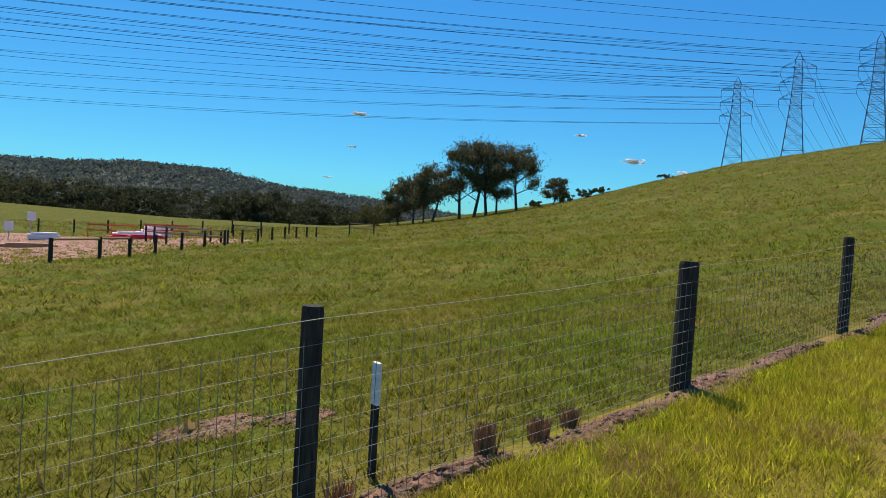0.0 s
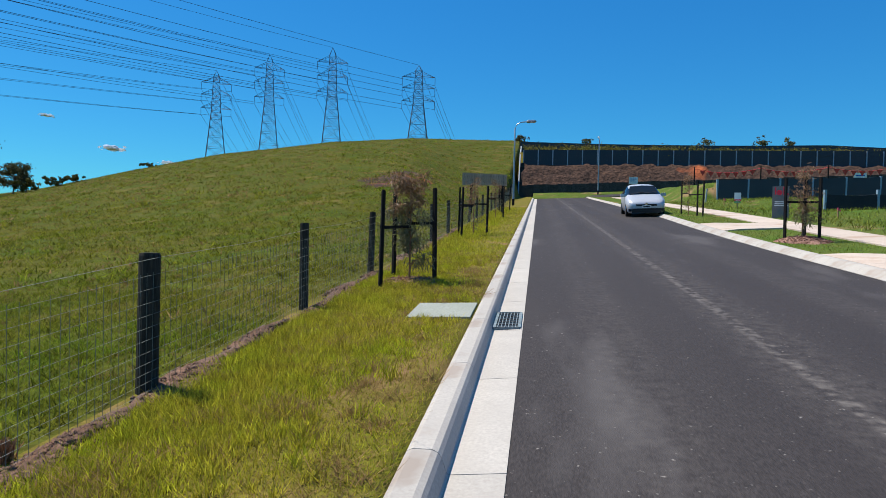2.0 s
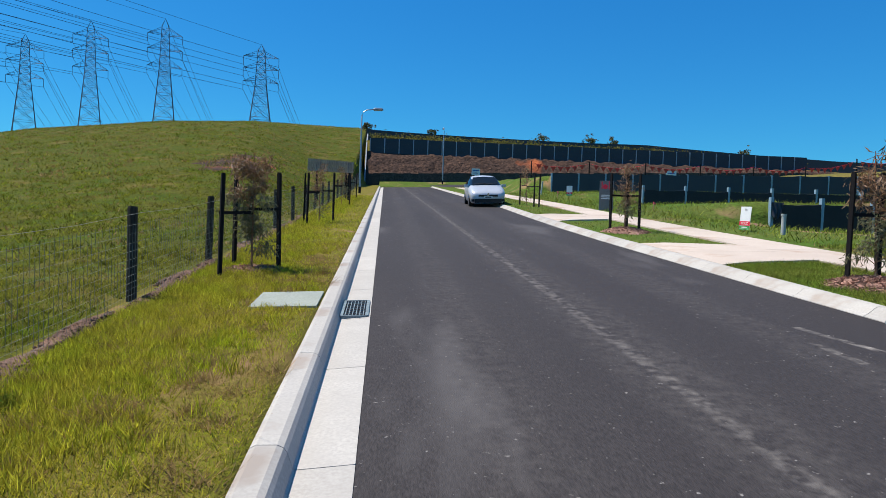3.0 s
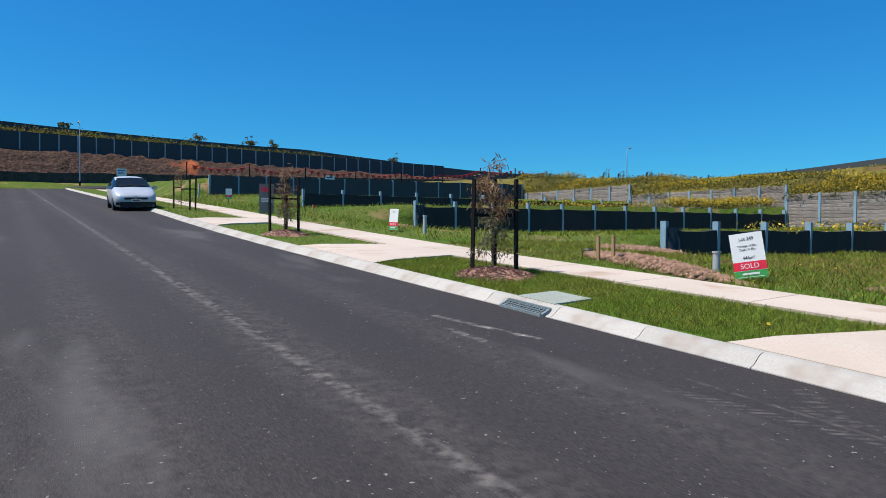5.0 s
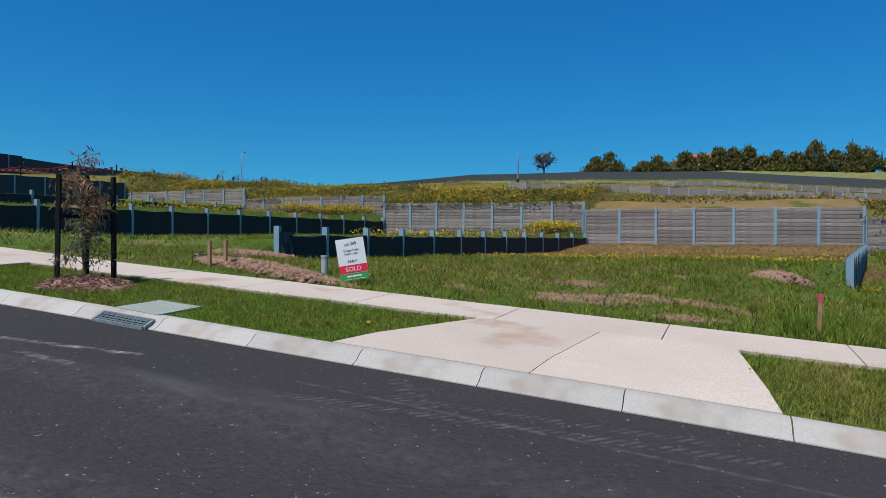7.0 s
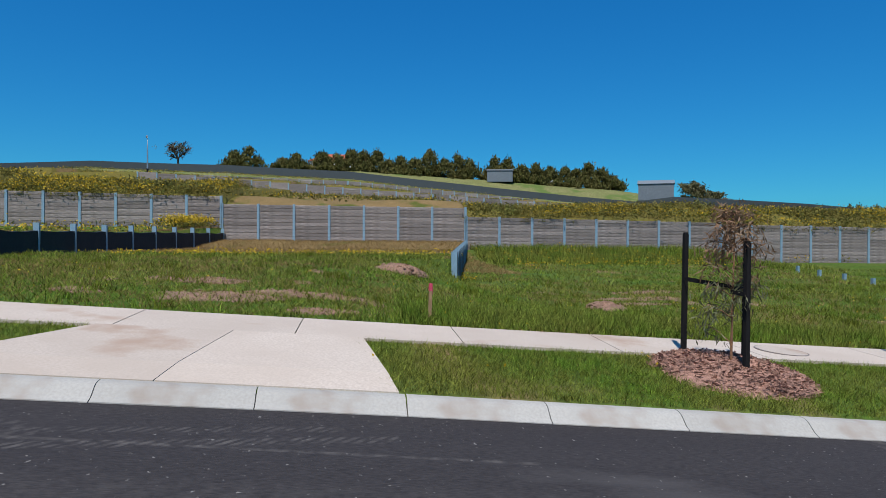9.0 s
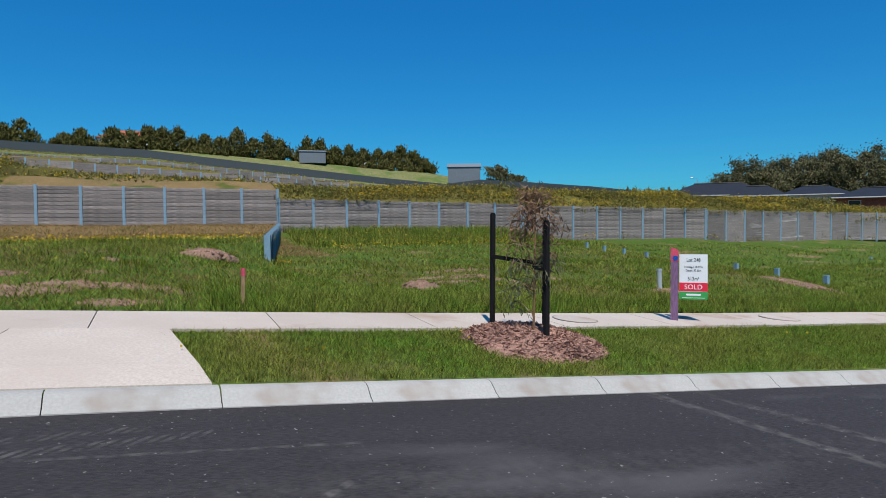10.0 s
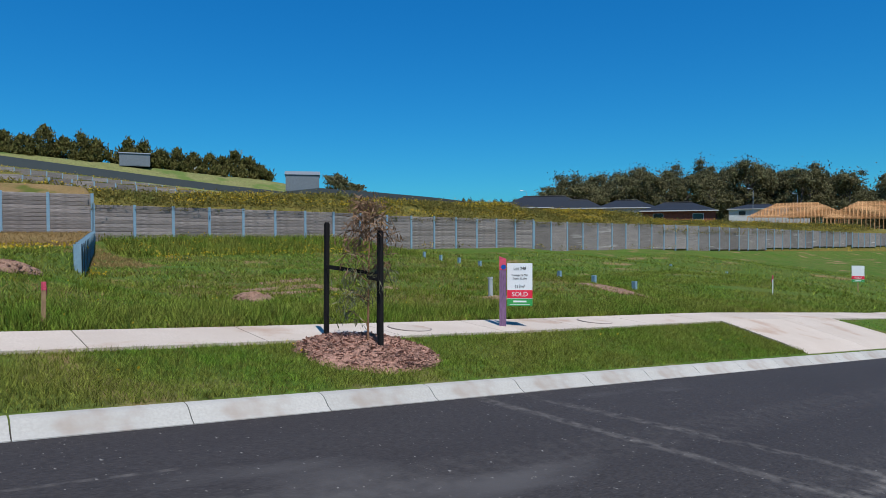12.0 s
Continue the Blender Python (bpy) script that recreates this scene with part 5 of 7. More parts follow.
for x, yy, rx, ry in ((10.3, 2.2, 0.5, 0.9), (10.9, 1.0, 0.35, 0.8), (11.6, 2.6, 0.3, 0.6), (9.6, 0.6, 0.3, 0.5), (16.5, -7.0, 0.5, 1.3), (15.0, -6.6, 0.3, 0.9), (18.0, -8.2, 0.4, 1.2)):
    clod_patch("soil_heap", x, yy, rx, ry, 0.02, 140, SOIL, "bare patch of dry reddish soil in the grass", size=(0.015, 0.05), turn=0.1)
clod_patch("soil_heap", -4.75, 1.5, 0.22, 0.5, 0.015, 120, DAMP, "bare patch of red soil in the paddock", size=(0.015, 0.04))
clod_patch("soil_heap", -4.5, 2.1, 0.16, 0.3, 0.015, 80, DAMP, "bare patch of red soil in the paddock", size=(0.015, 0.04))
for i, yy in enumerate(np.arange(-1.0, 24, 1.5)):
    clod_patch("soil_heap", -2.82 + 0.07 * math.sin(2.3 * i), float(yy), 0.16 + 0.08 * math.sin(2 * i), 0.75 + 0.25 * math.sin(3.1 * i), 0.055, 130 if yy < 12 else 20, DAMP, "strip of loose soil and dry stalks under the wire fence", size=(0.012, 0.045))

# ---- estate board, hoarding, bunting ----
est = thing("estate_board", (8.9, 26.1, lz(8.9, 26.1)), "dark grey estate board with a red logo beside the path", "sign", turn=-20)
DGREY = material("dark_grey_board", (0.20, 0.19, 0.19), vary=(0.17, 0.16, 0.16), rough=0.5, scale=3)
part("panel", Build().box(-0.28, 0.28, -0.02, 0.02, 0.02, 1.22), DGREY, est)
part("logo", Build().tube([(-0.05, -0.024, 0.98), (-0.05, -0.026, 0.98)], 0.10, n=14).box(-0.2, -0.16, -0.026, -0.022, 0.9, 1.18).box(0.08, 0.12, -0.026, -0.022, 0.88, 1.2).box(0.15, 0.26, -0.026, -0.022, 0.9, 0.95), RED, est)
part("small_print", Build().box(-0.2, 0.25, -0.026, -0.022, 0.62, 0.65).box(-0.2, 0.2, -0.026, -0.022, 0.55, 0.58).box(-0.2, 0.25, -0.026, -0.022, 0.48, 0.51), WHITE, est)
HOARD = material("brown_timber_boards", (0.56, 0.39, 0.29), vary=(0.46, 0.31, 0.23), rough=0.85, scale=3, fine=30, stretch=(1, 1, 0.15), bump=0.004, per_object=0.15)
hx0, hx1, hy = -4.2, -1.75, 36.0
board = thing("hoarding", (0, 0, 0), "long low hoarding of brown vertical timber boards, seen from behind", "hoarding")
hz = 4.46
for i in range(26):
    x0 = hx0 + (hx1 - hx0) * i / 26
    part("board", Build().box(x0, x0 + (hx1 - hx0) / 26 - 0.012, hy, hy + 0.03, hz - 0.02 * i / 26, hz + 0.68 - 0.1 * i / 26), HOARD, board)
for x in (hx0 + 0.5, hx1 - 0.25):
    part("post", Build().box(x - 0.06, x + 0.06, hy + 0.04, hy + 0.16, lz(x, hy) - 0.3, hz + 0.5), BLACK, board)
part("rail", Build().box(hx0, hx1, hy + 0.03, hy + 0.07, hz + 0.12, hz + 0.2).box(hx0, hx1, hy + 0.03, hy + 0.07, hz + 0.42, hz + 0.5), BLACK, board)
bunting = thing("bunting_line", (0, 0, 0), "orange-red flag bunting strung between dark stakes", "bunting")
prev = None
BUNT = material("orange_flag", (0.75, 0.07, 0.04), vary=(0.65, 0.06, 0.04), rough=0.6, scale=5)
for i in range(9):
    x, yy = 12.5 + i * 5.2, 56.0 + 0.3 * i
    z = lz(x, yy)
    part("stake", Build().box(x - 0.04, x + 0.04, yy - 0.04, yy + 0.04, z - 0.2, z + 1.5), BLACK, bunting)
    p = Vector((x, yy, z + 1.35))
    if prev:
        pts = [prev.lerp(p, u) - Vector((0, 0, 0.35 * 4 * u * (1 - u))) for u in np.linspace(0, 1, 9)]
        part("cord", Build().tube(pts, 0.01, n=3, cap=False), RED, bunting)
        for q in pts[1:-1]:
            part("flag", Build().add([q + Vector((-0.24, 0, 0)), q + Vector((0.24, 0, 0)), q + Vector((0, 0.02, -0.42))], [(0, 1, 2)]), BUNT, bunting)
    prev = p
for x, yy, z in ((12.0, 87.2, 9.5), (29.5, 66.0, 8.1)):
    s = thing("notice_board", (x, yy, z - 1.2), "small white notice board on a post", "sign", group="notice boards")
    part("panel", Build().box(-0.55, 0.55, -0.02, 0.02, 0.6, 1.5), WHITE, s)
    part("post", Build().box(-0.04, 0.04, 0.02, 0.08, -1.5, 1.5), GREYPOST, s)
    part("print", Build().box(-0.4, 0.4, -0.026, -0.022, 1.2, 1.3).box(-0.4, 0.2, -0.026, -0.022, 1.0, 1.06).box(-0.4, 0.3, -0.026, -0.022, 0.85, 0.91), BLUE, s)

# marker post and dry stalks by the fence
mk = thing("marker_post", (-3.18, 1.86, lz(-3.18, 1.86)), "thin grey marker post with a white top beside the fence", "post")
part("shaft", Build().box(-0.028, 0.028, -0.01, 0.01, -0.2, 0.42), TIMBER, mk)
part("white_top", Build().box(-0.03, 0.03, -0.012, 0.012, 0.42, 0.66), WHITE, mk)
STALK = material("dry_stalk", (0.60, 0.36, 0.20), vary=(0.46, 0.27, 0.15), rough=0.95, scale=10, island=0.35, trans=0.45)
for x, yy, h, k in ((-2.98, 2.55, 0.2, 130), (-2.95, 3.0, 0.14, 110), (-2.99, 3.35, 0.13, 80), (-3.0, 1.55, 0.12, 70)):
    b = Build()
    for i in range(k):
        a, rr = random.uniform(0, 6.28), random.uniform(0, 0.075)
        px, py = x + rr * math.cos(a), yy + rr * math.sin(a)
        hh = h * random.uniform(0.5, 1.1)
        z = lz(px, py)
        b.tube([(px, py, z - 0.02), (px + random.uniform(-0.05, 0.05), py + random.uniform(-0.05, 0.05), z + hh)], [0.005, 0.003], n=3)
    solo("reed_clump", b, STALK, "cut clump of dry brown reeds under the fence", "reeds", group="dry reed clumps", kind="stuff")

# ---- grass blades, weeds and flowers ----
BLADE_Y = material("yellow_green_blade", (0.37, 0.45, 0.018), vary=(0.48, 0.42, 0.045), scale=0.9, fine=5, rough=0.8, island=0.6, spec=0.08, trans=0.5)
BLADE_G = material("green_blade", (0.155, 0.26, 0.026), vary=(0.26, 0.27, 0.05), scale=0.5, fine=5, rough=0.8, island=0.8, spec=0.06, trans=0.35)
BLADE_F = material("paddock_blade", (0.135, 0.205, 0.014), vary=(0.21, 0.205, 0.026), scale=0.25, fine=3, rough=0.85, island=0.75, spec=0.05, trans=0.5)
BLADE_D = material("dry_blade", (0.42, 0.285, 0.125), vary=(0.32, 0.21, 0.085), scale=0.7, fine=5, rough=0.85, island=0.3, spec=0.06, trans=0.35)
PETAL = material("yellow_flower", (0.78, 0.52, 0.02), vary=(0.66, 0.44, 0.015), scale=2, rough=0.6, island=0.2, trans=0.35)


def patchy(x, y, size, seed):
    return 0.5 + 0.5 * hump(x, y, size, seed)


def blades(name, spots, height, width, mat, label, lean=0.35, category="grass"):
    """One thin triangle for each blade."""
    n = len(spots)
    p = np.column_stack([spots, land(spots[:, 0], spots[:, 1]) - 0.01])
    a = rng.uniform(0, 6.283, n)
    h = height * rng.uniform(0.45, 1.25, n) if np.isscalar(height) else height * rng.uniform(0.6, 1.2, n)
    tip = p + np.column_stack([rng.normal(0, lean, n) * h, rng.normal(0, lean, n) * h, h])
    sd = np.column_stack([np.cos(a), np.sin(a), np.zeros(n)]) * (width * rng.uniform(0.6, 1.3, n))[:, None] / 2
    v = np.stack([p - sd, p + sd, tip], 1).reshape(-1, 3)
    ob = new(name, arrays_mesh(name, v, np.arange(3 * n).reshape(-1, 3), [mat]))
    return tagged(ob, label, category, kind="stuff")


def scatter(n, x0, x1, y0, y1, keep=None):
    p = np.column_stack([rng.uniform(x0, x1, n), rng.uniform(y0, y1, n)])
    return p if keep is None else p[keep(p[:, 0], p[:, 1])]


def off_concrete(x, y):
    """True where no slab lies."""
    x = x - shift(y)
    ok = (x < P0 - 0.02) | (x > P1 + 0.03)
    for y0, y1, t0, t1 in ((-0.25, 3.7, 0.05, 2.85), (10.3, 13.6, 10.6, 13.0), (20.3, 23.8, 20.8, 23.2), (-18.6, -12.7, -18.2, -12.9)):
        u = np.clip((x - 5.73) / (P0 - 5.73), 0, 1)
        ok &= ~((x < P0) & (y > y0 + (t0 - y0) * u) & (y < y1 + (t1 - y1) * u))
    ok &= ~((x > 5.72) & (x < 6.45) & (y > 5.8) & (y < 6.56))
    for mx, my, mr in ((7.0, -4.0, 0.85), (6.75, 8.1, 0.58), (6.7, 16.4, 0.56)):
        ok &= np.hypot(x - mx, y - my) > mr
    return ok


def verge_ok(x, y):
    return ~((x > -1.52) & (y > 7.36) & (y < 8.3))


lush = lambda x, y: smooth01((-1.2 - x) / 0.9) * 0.7 + 0.3 * patchy(x, y, 0.5, 0.7)
p = scatter(170000, -2.75, -0.77, -6.0, 11.0, lambda x, y: verge_ok(x, y) & (rng.uniform(0, 1, x.shape) < 0.12 + 0.88 * lush(x, y)))
blades("grass", p, 0.045 + 0.055 * lush(p[:, 0], p[:, 1]), 0.008, BLADE_Y, "bright yellow-green grass on the roadside verge", lean=0.45)
p = scatter(50000, -2.75, -0.77, 11.0, 45.0, lambda x, y: rng.uniform(0, 1, x.shape) < 0.25 + 0.75 * lush(x, y))
blades("grass", p, 0.05 + 0.08 * lush(p[:, 0], p[:, 1]), 0.014, BLADE_Y, "bright yellow-green grass on the roadside verge", lean=0.45)
p = scatter(56000, -2.75, -0.77, -6.0, 12.0, lambda x, y: verge_ok(x, y) & (rng.uniform(0, 1, x.shape) > 0.15 + 0.8 * lush(x, y)))
blades("dry_grass", p, 0.05, 0.006, BLADE_D, "flattened dry straw-coloured grass on the verge", lean=1.1)
c = np.column_stack([rng.uniform(-2.5, -0.95, 46), rng.uniform(0.8, 15.0, 46)])
p = np.repeat(c, 70, axis=0) + rng.normal(0, 1, (46 * 70, 2)) * np.repeat(rng.uniform(0.03, 0.10, (46, 1)), 70, axis=0)
blades("dry_grass", p[verge_ok(p[:, 0], p[:, 1])], 0.075, 0.010, BLADE_D, "trodden brown clumps of dead grass on the verge", lean=1.0)
c = np.column_stack([rng.uniform(-2.6, -0.9, 90), rng.uniform(0.6, 16.0, 90)])
p = np.repeat(c, 60, axis=0) + rng.normal(0, 1, (90 * 60, 2)) * np.repeat(rng.uniform(0.04, 0.09, (90, 1)), 60, axis=0)
blades("grass_tufts", p[verge_ok(p[:, 0], p[:, 1])], 0.12, 0.008, BLADE_Y, "taller green tufts standing in the verge", lean=0.4)
c = np.column_stack([rng.uniform(P1 + 0.2, 22, 260), rng.uniform(-21, 11, 260)])
p = np.repeat(c, 40, axis=0) + rng.normal(0, 1, (260 * 40, 2)) * np.repeat(rng.uniform(0.06, 0.2, (260, 1)), 40, axis=0)
p = p[p[:, 0] > P1 + 0.05]
blades("grass_tufts", p, 0.17, 0.016, BLADE_F, "dark weedy tufts on the vacant lots", lean=0.5)
p = scatter(200000, 5.3, P0 - 0.02, -13.4, 13.0, lambda x, y: off_concrete(x, y) & (x > 5.76 + shift(y)))
blades("grass", p, 0.05 + 0.04 * patchy(p[:, 0], p[:, 1], 0.6, 0.2), 0.007, BLADE_G, "short green grass on the nature strip", lean=0.6)
p = scatter(28000, 5.2, P0 - 0.02, -40, 45.0, lambda x, y: off_concrete(x, y) & (x > 5.76 + shift(y)) & ((y > 13) | (y < -13.4)))
blades("grass", p, 0.06, 0.016, BLADE_G, "short green grass on the nature strip", lean=0.6)
p = scatter(9000, 5.4, P0 - 0.02, -13.4, 10.0, lambda x, y: off_concrete(x, y) & (x > 5.76 + shift(y)))
blades("dry_grass", p, 0.04, 0.007, BLADE_D, "dry blades among the grass of the nature strip", lean=0.9)


def lot_keep(x, y):
    return (patchy(x, y, 1.1, 1.3) * 0.6 + patchy(x, y, 3.1, 0.3) * 0.4 > 0.30) | (x < 11.5)


p = scatter(120000, P1 + 0.03, 17.0, -16.0, 13.0, lot_keep)
blades("grass", p, 0.05 + 0.07 * patchy(p[:, 0], p[:, 1], 1.3, 0.9) * smooth01((13 - p[:, 0]) / 4 + 0.4), 0.012, BLADE_G, "rough green grass on the vacant lots", lean=0.7)
p = scatter(60000, 17.0, 36.0, -26.0, 13.0, lambda x, y: lot_keep(x, y) & ((x < 25) | (y < -6)))
blades("grass", p, 0.13 + 0.12 * smooth01((p[:, 0] - 30) / 5), 0.03, BLADE_G, "rough green grass on the vacant lots", lean=0.7)
p = scatter(30000, P1 + 0.03, 30.0, 13.2, 50.0)
blades("grass", p, 0.16, 0.03, BLADE_G, "rough green grass on the vacant lots", lean=0.7)
p = scatter(42000, P1 + 0.03, 20.0, -30.0, -16.0, lambda x, y: lot_keep(x, y) & off_concrete(x, y))
blades("grass", p, 0.11, 0.022, BLADE_G, "rough green grass on the vacant lots", lean=0.7)
p = scatter(20000, P1 + 0.03, 34.0, -60.0, -26.0)
blades("grass", p, 0.15, 0.04, BLADE_G, "rough green grass on the vacant lots", lean=0.7)
p = scatter(22000, 31.0, 38.3, -22.0, -6.3)
blades("tall_grass", p, 0.4, 0.035, BLADE_G, "long lush grass at the foot of the sleeper wall")
p = scatter(36000, 23.0, 38.3, -6.0, 9.5, lambda x, y: x + 1.5 * np.sin(y * 0.8) + rng.normal(0, 1.0, x.shape) > 26)
blades("dry_grass", p, 0.12, 0.03, BLADE_D, "dead dry grass raked on the bank below the wall", lean=0.9)
p = scatter(85000, P1 + 0.05, 34.0, -22.0, 13.0, lambda x, y: patchy(x, y, 1.4, 2.7) * 0.6 + patchy(x, y, 4.0, 1.1) * 0.4 > 0.47)
blades("dry_grass", p, 0.085, 0.016, BLADE_D, "dry straw patches on the vacant lots", lean=1.0)
# paddock
p = scatter(150000, -24, -3.05, -4, 26)
q = p[rng.uniform(0, 1, len(p)) < np.clip(7.0 / np.hypot(p[:, 0], p[:, 1]), 0.12, 1)]
blades("grass", q, 0.05 + 0.07 * patchy(q[:, 0], q[:, 1], 0.8, 0.5), 0.014, BLADE_F, "grazed green paddock grass", lean=0.9)
p = scatter(110000, -9.5, -3.05, -3, 9.5)
blades("grass", p, 0.03 + 0.05 * patchy(p[:, 0], p[:, 1], 0.5, 1.5), 0.007, BLADE_F, "grazed green paddock grass", lean=0.8)
p = scatter(70000, -75, -3.2, 0, 85, lambda x, y: np.hypot(x, y) > 18)
blades("grass", p, 0.06 + 0.10 * patchy(p[:, 0], p[:, 1], 2.0, 0.5) ** 2, 0.055, BLADE_F, "grazed green paddock grass", lean=0.9)
p = scatter(14000, -70, -3.2, 0, 80, lambda x, y: (patchy(x, y, 1.7, 2.2) > 0.72))
blades("tussock", p, 0.12, 0.06, BLADE_D, "dry brown tussocks scattered over the paddock", lean=0.6)
p = scatter(16000, -9, -3.0, -3, 10, lambda x, y: patchy(x, y, 0.7, 3.2) > 0.6)
blades("dry_grass", p, 0.05, 0.007, BLADE_D, "dry blades in the grazed paddock", lean=0.9)


def tufts(name, centres, blades_each, radius, height, width, mat, label, lean=0.8):
    """Small tufts of blades that spring from shared roots."""
    n = len(centres)
    size = rng.uniform(0.5, 1.3, (n, 1))
    p = np.repeat(centres, blades_each, axis=0) + rng.normal(0, radius, (n * blades_each, 2)) * np.repeat(size, blades_each, axis=0)
    return blades(name, p, np.repeat(size[:, 0], blades_each) * height, width, mat, label, lean=lean)


# tufts that break up the paddock, near to far
far_from = lambda r0, r1: lambda x, y: (np.hypot(x, y) > r0) & (np.hypot(x, y) < r1)
tufts("grass_tufts", scatter(5200, -15, -3.1, -4, 15, far_from(2, 14)), 16, 0.035, 0.085, 0.012, BLADE_F, "small leafy tufts in the grazed paddock")
tufts("grass_tufts", scatter(700, -15, -3.1, -4, 15, far_from(2, 14)), 14, 0.05, 0.07, 0.012, BLADE_D, "dry tufts in the grazed paddock")
tufts("grass_tufts", scatter(9000, -45, -3.1, -6, 42, far_from(12, 42)), 9, 0.11, 0.12, 0.04, BLADE_F, "leafy tufts in the grazed paddock")
tufts("grass_tufts", scatter(1500, -45, -3.1, -6, 42, far_from(12, 42)), 9, 0.10, 0.10, 0.035, BLADE_D, "dry tufts in the grazed paddock")
tufts("tussock", scatter(7500, -115, -3.2, 10, 150, far_from(38, 150)), 8, 0.26, 0.20, 0.10, BLADE_F, "rough tussocks over the hillside")
tufts("tussock", scatter(4200, -115, -3.2, 10, 150, far_from(38, 150)), 8, 0.24, 0.18, 0.09, BLADE_D, "brown tussocks over the hillside")
# clumps on the verge, the nature strip and the lots
c = scatter(1500, -2.7, -0.85, -0.6, 14.0, lambda x, y: verge_ok(x, y) & (x < -1.1 + 0.4 * np.sin(y)))
tufts("grass_tufts", c, 24, 0.03, 0.10, 0.010, BLADE_Y, "upright tufts of bright verge grass", lean=0.5)
c = scatter(150, -2.5, -0.85, 0.3, 14.0, verge_ok)
tufts("dry_grass", c, 80, 0.07, 0.09, 0.009, BLADE_D, "pale mats of mown dead grass on the verge", lean=1.3)
c = scatter(3600, 5.4, P0 - 0.05, -13.4, 12.5, lambda x, y: off_concrete(x, y) & (x > 5.8 + shift(y)))
tufts("grass_tufts", c, 14, 0.03, 0.075, 0.009, BLADE_G, "leafy tufts on the nature strip", lean=0.7)
c = scatter(5200, P1 + 0.1, 20.0, -20.0, 13.0)
tufts("grass_tufts", c, 13, 0.06, 0.12, 0.018, BLADE_G, "leafy tufts on the vacant lots", lean=0.7)
tufts("grass_tufts", scatter(1500, P1 + 0.08, 10.6, -16.0, -0.5), 24, 0.06, 0.17, 0.014, BLADE_G, "long grass along the edge of the footpath", lean=0.5)
tufts("dry_grass", scatter(1800, P1 + 0.5, 22.0, -0.5, 10.5), 20, 0.10, 0.06, 0.016, BLADE_D, "thin dry grass over the vacant lots", lean=1.2)
tufts("dry_grass", scatter(1500, P1 + 0.4, 24.0, -20.0, 12.0, lambda x, y: patchy(x, y, 1.4, 2.7) > 0.45), 22, 0.11, 0.05, 0.018, BLADE_D, "patches of dead grass on the vacant lots", lean=1.3)


def tangle(name, spots, z, count, spread, length, width, mat, label, category="weeds"):
    c = np.column_stack([spots, z])
    v, f = leaf_cloud(c, spread, count, length, width, droop=-0.2)
    return tagged(new(name, arrays_mesh(name, v, f, [mat])), label, category, kind="stuff")


WEED = material("weed_leaf", (0.17, 0.19, 0.045), vary=(0.25, 0.20, 0.055), scale=1, fine=4, rough=0.9, island=0.5, spec=0.05, trans=0.35)
for y0, y1, x0, x1, n, fl in ((-60, -6.3, BACK + 0.05, 44.0, 52000, 11000), (-110, -60, BACK + 0.05, 44.0, 20000, 4000), (7.9, 21, BACK + 0.05, 46.0, 22000, 6000), (21, 46, BACK + 0.1, 46.0, 22000, 6000), (-6, 7.8, 41.0, 62, 3000, 300),
                              (-25, 50, 78, 92, 9000, 1800), (-25, 50, 115, 130, 6000, 1600), (8, 60, 46, 66, 6000, 900)):
    s = scatter(2600, x0, x1, y0, y1)
    s = s[(patchy(s[:, 0], s[:, 1], 1.4, 0.8) > 0.2)]
    z = land(s[:, 0], s[:, 1])
    big = 1.0 if x1 < 50 else 1.3
    tangle("weeds", s, z + (0.18 if x1 < 50 else 0.02), n, (0.3, 0.4, 0.14 if x1 < 50 else 0.08), 0.22 * big, 0.07 * big, WEED, "overgrown green weeds hanging over the wall top")
    s = s[patchy(s[:, 0], s[:, 1], 2.2, 1.9) > 0.42]
    tangle("flowers", s, land(s[:, 0], s[:, 1]) + (0.34 if x1 < 50 else 0.12), fl, (0.3, 0.4, 0.12), 0.10 * big, 0.09 * big, PETAL, "yellow daisy flowers among the weeds", "flowers")
# clumps draped over the wall's edge
edge = np.array([(BACK - 0.04, yy) for yy in rng.uniform(-100, -6.3, 260)] + [(BACK - 0.04, yy) for yy in rng.uniform(8, 33, 80)])
ez = land(edge[:, 0] + 0.4, edge[:, 1]) - 0.1
tangle("hanging_weeds", edge, ez, 3600, (0.05, 0.3, 0.10), 0.18, 0.04, WEED, "dark weeds trailing over the face of the wall")
# daisies behind the dark walls and on the lots
for y0, xa, xb, n, up in ((13.1, 20, 34, 450, 0.12), (26.4, 21, 30, 600, 0.15), (13.1, 34.5, 38.2, 1400, 0.45), (26.4, 31, 38.2, 2200, 0.42)):
    xs = rng.uniform(xa, xb, 260)
    s = np.column_stack([xs, y0 + slant(xs) + rng.uniform(0.3, 1.8, 260)])
    tangle("weeds", s, land(s[:, 0], s[:, 1]) + up * 0.5, n, (0.25, 0.25, 0.12), 0.2, 0.06, WEED, "green weeds behind a low dark wall")
    tangle("flowers", s, land(s[:, 0], s[:, 1]) + up, n, (0.25, 0.25, 0.12), 0.09, 0.08, PETAL, "massed yellow daisies behind a low dark wall", "flowers")
s = scatter(700, 22, 28, -4, 9)
tangle("flowers", s, land(s[:, 0], s[:, 1]) + 0.06, 1500, (0.2, 0.2, 0.04), 0.08, 0.07, PETAL, "yellow daisies along the edge of the dry grass", "flowers")
s = scatter(500, 28, 37, -18, -6.5)
tangle("flowers", s, land(s[:, 0], s[:, 1]) + 0.2, 900, (0.2, 0.2, 0.06), 0.08, 0.07, PETAL, "yellow daisies in long grass", "flowers")
s = scatter(160, 5.9, 16, -13, 12, off_concrete)
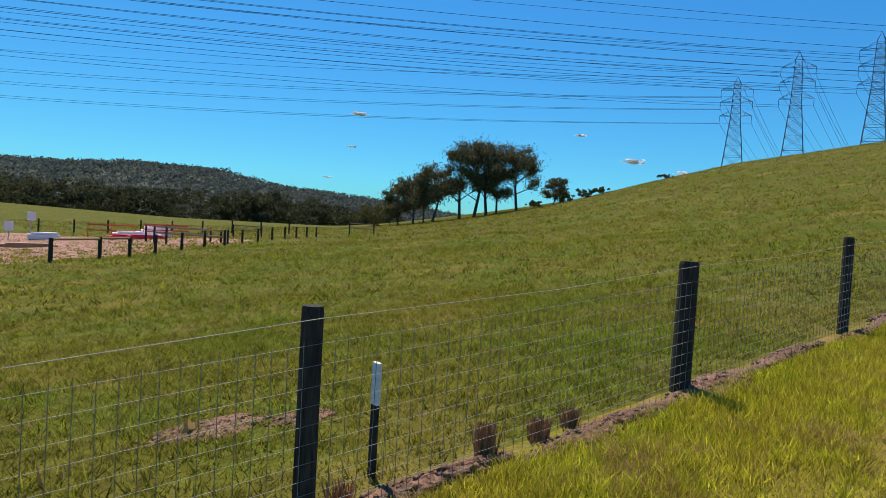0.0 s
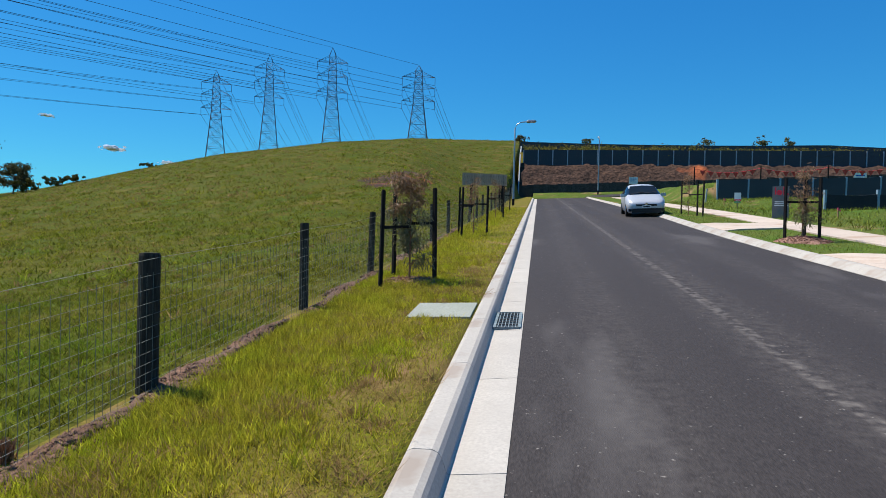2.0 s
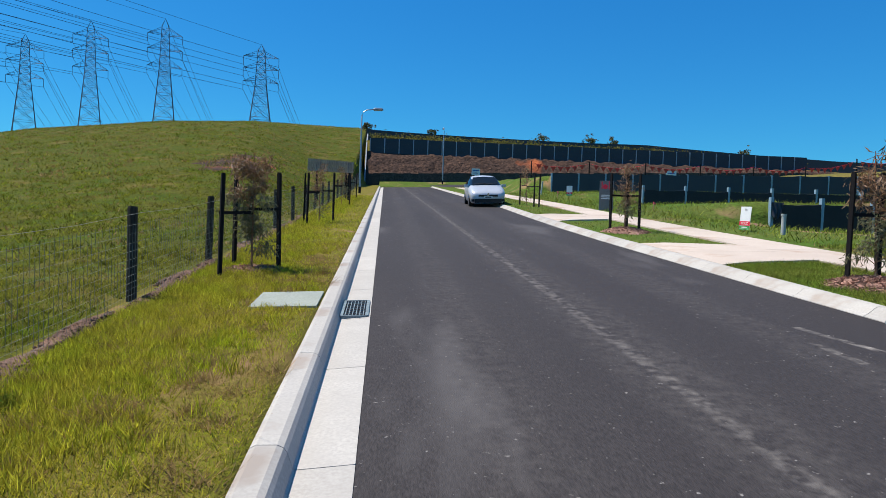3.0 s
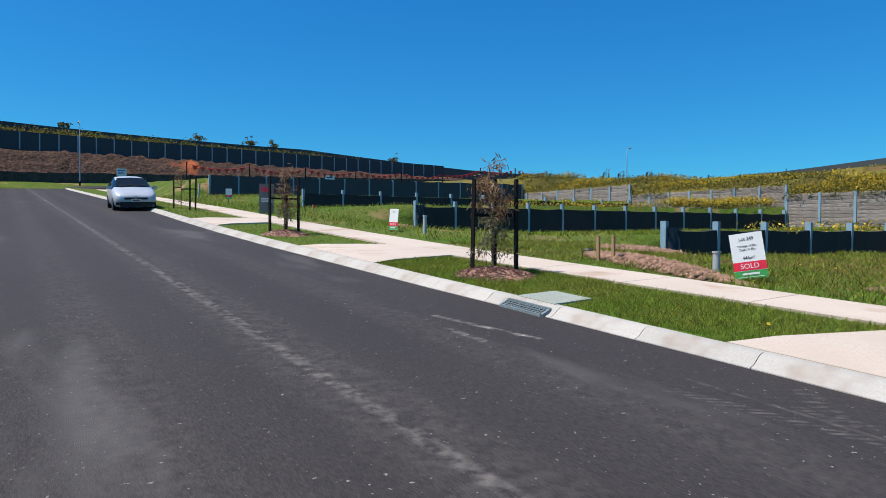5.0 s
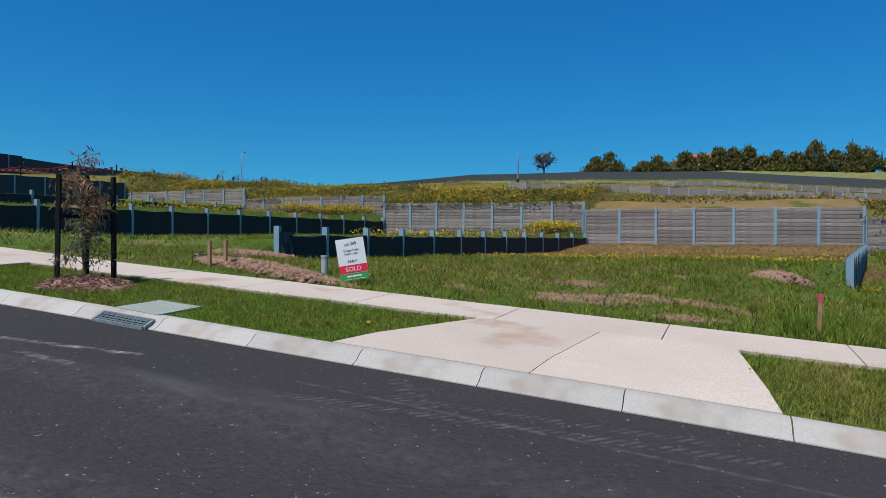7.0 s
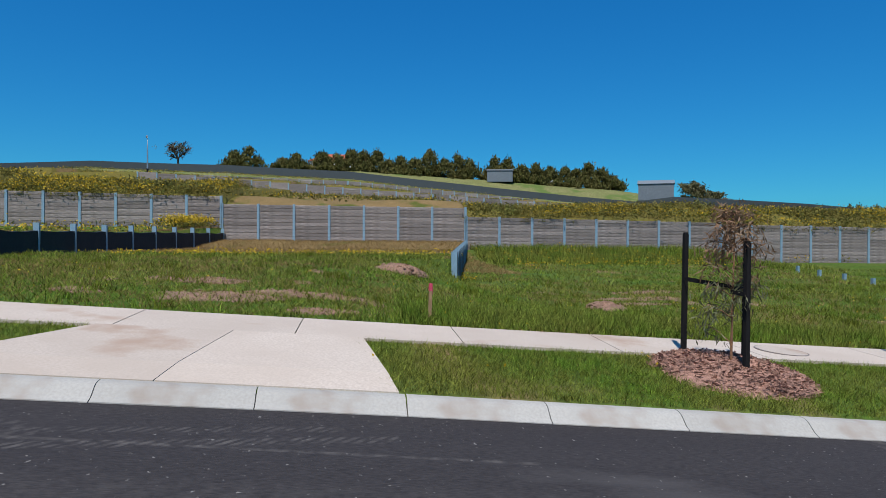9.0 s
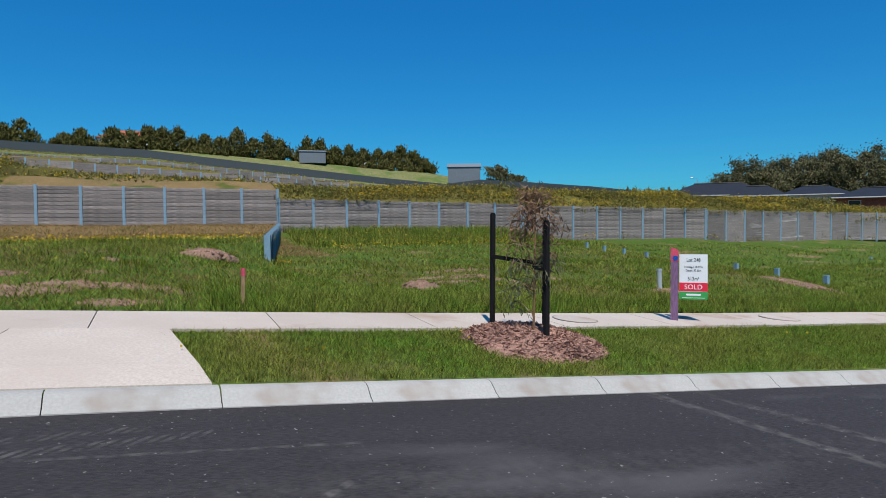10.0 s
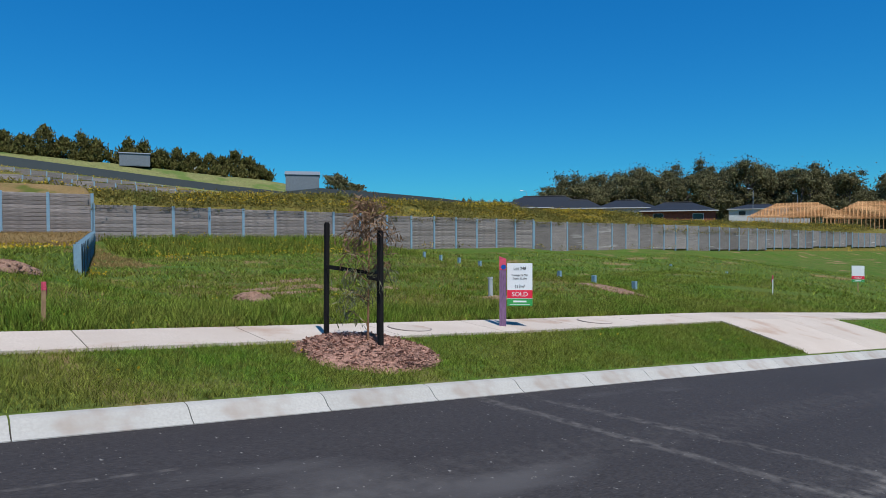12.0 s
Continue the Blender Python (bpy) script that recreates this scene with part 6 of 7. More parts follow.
tangle("flowers", s, land(s[:, 0], s[:, 1]) + 0.08, 160, (0.1, 0.1, 0.02), 0.04, 0.035, PETAL, "a few small yellow flowers in the grass", "flowers")
xs = rng.uniform(-2, 62, 500)
s = np.column_stack([xs, rng.uniform(92.6, 95.4, 500)])
tangle("hedge_plants", s, land(s[:, 0], s[:, 1]) + 0.35, 9000, (0.3, 0.3, 0.3), 0.35, 0.13, WEED, "strip of low green planting on top of a wall")

# ---- trees ----
GUM = material("gum_crown", (0.125, 0.135, 0.062), vary=(0.175, 0.15, 0.075), scale=0.25, fine=1.5, rough=0.9, island=0.45, spec=0.04, trans=0.2)
CYPRESS = material("cypress_crown", (0.105, 0.115, 0.032), vary=(0.15, 0.125, 0.042), scale=0.3, fine=2, rough=0.9, island=0.45, spec=0.04, trans=0.15)
GUMBARK = material("gum_bark", (0.16, 0.13, 0.11), vary=(0.08, 0.065, 0.055), scale=1.5, fine=10, rough=0.9, bump=0.02, bump_scale=8)


def gum_tree(x, yy, height, spread, leaves, label="tall gum tree with dark trunk and loose open crown", lean=0.0, z=None, leaf=0.5, low=0.35, mat=None):
    z = lz(x, yy) if z is None else z
    t = thing("gum_tree", (x, yy, z), label, "tree", group="gum trees")
    b = Build()
    top = Vector((lean * height, 0, height * 0.72))
    r0 = 0.022 * height
    mid = Vector((rng.normal(0, 0.03) * height, rng.normal(0, 0.03) * height, height * 0.33))
    b.tube([(0, 0, -0.5), (0, 0, 0.3), mid, top], [r0 * 1.3, r0, r0 * 0.75, r0 * 0.3], n=8)
    tips = []
    for i in range(15):
        u = rng.uniform(low, 1.0)
        p = mid.lerp(top, max(0, (u - 0.4) / 0.6)) if u > 0.4 else mid * (u / 0.4)
        a = i * 2.4 + rng.uniform(-0.5, 0.5)
        ln = spread * rng.uniform(0.55, 1.0) * (1.1 - 0.5 * u)
        q = p + Vector((math.cos(a) * ln * 0.6, math.sin(a) * ln * 0.6, height * rng.uniform(0.06, 0.16)))
        e = q + Vector((math.cos(a) * ln * 0.45, math.sin(a) * ln * 0.45, height * rng.uniform(0.02, 0.12)))
        b.tube([p, q, e], [r0 * 0.4, r0 * 0.25, r0 * 0.08], n=5, cap=False)
        tips += [e, q.lerp(e, 0.5), e + Vector((rng.normal(0, 0.1), rng.normal(0, 0.1), 0.05)) * spread]
    tips += [top + Vector((rng.normal(0, 0.3) * spread, rng.normal(0, 0.3) * spread, rng.uniform(0.05, 0.24) * height)) for i in range(7)]
    part("trunk", b, GUMBARK, t, smooth=True)
    v, f = clump_leaves([tuple(p) for p in tips], spread * rng.uniform(0.13, 0.28, len(tips)), int(leaves * 1.9), leaf, leaf * 0.5)
    v2, f2 = leaf_cloud([tuple(p) for p in tips], (spread * 0.19, spread * 0.19, height * 0.05), int(leaves * 1.2), leaf * 1.1, leaf * 0.4)
    v, f = np.concatenate([v, v2]), np.concatenate([f, f2 + len(v)])
    part("crown", arrays_mesh("crown", v, f, [mat or GUM]), mat or GUM, t)
    return t


for az, r, h, sp, n in ((49.5, 112, 12.2, 4.0, 2600), (48.2, 113, 13.0, 4.6, 3000), (47.2, 115, 12.6, 4.4, 2600), (44.6, 117, 12.0, 4.6, 3000), (46.3, 116, 9.0, 3.2, 1500), (51.8, 110, 10.0, 4.2, 2400), (53.5, 112, 9.0, 3.8, 2200), (54.8, 118, 7.6, 3.4, 1800), (52.6, 118, 7.0, 3.6, 1800), (41.4, 122, 5.0, 2.6, 1100)):
    gum_tree(*spot(az, r), h, sp, n, leaf=0.40, low=0.22)


def bush(az, r, w, h, n, mat=None, label="rounded dark green shrub", up=None, leaf=0.4, name="shrub"):
    x, yy = spot(az, r)
    z = lz(x, yy) if up is None else EYE + r * math.tan(radians(up))
    t = thing(name, (x, yy, z), label, "shrub", group="shrubs")
    c = rng.normal(0, 1, (26, 3)) * (w * 0.22, w * 0.22, h * 0.16) + (0, 0, h * 0.45)
    v, f = clump_leaves(c, min(w, h) * rng.uniform(0.1, 0.22, 26), n * 2, leaf, leaf * 0.5)
    part("foliage", arrays_mesh("foliage", v, f, [mat or CYPRESS]), mat or CYPRESS, t)
    part("stem", Build().tube([(0, 0, -0.5), (0, 0, h * 0.5)], [0.12, 0.05], n=6), BARK, t)


for az, r, w, h in ((40.6, 120, 4, 2.6), (38.6, 122, 3.6, 2.0), (37.6, 124, 3, 1.8), (43.0, 120, 3, 1.5), (55.5, 118, 7, 5), (57, 120, 6, 4.5)):
    bush(az, r, w, h, 500)
bush(32.4, 131, 3.4, 1.0, 300)

# cypress hedge along the ridge
def cypress(x, yy, z, h, w):
    t = thing("cypress_tree", (x, yy, z), "dense dark green cypress in a ragged windbreak row", "tree", group="cypress windbreak")
    cs = []
    for i in range(64):
        u = rng.uniform(0, 1) ** 1.3
        a = rng.uniform(0, 6.28)
        rr = w * 0.5 * (1.0 - u) ** 0.75 * rng.uniform(0.55, 1.1)
        cs.append((rr * math.cos(a), rr * math.sin(a), h * (0.05 + 0.93 * u)))
    v, f = clump_leaves(cs, w * rng.uniform(0.06, 0.13, len(cs)), 1900, 0.7, 0.3, flat=0.9)
    v2, f2 = leaf_cloud(cs, (w * 0.06, w * 0.06, h * 0.07), 900, 0.95, 0.3, droop=-0.9)
    v, f = np.concatenate([v, v2]), np.concatenate([f, f2 + len(v)])
    part("crown", arrays_mesh("crown", v, f, [CYPRESS]), CYPRESS, t)
    part("trunk", Build().tube([(0, 0, -1), (0, 0, h * 0.8)], [0.25, 0.05], n=6), BARK, t)


az = 79.5
while az < 112.5:
    r = 172.0
    base = float(np.interp(az, [79, 84, 90, 100, 106, 112.5], [6.2, 6.3, 6.3, 5.7, 5.2, 4.7]))
    peak = float(np.interp(az, [79, 81, 82.5, 84, 87, 89, 93, 96, 99, 100, 103, 107, 111, 112.5], [7.6, 7.9, 7.2, 7.7, 7.4, 8.0, 7.5, 7.9, 7.4, 7.2, 7.0, 6.4, 6.6, 5.7])) + rng.uniform(-0.55, 0.35) - 0.15
    if not (82.0 < az < 82.9 or 84.8 < az < 86.0 or 100.4 < az < 101.2):
        x, yy = spot(-az, r)
        z = EYE + r * math.tan(radians(base)) - 0.8
        cypress(x, yy, z, r * (math.tan(radians(peak)) - math.tan(radians(base))) + 0.9, rng.uniform(6.5, 8.5))
    az += rng.uniform(0.95, 1.35)

# bare tree on the ridge
bx, by = spot(-75.2, 165)
bare = thing("bare_tree", (bx, by, EYE + 165 * math.tan(radians(6.2))), "leafless rounded tree behind the ridge fence", "tree")
bb = Build()


def twig(p, d, ln, r, depth):
    q = p + d * ln
    bb.tube([p, p.lerp(q, 0.5) + Vector((rng.normal(0, 0.04), rng.normal(0, 0.04), 0)) * ln, q], [r, r * 0.8, r * 0.6], n=4, cap=False)
    if depth:
        for i in range(4):
            nd = (d + Vector((rng.normal(0, 0.62), rng.normal(0, 0.62), rng.normal(0.05, 0.4)))).normalized()
            twig(p.lerp(q, rng.uniform(0.55, 1.0)), nd, ln * rng.uniform(0.6, 0.85), r * 0.6, depth - 1)


twig(Vector((0, 0, -1)), Vector((0, 0, 1)), 2.4, 0.3, 5)
part("branches", bb, BARK, bare)
bush(-75.2, 165, 7.0, 4.4, 260, mat=GUM, label="thin haze of leaves on a bare rounded tree", up=6.8, leaf=0.3)

# woods behind the houses on the low side
az = 131.0
while az < 168:
    r = 250 + rng.uniform(-15, 40)
    peak = float(np.interp(az, [131, 134, 137, 140, 144, 146, 150.7, 154, 157, 160, 168], [2.6, 3.2, 4.4, 5.0, 5.9, 5.4, 5.9, 5.5, 5.0, 4.0, 3.5])) + rng.choice([-1.4, -0.9, -0.6, -0.3, 0.3])
    x, yy = spot(-az, r)
    z = EYE - 1.0
    gum_tree(x, yy, max(6.0, r * math.tan(radians(peak)) + 1), rng.uniform(5, 9), 2200, z=z, leaf=0.85, low=0.04, label="tall dark gum tree in a belt of woodland")
    az += rng.uniform(0.35, 0.7)
under = []
for i in range(420):
    az = rng.uniform(129, 168)
    x, yy = spot(-az, rng.uniform(238, 262))
    under.append((x, yy, EYE + rng.uniform(-1, float(np.interp(az, [129, 136, 144, 158, 168], [6, 12, 15, 12, 8])))))
v, f = clump_leaves(under, rng.uniform(1.5, 3.6, len(under)), 26000, 1.0, 0.6)
tagged(new("undergrowth", arrays_mesh("undergrowth", v, f, [GUM])), "dense dark shrubs and saplings under tall gum trees", "woods", kind="stuff")
az = 124.0
while az < 134:
    r = 255
    x, yy = spot(-az, r)
    cypress(x, yy, EYE + r * math.tan(radians(1.6)) - 2, r * math.tan(radians(1.0)) + rng.uniform(1.5, 3.5), 4.0)
    az += 0.55
gum_tree(*spot(-118.2, 210), 9.5, 4.5, 1000, z=EYE + 210 * math.tan(radians(3.2)) - 2, leaf=0.8, low=0.3)
gum_tree(*spot(-119.6, 215), 6.0, 3.5, 700, z=EYE + 215 * math.tan(radians(3.0)) - 1, leaf=0.8, low=0.2)
for az, r, up, h, w in ((-13.5, 112, 7.4, 2.6, 2.4), (-17.5, 112, 7.3, 2.2, 2.2), (-19.5, 113, 7.25, 2.2, 1.8), (-29.5, 118, 6.3, 2.4, 2), (-4.0, 104, 7.9, 1.5, 2.5), (1.7, 100, 7.9, 2.2, 2.0)):
    bush(az, r, w, h, 160, up=up, mat=GUM, leaf=0.35)

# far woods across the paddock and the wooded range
# Distance haze is put into these two colours: lightened, the hill also bluer.
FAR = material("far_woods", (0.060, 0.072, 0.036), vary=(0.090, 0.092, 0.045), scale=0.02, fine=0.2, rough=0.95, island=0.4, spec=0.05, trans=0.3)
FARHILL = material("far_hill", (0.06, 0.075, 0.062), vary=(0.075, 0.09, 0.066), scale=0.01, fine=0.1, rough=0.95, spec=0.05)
cent = []
for i in range(260):
    az = rng.uniform(55, 100)
    r = rng.uniform(295, 345)
    x, yy = spot(az, r)
    h = rng.uniform(9, 15) * (0.75 if az < 62 else 1)
    for k in range(9):
        cent.append((x + rng.normal(0, 2.6), yy + rng.normal(0, 2.6), EYE - 4 + h * rng.uniform(0.1, 1)))
v, f = clump_leaves(cent, rng.uniform(1.2, 2.8, len(cent)), 75000, 1.3, 0.8)
tagged(new("woodland", arrays_mesh("woodland", v, f, [FAR])), "dense dark belt of gum trees at the paddock's edge", "woods", kind="stuff")
rows, cols = 14, 70
hv = []
for i in range(rows):
    u = i / (rows - 1)
    for j in range(cols):
        az = 42 + 75 * j / (cols - 1)
        peak = float(np.interp(az, [42, 50, 55, 60, 65, 70, 76, 80, 85, 95, 117], [0.9, 1.2, 2.0, 2.4, 2.8, 3.75, 3.9, 3.55, 3.35, 3.0, 2.0]))
        r = 420 + 520 * u
        x, yy = spot(az, r)
        hv.append((x, yy, EYE - 6 + (r * math.tan(radians(peak)) + 6) * math.sin(u * math.pi / 2) ** 1.3 - 8 * u))
hv = np.array(hv)
idx = np.arange(rows * cols).reshape(rows, cols)
hf = np.stack([idx[:-1, :-1], idx[:-1, 1:], idx[1:, 1:], idx[1:, :-1]], -1).reshape(-1, 4)
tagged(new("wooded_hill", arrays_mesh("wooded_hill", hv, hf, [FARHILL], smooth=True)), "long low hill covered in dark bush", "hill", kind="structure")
pick = hv[rng.integers(0, len(hv), 9000)] + rng.normal(0, 1, (9000, 3)) * (9, 9, 0) + (0, 0, 3)
v, f = clump_leaves(pick, rng.uniform(3.0, 6.5, len(pick)), 110000, 3.2, 2.0)
# bush colour paled and blued, so the haze is painted on the leaves
HAZY = material("haze_tinted_bush", (0.10, 0.125, 0.115), vary=(0.125, 0.145, 0.12), scale=0.02, fine=0.2, rough=0.95, island=0.35, spec=0.05, trans=0.3)
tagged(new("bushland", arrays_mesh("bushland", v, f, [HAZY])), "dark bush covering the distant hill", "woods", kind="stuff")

# ---- houses and sheds on the far side ----
TILES = material("charcoal_roof_tiles", (0.016, 0.018, 0.024), vary=(0.022, 0.025, 0.031), scale=0.6, fine=4, rough=0.6, bump=0.02, bump_scale=3)
BRICK = material("red_brick_wall", (0.26, 0.085, 0.05), vary=(0.20, 0.07, 0.045), scale=0.8, fine=5, rough=0.9)
RENDERW = material("pale_render", (0.6, 0.6, 0.58), vary=(0.5, 0.5, 0.48), scale=1, fine=5, rough=0.9, amount=0.1)
ROOFSHEET = material("pale_roof_sheet", (0.22, 0.24, 0.255), vary=(0.19, 0.21, 0.225), scale=0.5, fine=3, amount=0.1, rough=0.6)
FRAMING = material("fresh_pine_framing", (0.80, 0.46, 0.22), vary=(0.70, 0.38, 0.17), rough=0.85, spec=0.1, scale=1, fine=8, per_object=0.15)
SHEDM = material("grey_shed_sheet", (0.20, 0.22, 0.24), vary=(0.17, 0.19, 0.21), scale=0.5, fine=3, amount=0.1, rough=0.5, metal=0.2)
DARKGLASS = material("window_glass", (0.03, 0.04, 0.05), rough=0.08, scale=1, spec=0.7)


def polar(az, r, up):
    x, yy = spot(-az, r)
    return Vector((x, yy, EYE + r * math.tan(radians(up))))


def hip_house(az0, az1, r, up_eave, up_ridge, wall, label, wall_h=2.6, depth=10.0, name="house"):
    """A hip-roofed house spanning two directions as seen from the street."""
    a, b = polar(az0, r, up_eave), polar(az1, r, up_eave)
    mid = (a + b) / 2
    ux = (b - a)
    ux.z = 0
    w = ux.length
    turn = math.degrees(math.atan2(ux.y, ux.x))
    rise = r * (math.tan(radians(up_ridge)) - math.tan(radians(up_eave)))
    h = thing(name, (mid.x, mid.y, mid.z - wall_h), label, "house", group="houses", turn=turn)
    o = 0.5
    k = min(w * 0.32, depth * 0.5)
    part("wall", Build().box(-w / 2 + o, w / 2 - o, 0.5, depth - 0.5, -3.0, wall_h), wall, h)
    # the near side is the one towards -y of the house
    sgn = 1
    roof = Build().add([(-w / 2, 0, wall_h), (w / 2, 0, wall_h), (w / 2, depth, wall_h), (-w / 2, depth, wall_h), (-w / 2 + k, depth / 2, wall_h + rise), (w / 2 - k, depth / 2, wall_h + rise)],
                       [(0, 1, 5, 4), (1, 2, 5), (2, 3, 4, 5), (3, 0, 4), (3, 2, 1, 0)])
    rf = part("roof", roof, TILES, h)
    part("ridge_cap", Build().tube([(-w / 2 + k, depth / 2, wall_h + rise + 0.05), (w / 2 - k, depth / 2, wall_h + rise + 0.05)], 0.12, n=6), TILES, rf)
    part("gutter", Build().box(-w / 2, w / 2, -0.1, 0.0, wall_h - 0.12, wall_h + 0.06).box(-w / 2, w / 2, depth, depth + 0.1, wall_h - 0.12, wall_h + 0.06), RENDERW, rf)
    n = max(1, int(w / 5))
    for i in range(n):
        x = -w / 2 + w * (i + 0.5) / n
        for yy in (0.44, depth - 0.56):
            wi = part("window", Build().box(x - 0.9, x + 0.9, yy, yy + 0.12, 0.9, 2.1), RENDERW, h)
            part("pane", Build().box(x - 0.82, x + 0.82, yy - 0.01, yy + 0.13, 0.98, 2.02), DARKGLASS, wi)
    return h


hip_house(131.8, 140.0, 128, 2.25, 3.3, BRICK, "low brick house with a charcoal hipped tile roof")
hip_house(136.5, 141.0, 122, 2.15, 2.95, BRICK, "brick house front with a charcoal hipped roof", depth=7)
hip_house(140.2, 145.3, 145, 2.15, 2.85, RENDERW, "pale rendered house with a grey hipped roof")
hip_house(143.7, 149.9, 125, 1.85, 2.6, BRICK, "red brick house with a dark hipped roof")
hip_house(150.5, 155.0, 190, 1.9, 2.3, RENDERW, "long low house with a grey roof beyond the lots")


def frame_house(az0, az1, r, up_eave, up_ridge, base_up, label, infill):
    """A house still in bare pine framing, with its roof trusses up."""
    a, b = polar(az0, r, up_eave), polar(az1, r, up_eave)
    mid = (a + b) / 2
    ux = b - a
    ux.z = 0
    w = ux.length
    rise = r * (math.tan(radians(up_ridge)) - math.tan(radians(up_eave)))
    drop = r * (math.tan(radians(up_eave)) - math.tan(radians(base_up))) + 1.5
    h = thing("unfinished_house", (mid.x, mid.y, mid.z), label, "house", group="unfinished houses", turn=math.degrees(math.atan2(ux.y, ux.x)))
    depth = 11.0
    n = int(w / 0.6)
    for i in range(n + 1):
        x = -w / 2 + w * i / n
        e = min(1.0, min(x + w / 2, w / 2 - x) / (w * 0.3) + 0.02)
        top = rise * e
        t = Build()
        s = 0.05
        t.tube([(x, 0, 0), (x, depth / 2 * e, top), (x, depth / 2 * e + depth * (1 - e), top), (x, depth, 0), (x, 0, 0)], s, n=4)
        for q in (0.25, 0.5, 0.75):
            yy = depth * q
            zz = min(top, rise * 2 * min(q, 1 - q))
            t.tube([(x, yy, 0), (x, yy + 0.6, zz)], s * 0.8, n=3)
        part("truss", t, FRAMING, h)
        if i % 1 == 0:
            part("stud", Build().box(x - 0.045, x + 0.045, -0.045, 0.045, -drop, 0), FRAMING, h)
    for j in range(15):
        e = (j + 0.3) / 15
        x0, yy, zz = -w / 2 + w * 0.3 * e, depth / 2 * e, rise * e + 0.06
        ring = [(x0, yy, zz), (-x0, yy, zz), (-x0, depth - yy, zz), (x0, depth - yy, zz), (x0, yy, zz)]
        part("batten", Build().tube(ring, 0.05, n=4), FRAMING, h)
    part("top_plate", Build().box(-w / 2, w / 2, -0.06, 0.06, -0.1, 0.0).box(-w / 2, w / 2, depth - 0.06, depth + 0.06, -0.1, 0), FRAMING, h)
    if infill:
        part("wall_wrap", Build().box(-w / 2 + 0.1, w / 2 * 0.25, 0.08, depth - 0.1, -drop, -0.5), RENDERW, h)
    return h


frame_house(152.0, 158.9, 140, 1.3, 2.4, 0.6, "house in bare orange pine framing with roof trusses", True)
frame_house(157.2, 164.5, 128, 1.15, 2.4, 0.5, "house in bare orange pine framing with roof trusses", False)


def gable_shed(az0, az1, r, up0, up_eave, up_ridge, label, depth=6.0, mat=None):
    a, b = polar(az0, r, up0), polar(az1, r, up0)
    mid, ux = (a + b) / 2, b - a
    ux.z = 0
    w = ux.length
    he, hr = r * (math.tan(radians(up_eave)) - math.tan(radians(up0))), r * (math.tan(radians(up_ridge)) - math.tan(radians(up0)))
    s = thing("shed", (mid.x, mid.y, mid.z), label, "shed", group="sheds", turn=math.degrees(math.atan2(ux.y, ux.x)))
    mat = mat or SHEDM
    body = part("wall", Build().box(-w / 2, w / 2, 0, depth, -1.2, he), mat, s)
    for i in range(int(w / 0.8)):
        part("rib", Build().box(-w / 2 + 0.8 * i, -w / 2 + 0.8 * i + 0.08, -0.03, depth + 0.03, -1.2, he), mat, body)
    part("roof", Build().add([(-w / 2 - 0.2, -0.2, he), (w / 2 + 0.2, -0.2, he), (w / 2 + 0.2, depth / 2, hr), (-w / 2 - 0.2, depth / 2, hr), (w / 2 + 0.2, depth + 0.2, he), (-w / 2 - 0.2, depth + 0.2, he)],
                             [(0, 1, 2, 3), (3, 2, 4, 5), (0, 3, 5), (1, 4, 2)]), ROOFSHEET, s)
    part("door", Build().box(-w * 0.15, w * 0.15, -0.05, depth + 0.05, -1.0, he * 0.8), mat, s)


gable_shed(113.7, 116.5, 134, 4.2, 5.05, 5.45, "grey corrugated steel shed on the ridge")
gable_shed(101.0, 103.2, 166, 5.8, 6.35, 6.55, "small blue-grey shed beside the windbreak")
ROOFRED = material("terracotta_roof", (0.50, 0.13, 0.06), vary=(0.42, 0.11, 0.05), scale=0.6, fine=4, rough=0.8)
for a0, a1, up0, up1 in ((85.5, 91.0, 7.0, 7.75), (105.4, 106.8, 5.7, 6.15)):
    a, b = polar(a0, 182, up0), polar(a1, 182, up0)
    rise = 182 * (math.tan(radians(up1)) - math.tan(radians(up0)))
    ux = b - a
    w = Vector((ux.x, ux.y, 0)).length
    m = (a + b) / 2
    hh = thing("house", (m.x, m.y, m.z - 3), "house with a terracotta tiled roof behind the windbreak", "house", group="houses", turn=math.degrees(math.atan2(ux.y, ux.x)))
    part("wall", Build().box(-w / 2 + 0.4, w / 2 - 0.4, 0.4, 8.6, -2, 3), RENDERW, hh)
    part("roof", Build().add([(-w / 2, 0, 3), (w / 2, 0, 3), (w / 2, 9, 3), (-w / 2, 9, 3), (-w * 0.2, 4.5, 3 + rise), (w * 0.2, 4.5, 3 + rise)], [(0, 1, 5, 4), (1, 2, 5), (2, 3, 4, 5), (3, 0, 4), (3, 2, 1, 0)]), ROOFRED, hh)

for az, r, h in ((-119.9, 175, 5), (-134.4, 150, 6.5), (-152.4, 175, 7), (-155.5, 190, 6)):
    x, yy = spot(az, r)
    street_lamp(x, yy, h, 60, z=EYE + r * math.tan(radians(1.2)))

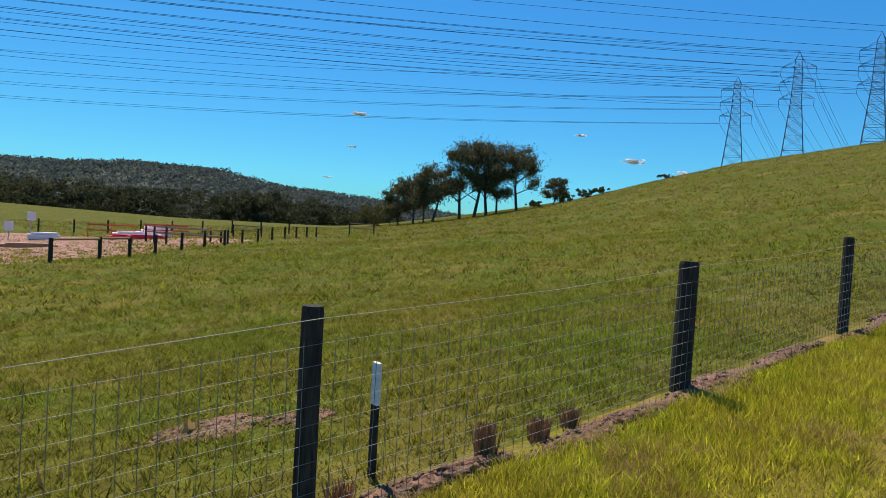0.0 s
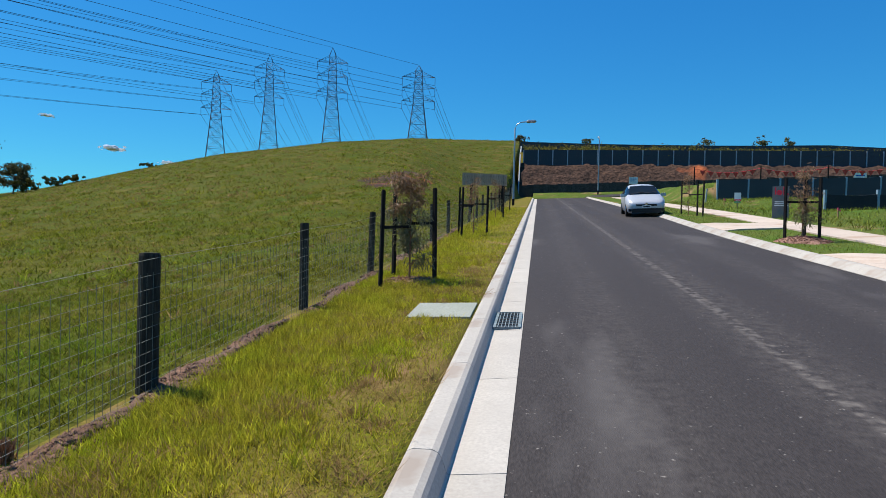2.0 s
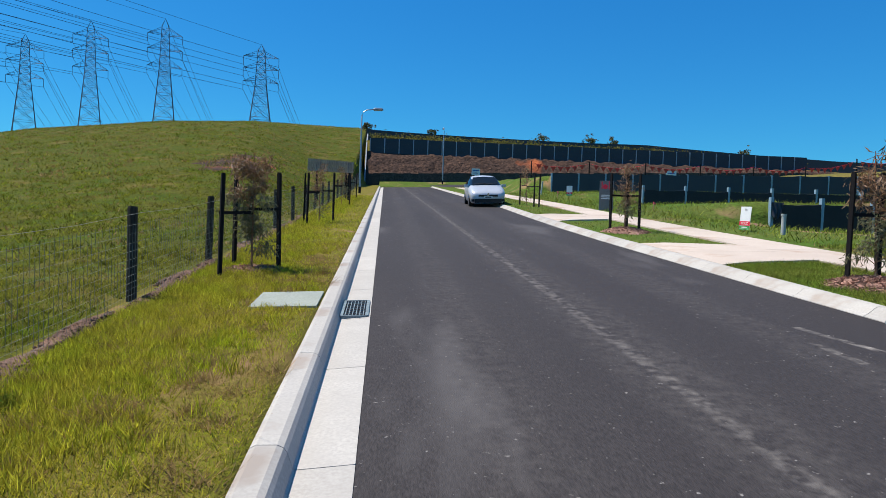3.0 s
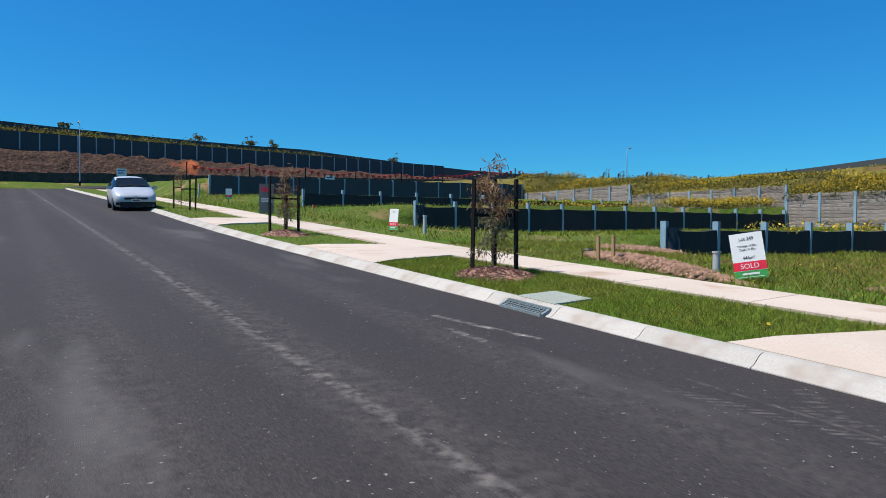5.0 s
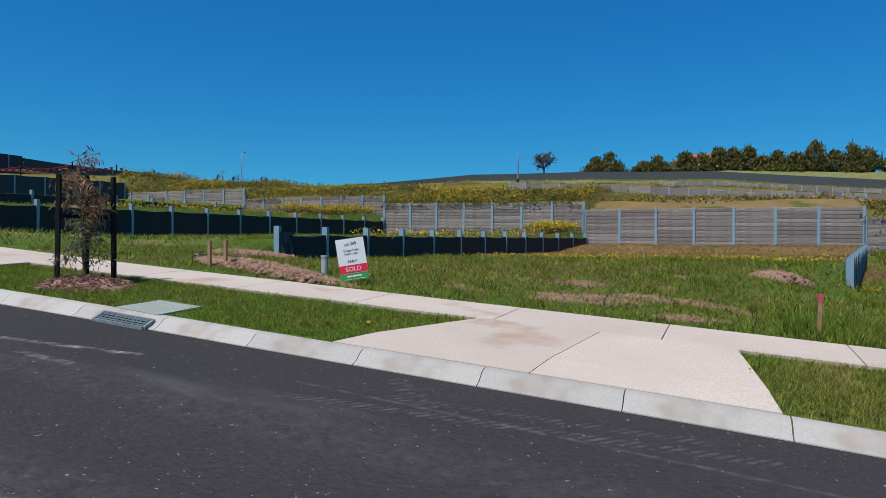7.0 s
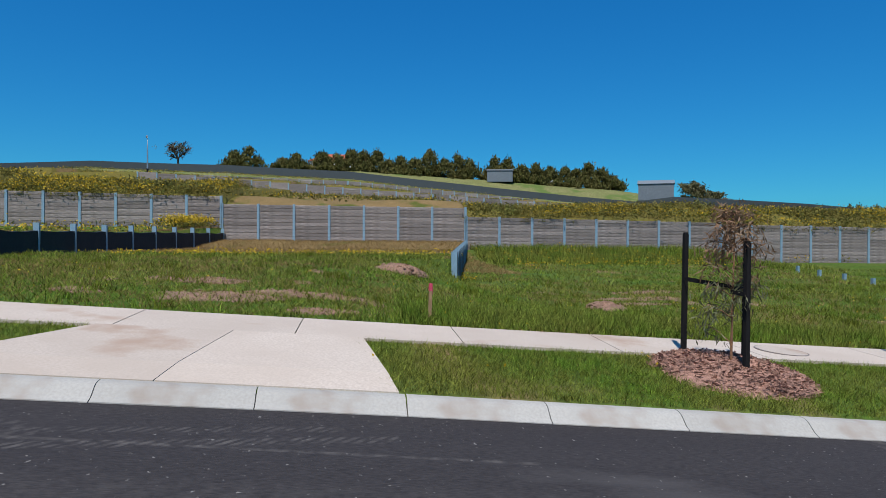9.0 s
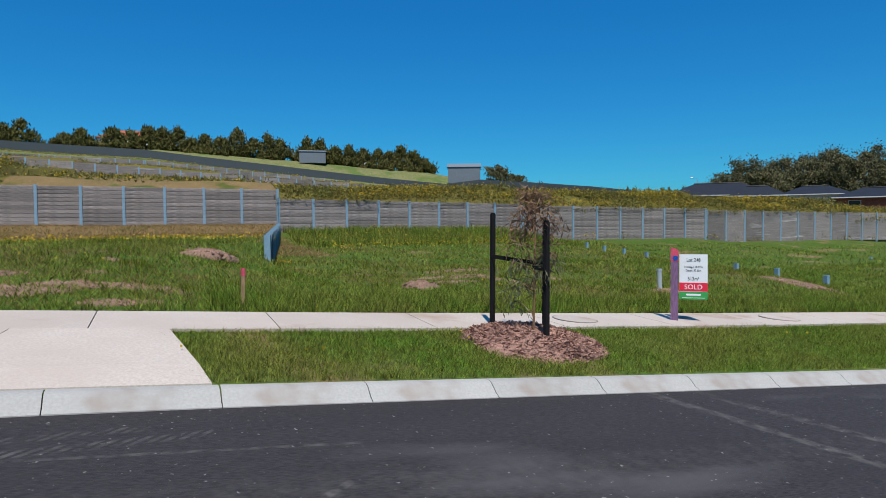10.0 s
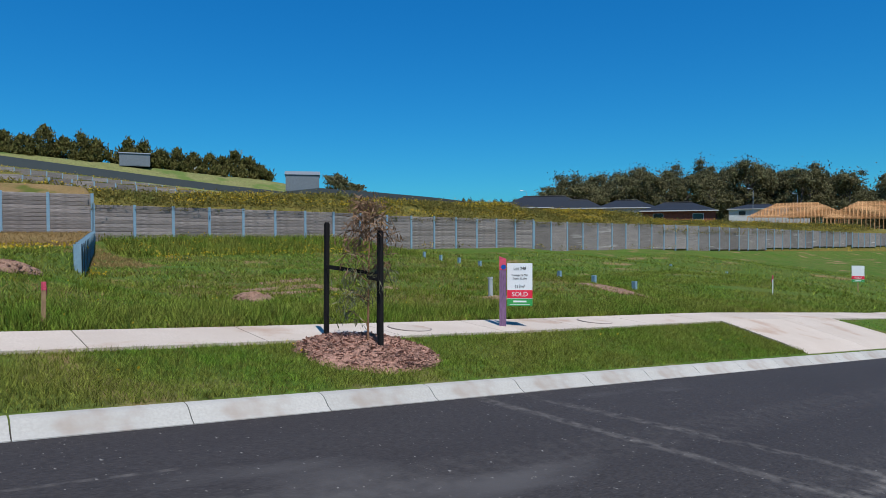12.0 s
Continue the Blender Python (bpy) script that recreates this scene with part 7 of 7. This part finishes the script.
# tree stakes on the upper terrace, black against the sky
for az, r, up in ((-42.6, 105, 4.75), (-43.3, 105, 4.7), (-45.2, 105, 4.7), (-47.8, 105, 4.75), (-49.0, 108, 4.7), (-51.3, 105, 4.75), (-40.8, 105, 4.8)):
    x, yy = spot(az, r)
    z0 = EYE + r * math.tan(radians(up))
    g = thing("tree_stakes", (x, yy, z0), "black stakes round a small tree on the skyline", "tree stakes", group="tree stakes")
    for dx, dy in ((-0.6, 0), (0.6, 0.1), (0.1, 0.7)):
        part("stake", Build().box(dx - 0.05, dx + 0.05, dy - 0.05, dy + 0.05, -1.5, 1.7), BLACK, g)
    part("tie", Build().box(-0.6, 0.6, 0.0, 0.05, 0.75, 0.85), BLACK, g)
    c = rng.normal(0, 1, (10, 3)) * (0.22, 0.22, 0.4) + (0, 0, 1.5)
    v, f = leaf_cloud(c, 0.12, 90, 0.22, 0.08)
    tagged(part("sapling", arrays_mesh("sapling", v, f, [GUM]), GUM, g), "", "", "", "stuff")

# ---- gravel yard across the paddock ----
def rail_post(x, yy, h=0.95, name="fence_post"):
    z = lz(x, yy)
    return solo(name, Build().tube([(0, 0, -0.3), (0, 0, h)], 0.08, n=8), TIMBER, "dark round timber post of the yard fence", "post", group="yard fence posts", place=(x, yy, z))


fence_line = [(-29.0, 4.1), (-31.4, 6.3), (-33.0, 7.9)] + [(-35.0 - 1.75 * i, 9.6 + 1.85 * i) for i in range(11)]
for x, yy in fence_line:
    rail_post(x, yy)
for (xa, ya), (xb, yb) in zip(fence_line[:2], fence_line[1:3]):
    solo("fence_rail", Build().tube([(xa, ya, lz(xa, ya) + 0.9), (xb, yb, lz(xb, yb) + 0.88)], 0.06, n=6), PINE, "weathered timber top rail on yard posts", "fence rail", group="yard fence rails")
for i in range(9):
    az, r = 82.5 - i * 2.3, 75 - i * 0.8
    x, yy = spot(az, r)
    rail_post(x, yy, 1.3)
for az, r, w in ((67.5, 62, 2.6), (58.0, 62, 2.4), (72.2, 48, 4.5), (72.9, 50, 4.5), (71.5, 46, 4.0)):
    x, yy = spot(az, r)
    g = thing("timber_hurdle", (x, yy, lz(x, yy)), "low timber rail hurdle in the gravel yard", "hurdle", group="yard hurdles", turn=az - 20)
    for s in (-1, 1):
        part("post", Build().tube([(s * w / 2, 0, -0.2), (s * w / 2, 0, 1.05)], 0.07, n=6), TIMBER, g)
    for h in (1.0, 0.6):
        part("rail", Build().tube([(-w / 2, 0, h), (w / 2, 0, h - 0.03)], 0.06, n=6), PINE, g)
for az, r, w, h, d, mat, lab in ((75.9, 55, 3.4, 0.5, 1.5, WHITE, "white covered stack lying in the gravel yard"), (74.5, 56, 2.2, 0.85, 1.2, WHITE, "white covered stack lying in the gravel yard"), (77.0, 54, 1.6, 0.35, 1.0, RED, "red plastic barrier lying in the gravel yard"),
                                (75.2, 53.5, 2.6, 0.3, 0.5, RED, "red plastic barrier lying in the gravel yard"), (82.2, 56, 2.0, 0.5, 0.8, WHITE, "white pipe stack lying in the gravel yard"), (83.2, 44, 2.8, 0.25, 0.6, PINE, "low timber stack lying in the gravel yard")):
    x, yy = spot(az, r)
    b = Build().box(-w / 2, w / 2, -d / 2, d / 2, 0, h * 0.7).box(-w * 0.4, w * 0.42, -d * 0.4, d * 0.4, h * 0.7, h)
    solo("covered_crate", b, mat, lab, "stack", group="yard stacks", place=(x, yy, lz(x, yy)), turn=az + 5)
for az, r in ((77.7, 55), (73.8, 55)):
    x, yy = spot(az, r)
    solo("warning_mesh", Build().box(-1.6, 1.6, -0.01, 0.01, 0.55, 0.62).box(-1.6, 1.6, -0.01, 0.01, 0.95, 1.05).box(-1.6, -1.54, -0.03, 0.03, 0, 1.15).box(1.54, 1.6, -0.03, 0.03, 0, 1.15).box(-0.03, 0.03, -0.03, 0.03, 0, 1.15), BUNT, "orange safety tape strung on stakes in the yard", "safety tape", group="yard safety tape", place=(x, yy, lz(x, yy)), turn=az)
for az, r, h in ((83.0, 62, 2.0), (84.4, 58, 1.3)):
    x, yy = spot(az, r)
    s = thing("yard_sign", (x, yy, lz(x, yy)), "small white sign board on a thin post", "sign", group="yard signs", turn=az)
    part("panel", Build().box(-0.3, 0.3, -0.02, 0.02, h - 0.7, h), WHITE, s)
    part("post", Build().box(-0.03, 0.03, 0.02, 0.06, -0.2, h), GREYPOST, s)

# wedge wall where the hill meets the bank
wedge = Build().add([(-2.75, 86.8, 7.2), (-2.75, 97.0, 9.0), (-2.75, 97.0, 15.4), (-2.75, 92.0, 13.3), (-2.75, 88.0, 8.9), (-2.6, 86.8, 7.2), (-2.6, 97.0, 9.0), (-2.6, 97.0, 15.4), (-2.6, 92.0, 13.3), (-2.6, 88.0, 8.9)],
                    [(0, 1, 2, 3, 4), (5, 9, 8, 7, 6), (4, 3, 8, 9), (3, 2, 7, 8), (0, 4, 9, 5), (1, 6, 7, 2)])
solo("wing_wall", wedge, GREYPOST, "pale concrete wing wall stepping up the hillside", "wall", kind="structure")

# small fair-weather clouds
CLOUD = material("cloud", (0.93, 0.95, 1.0), vary=(0.90, 0.94, 1.0), rough=1.0, scale=0.01, fine=0.05, amount=0.05, spec=0.0, trans=0.5)
for az, up, w in ((58.5, 9.1, 26), (39.4, 8.3, 20), (34.9, 6.25, 34), (58.9, 6.3, 14), (60.9, 3.6, 12), (31.0, 5.4, 24)):
    r = 1900.0
    x, yy = spot(az, r)
    c = rng.normal(0, 1, (40, 3)) * (w * 0.42, w * 0.42, w * 0.06)
    b = Build()
    for p in c:
        rad = w * rng.uniform(0.08, 0.2) * math.exp(-abs(p[0]) / w)
        n, m = 8, 5
        v = [(p[0] + rad * 1.8 * math.sin(math.pi * i / m) * math.cos(2 * math.pi * k / n), p[1] + rad * 1.8 * math.sin(math.pi * i / m) * math.sin(2 * math.pi * k / n), p[2] + rad * 0.7 * math.cos(math.pi * i / m)) for i in range(m + 1) for k in range(n)]
        b.add(v, [(i * n + k, i * n + (k + 1) % n, (i + 1) * n + (k + 1) % n, (i + 1) * n + k) for i in range(m) for k in range(n)])
    solo("cloud", b, CLOUD, "small white fair-weather cloud low over the hills", "cloud", group="clouds", kind="stuff", place=(x, yy, EYE + r * math.tan(radians(up))), smooth=True)
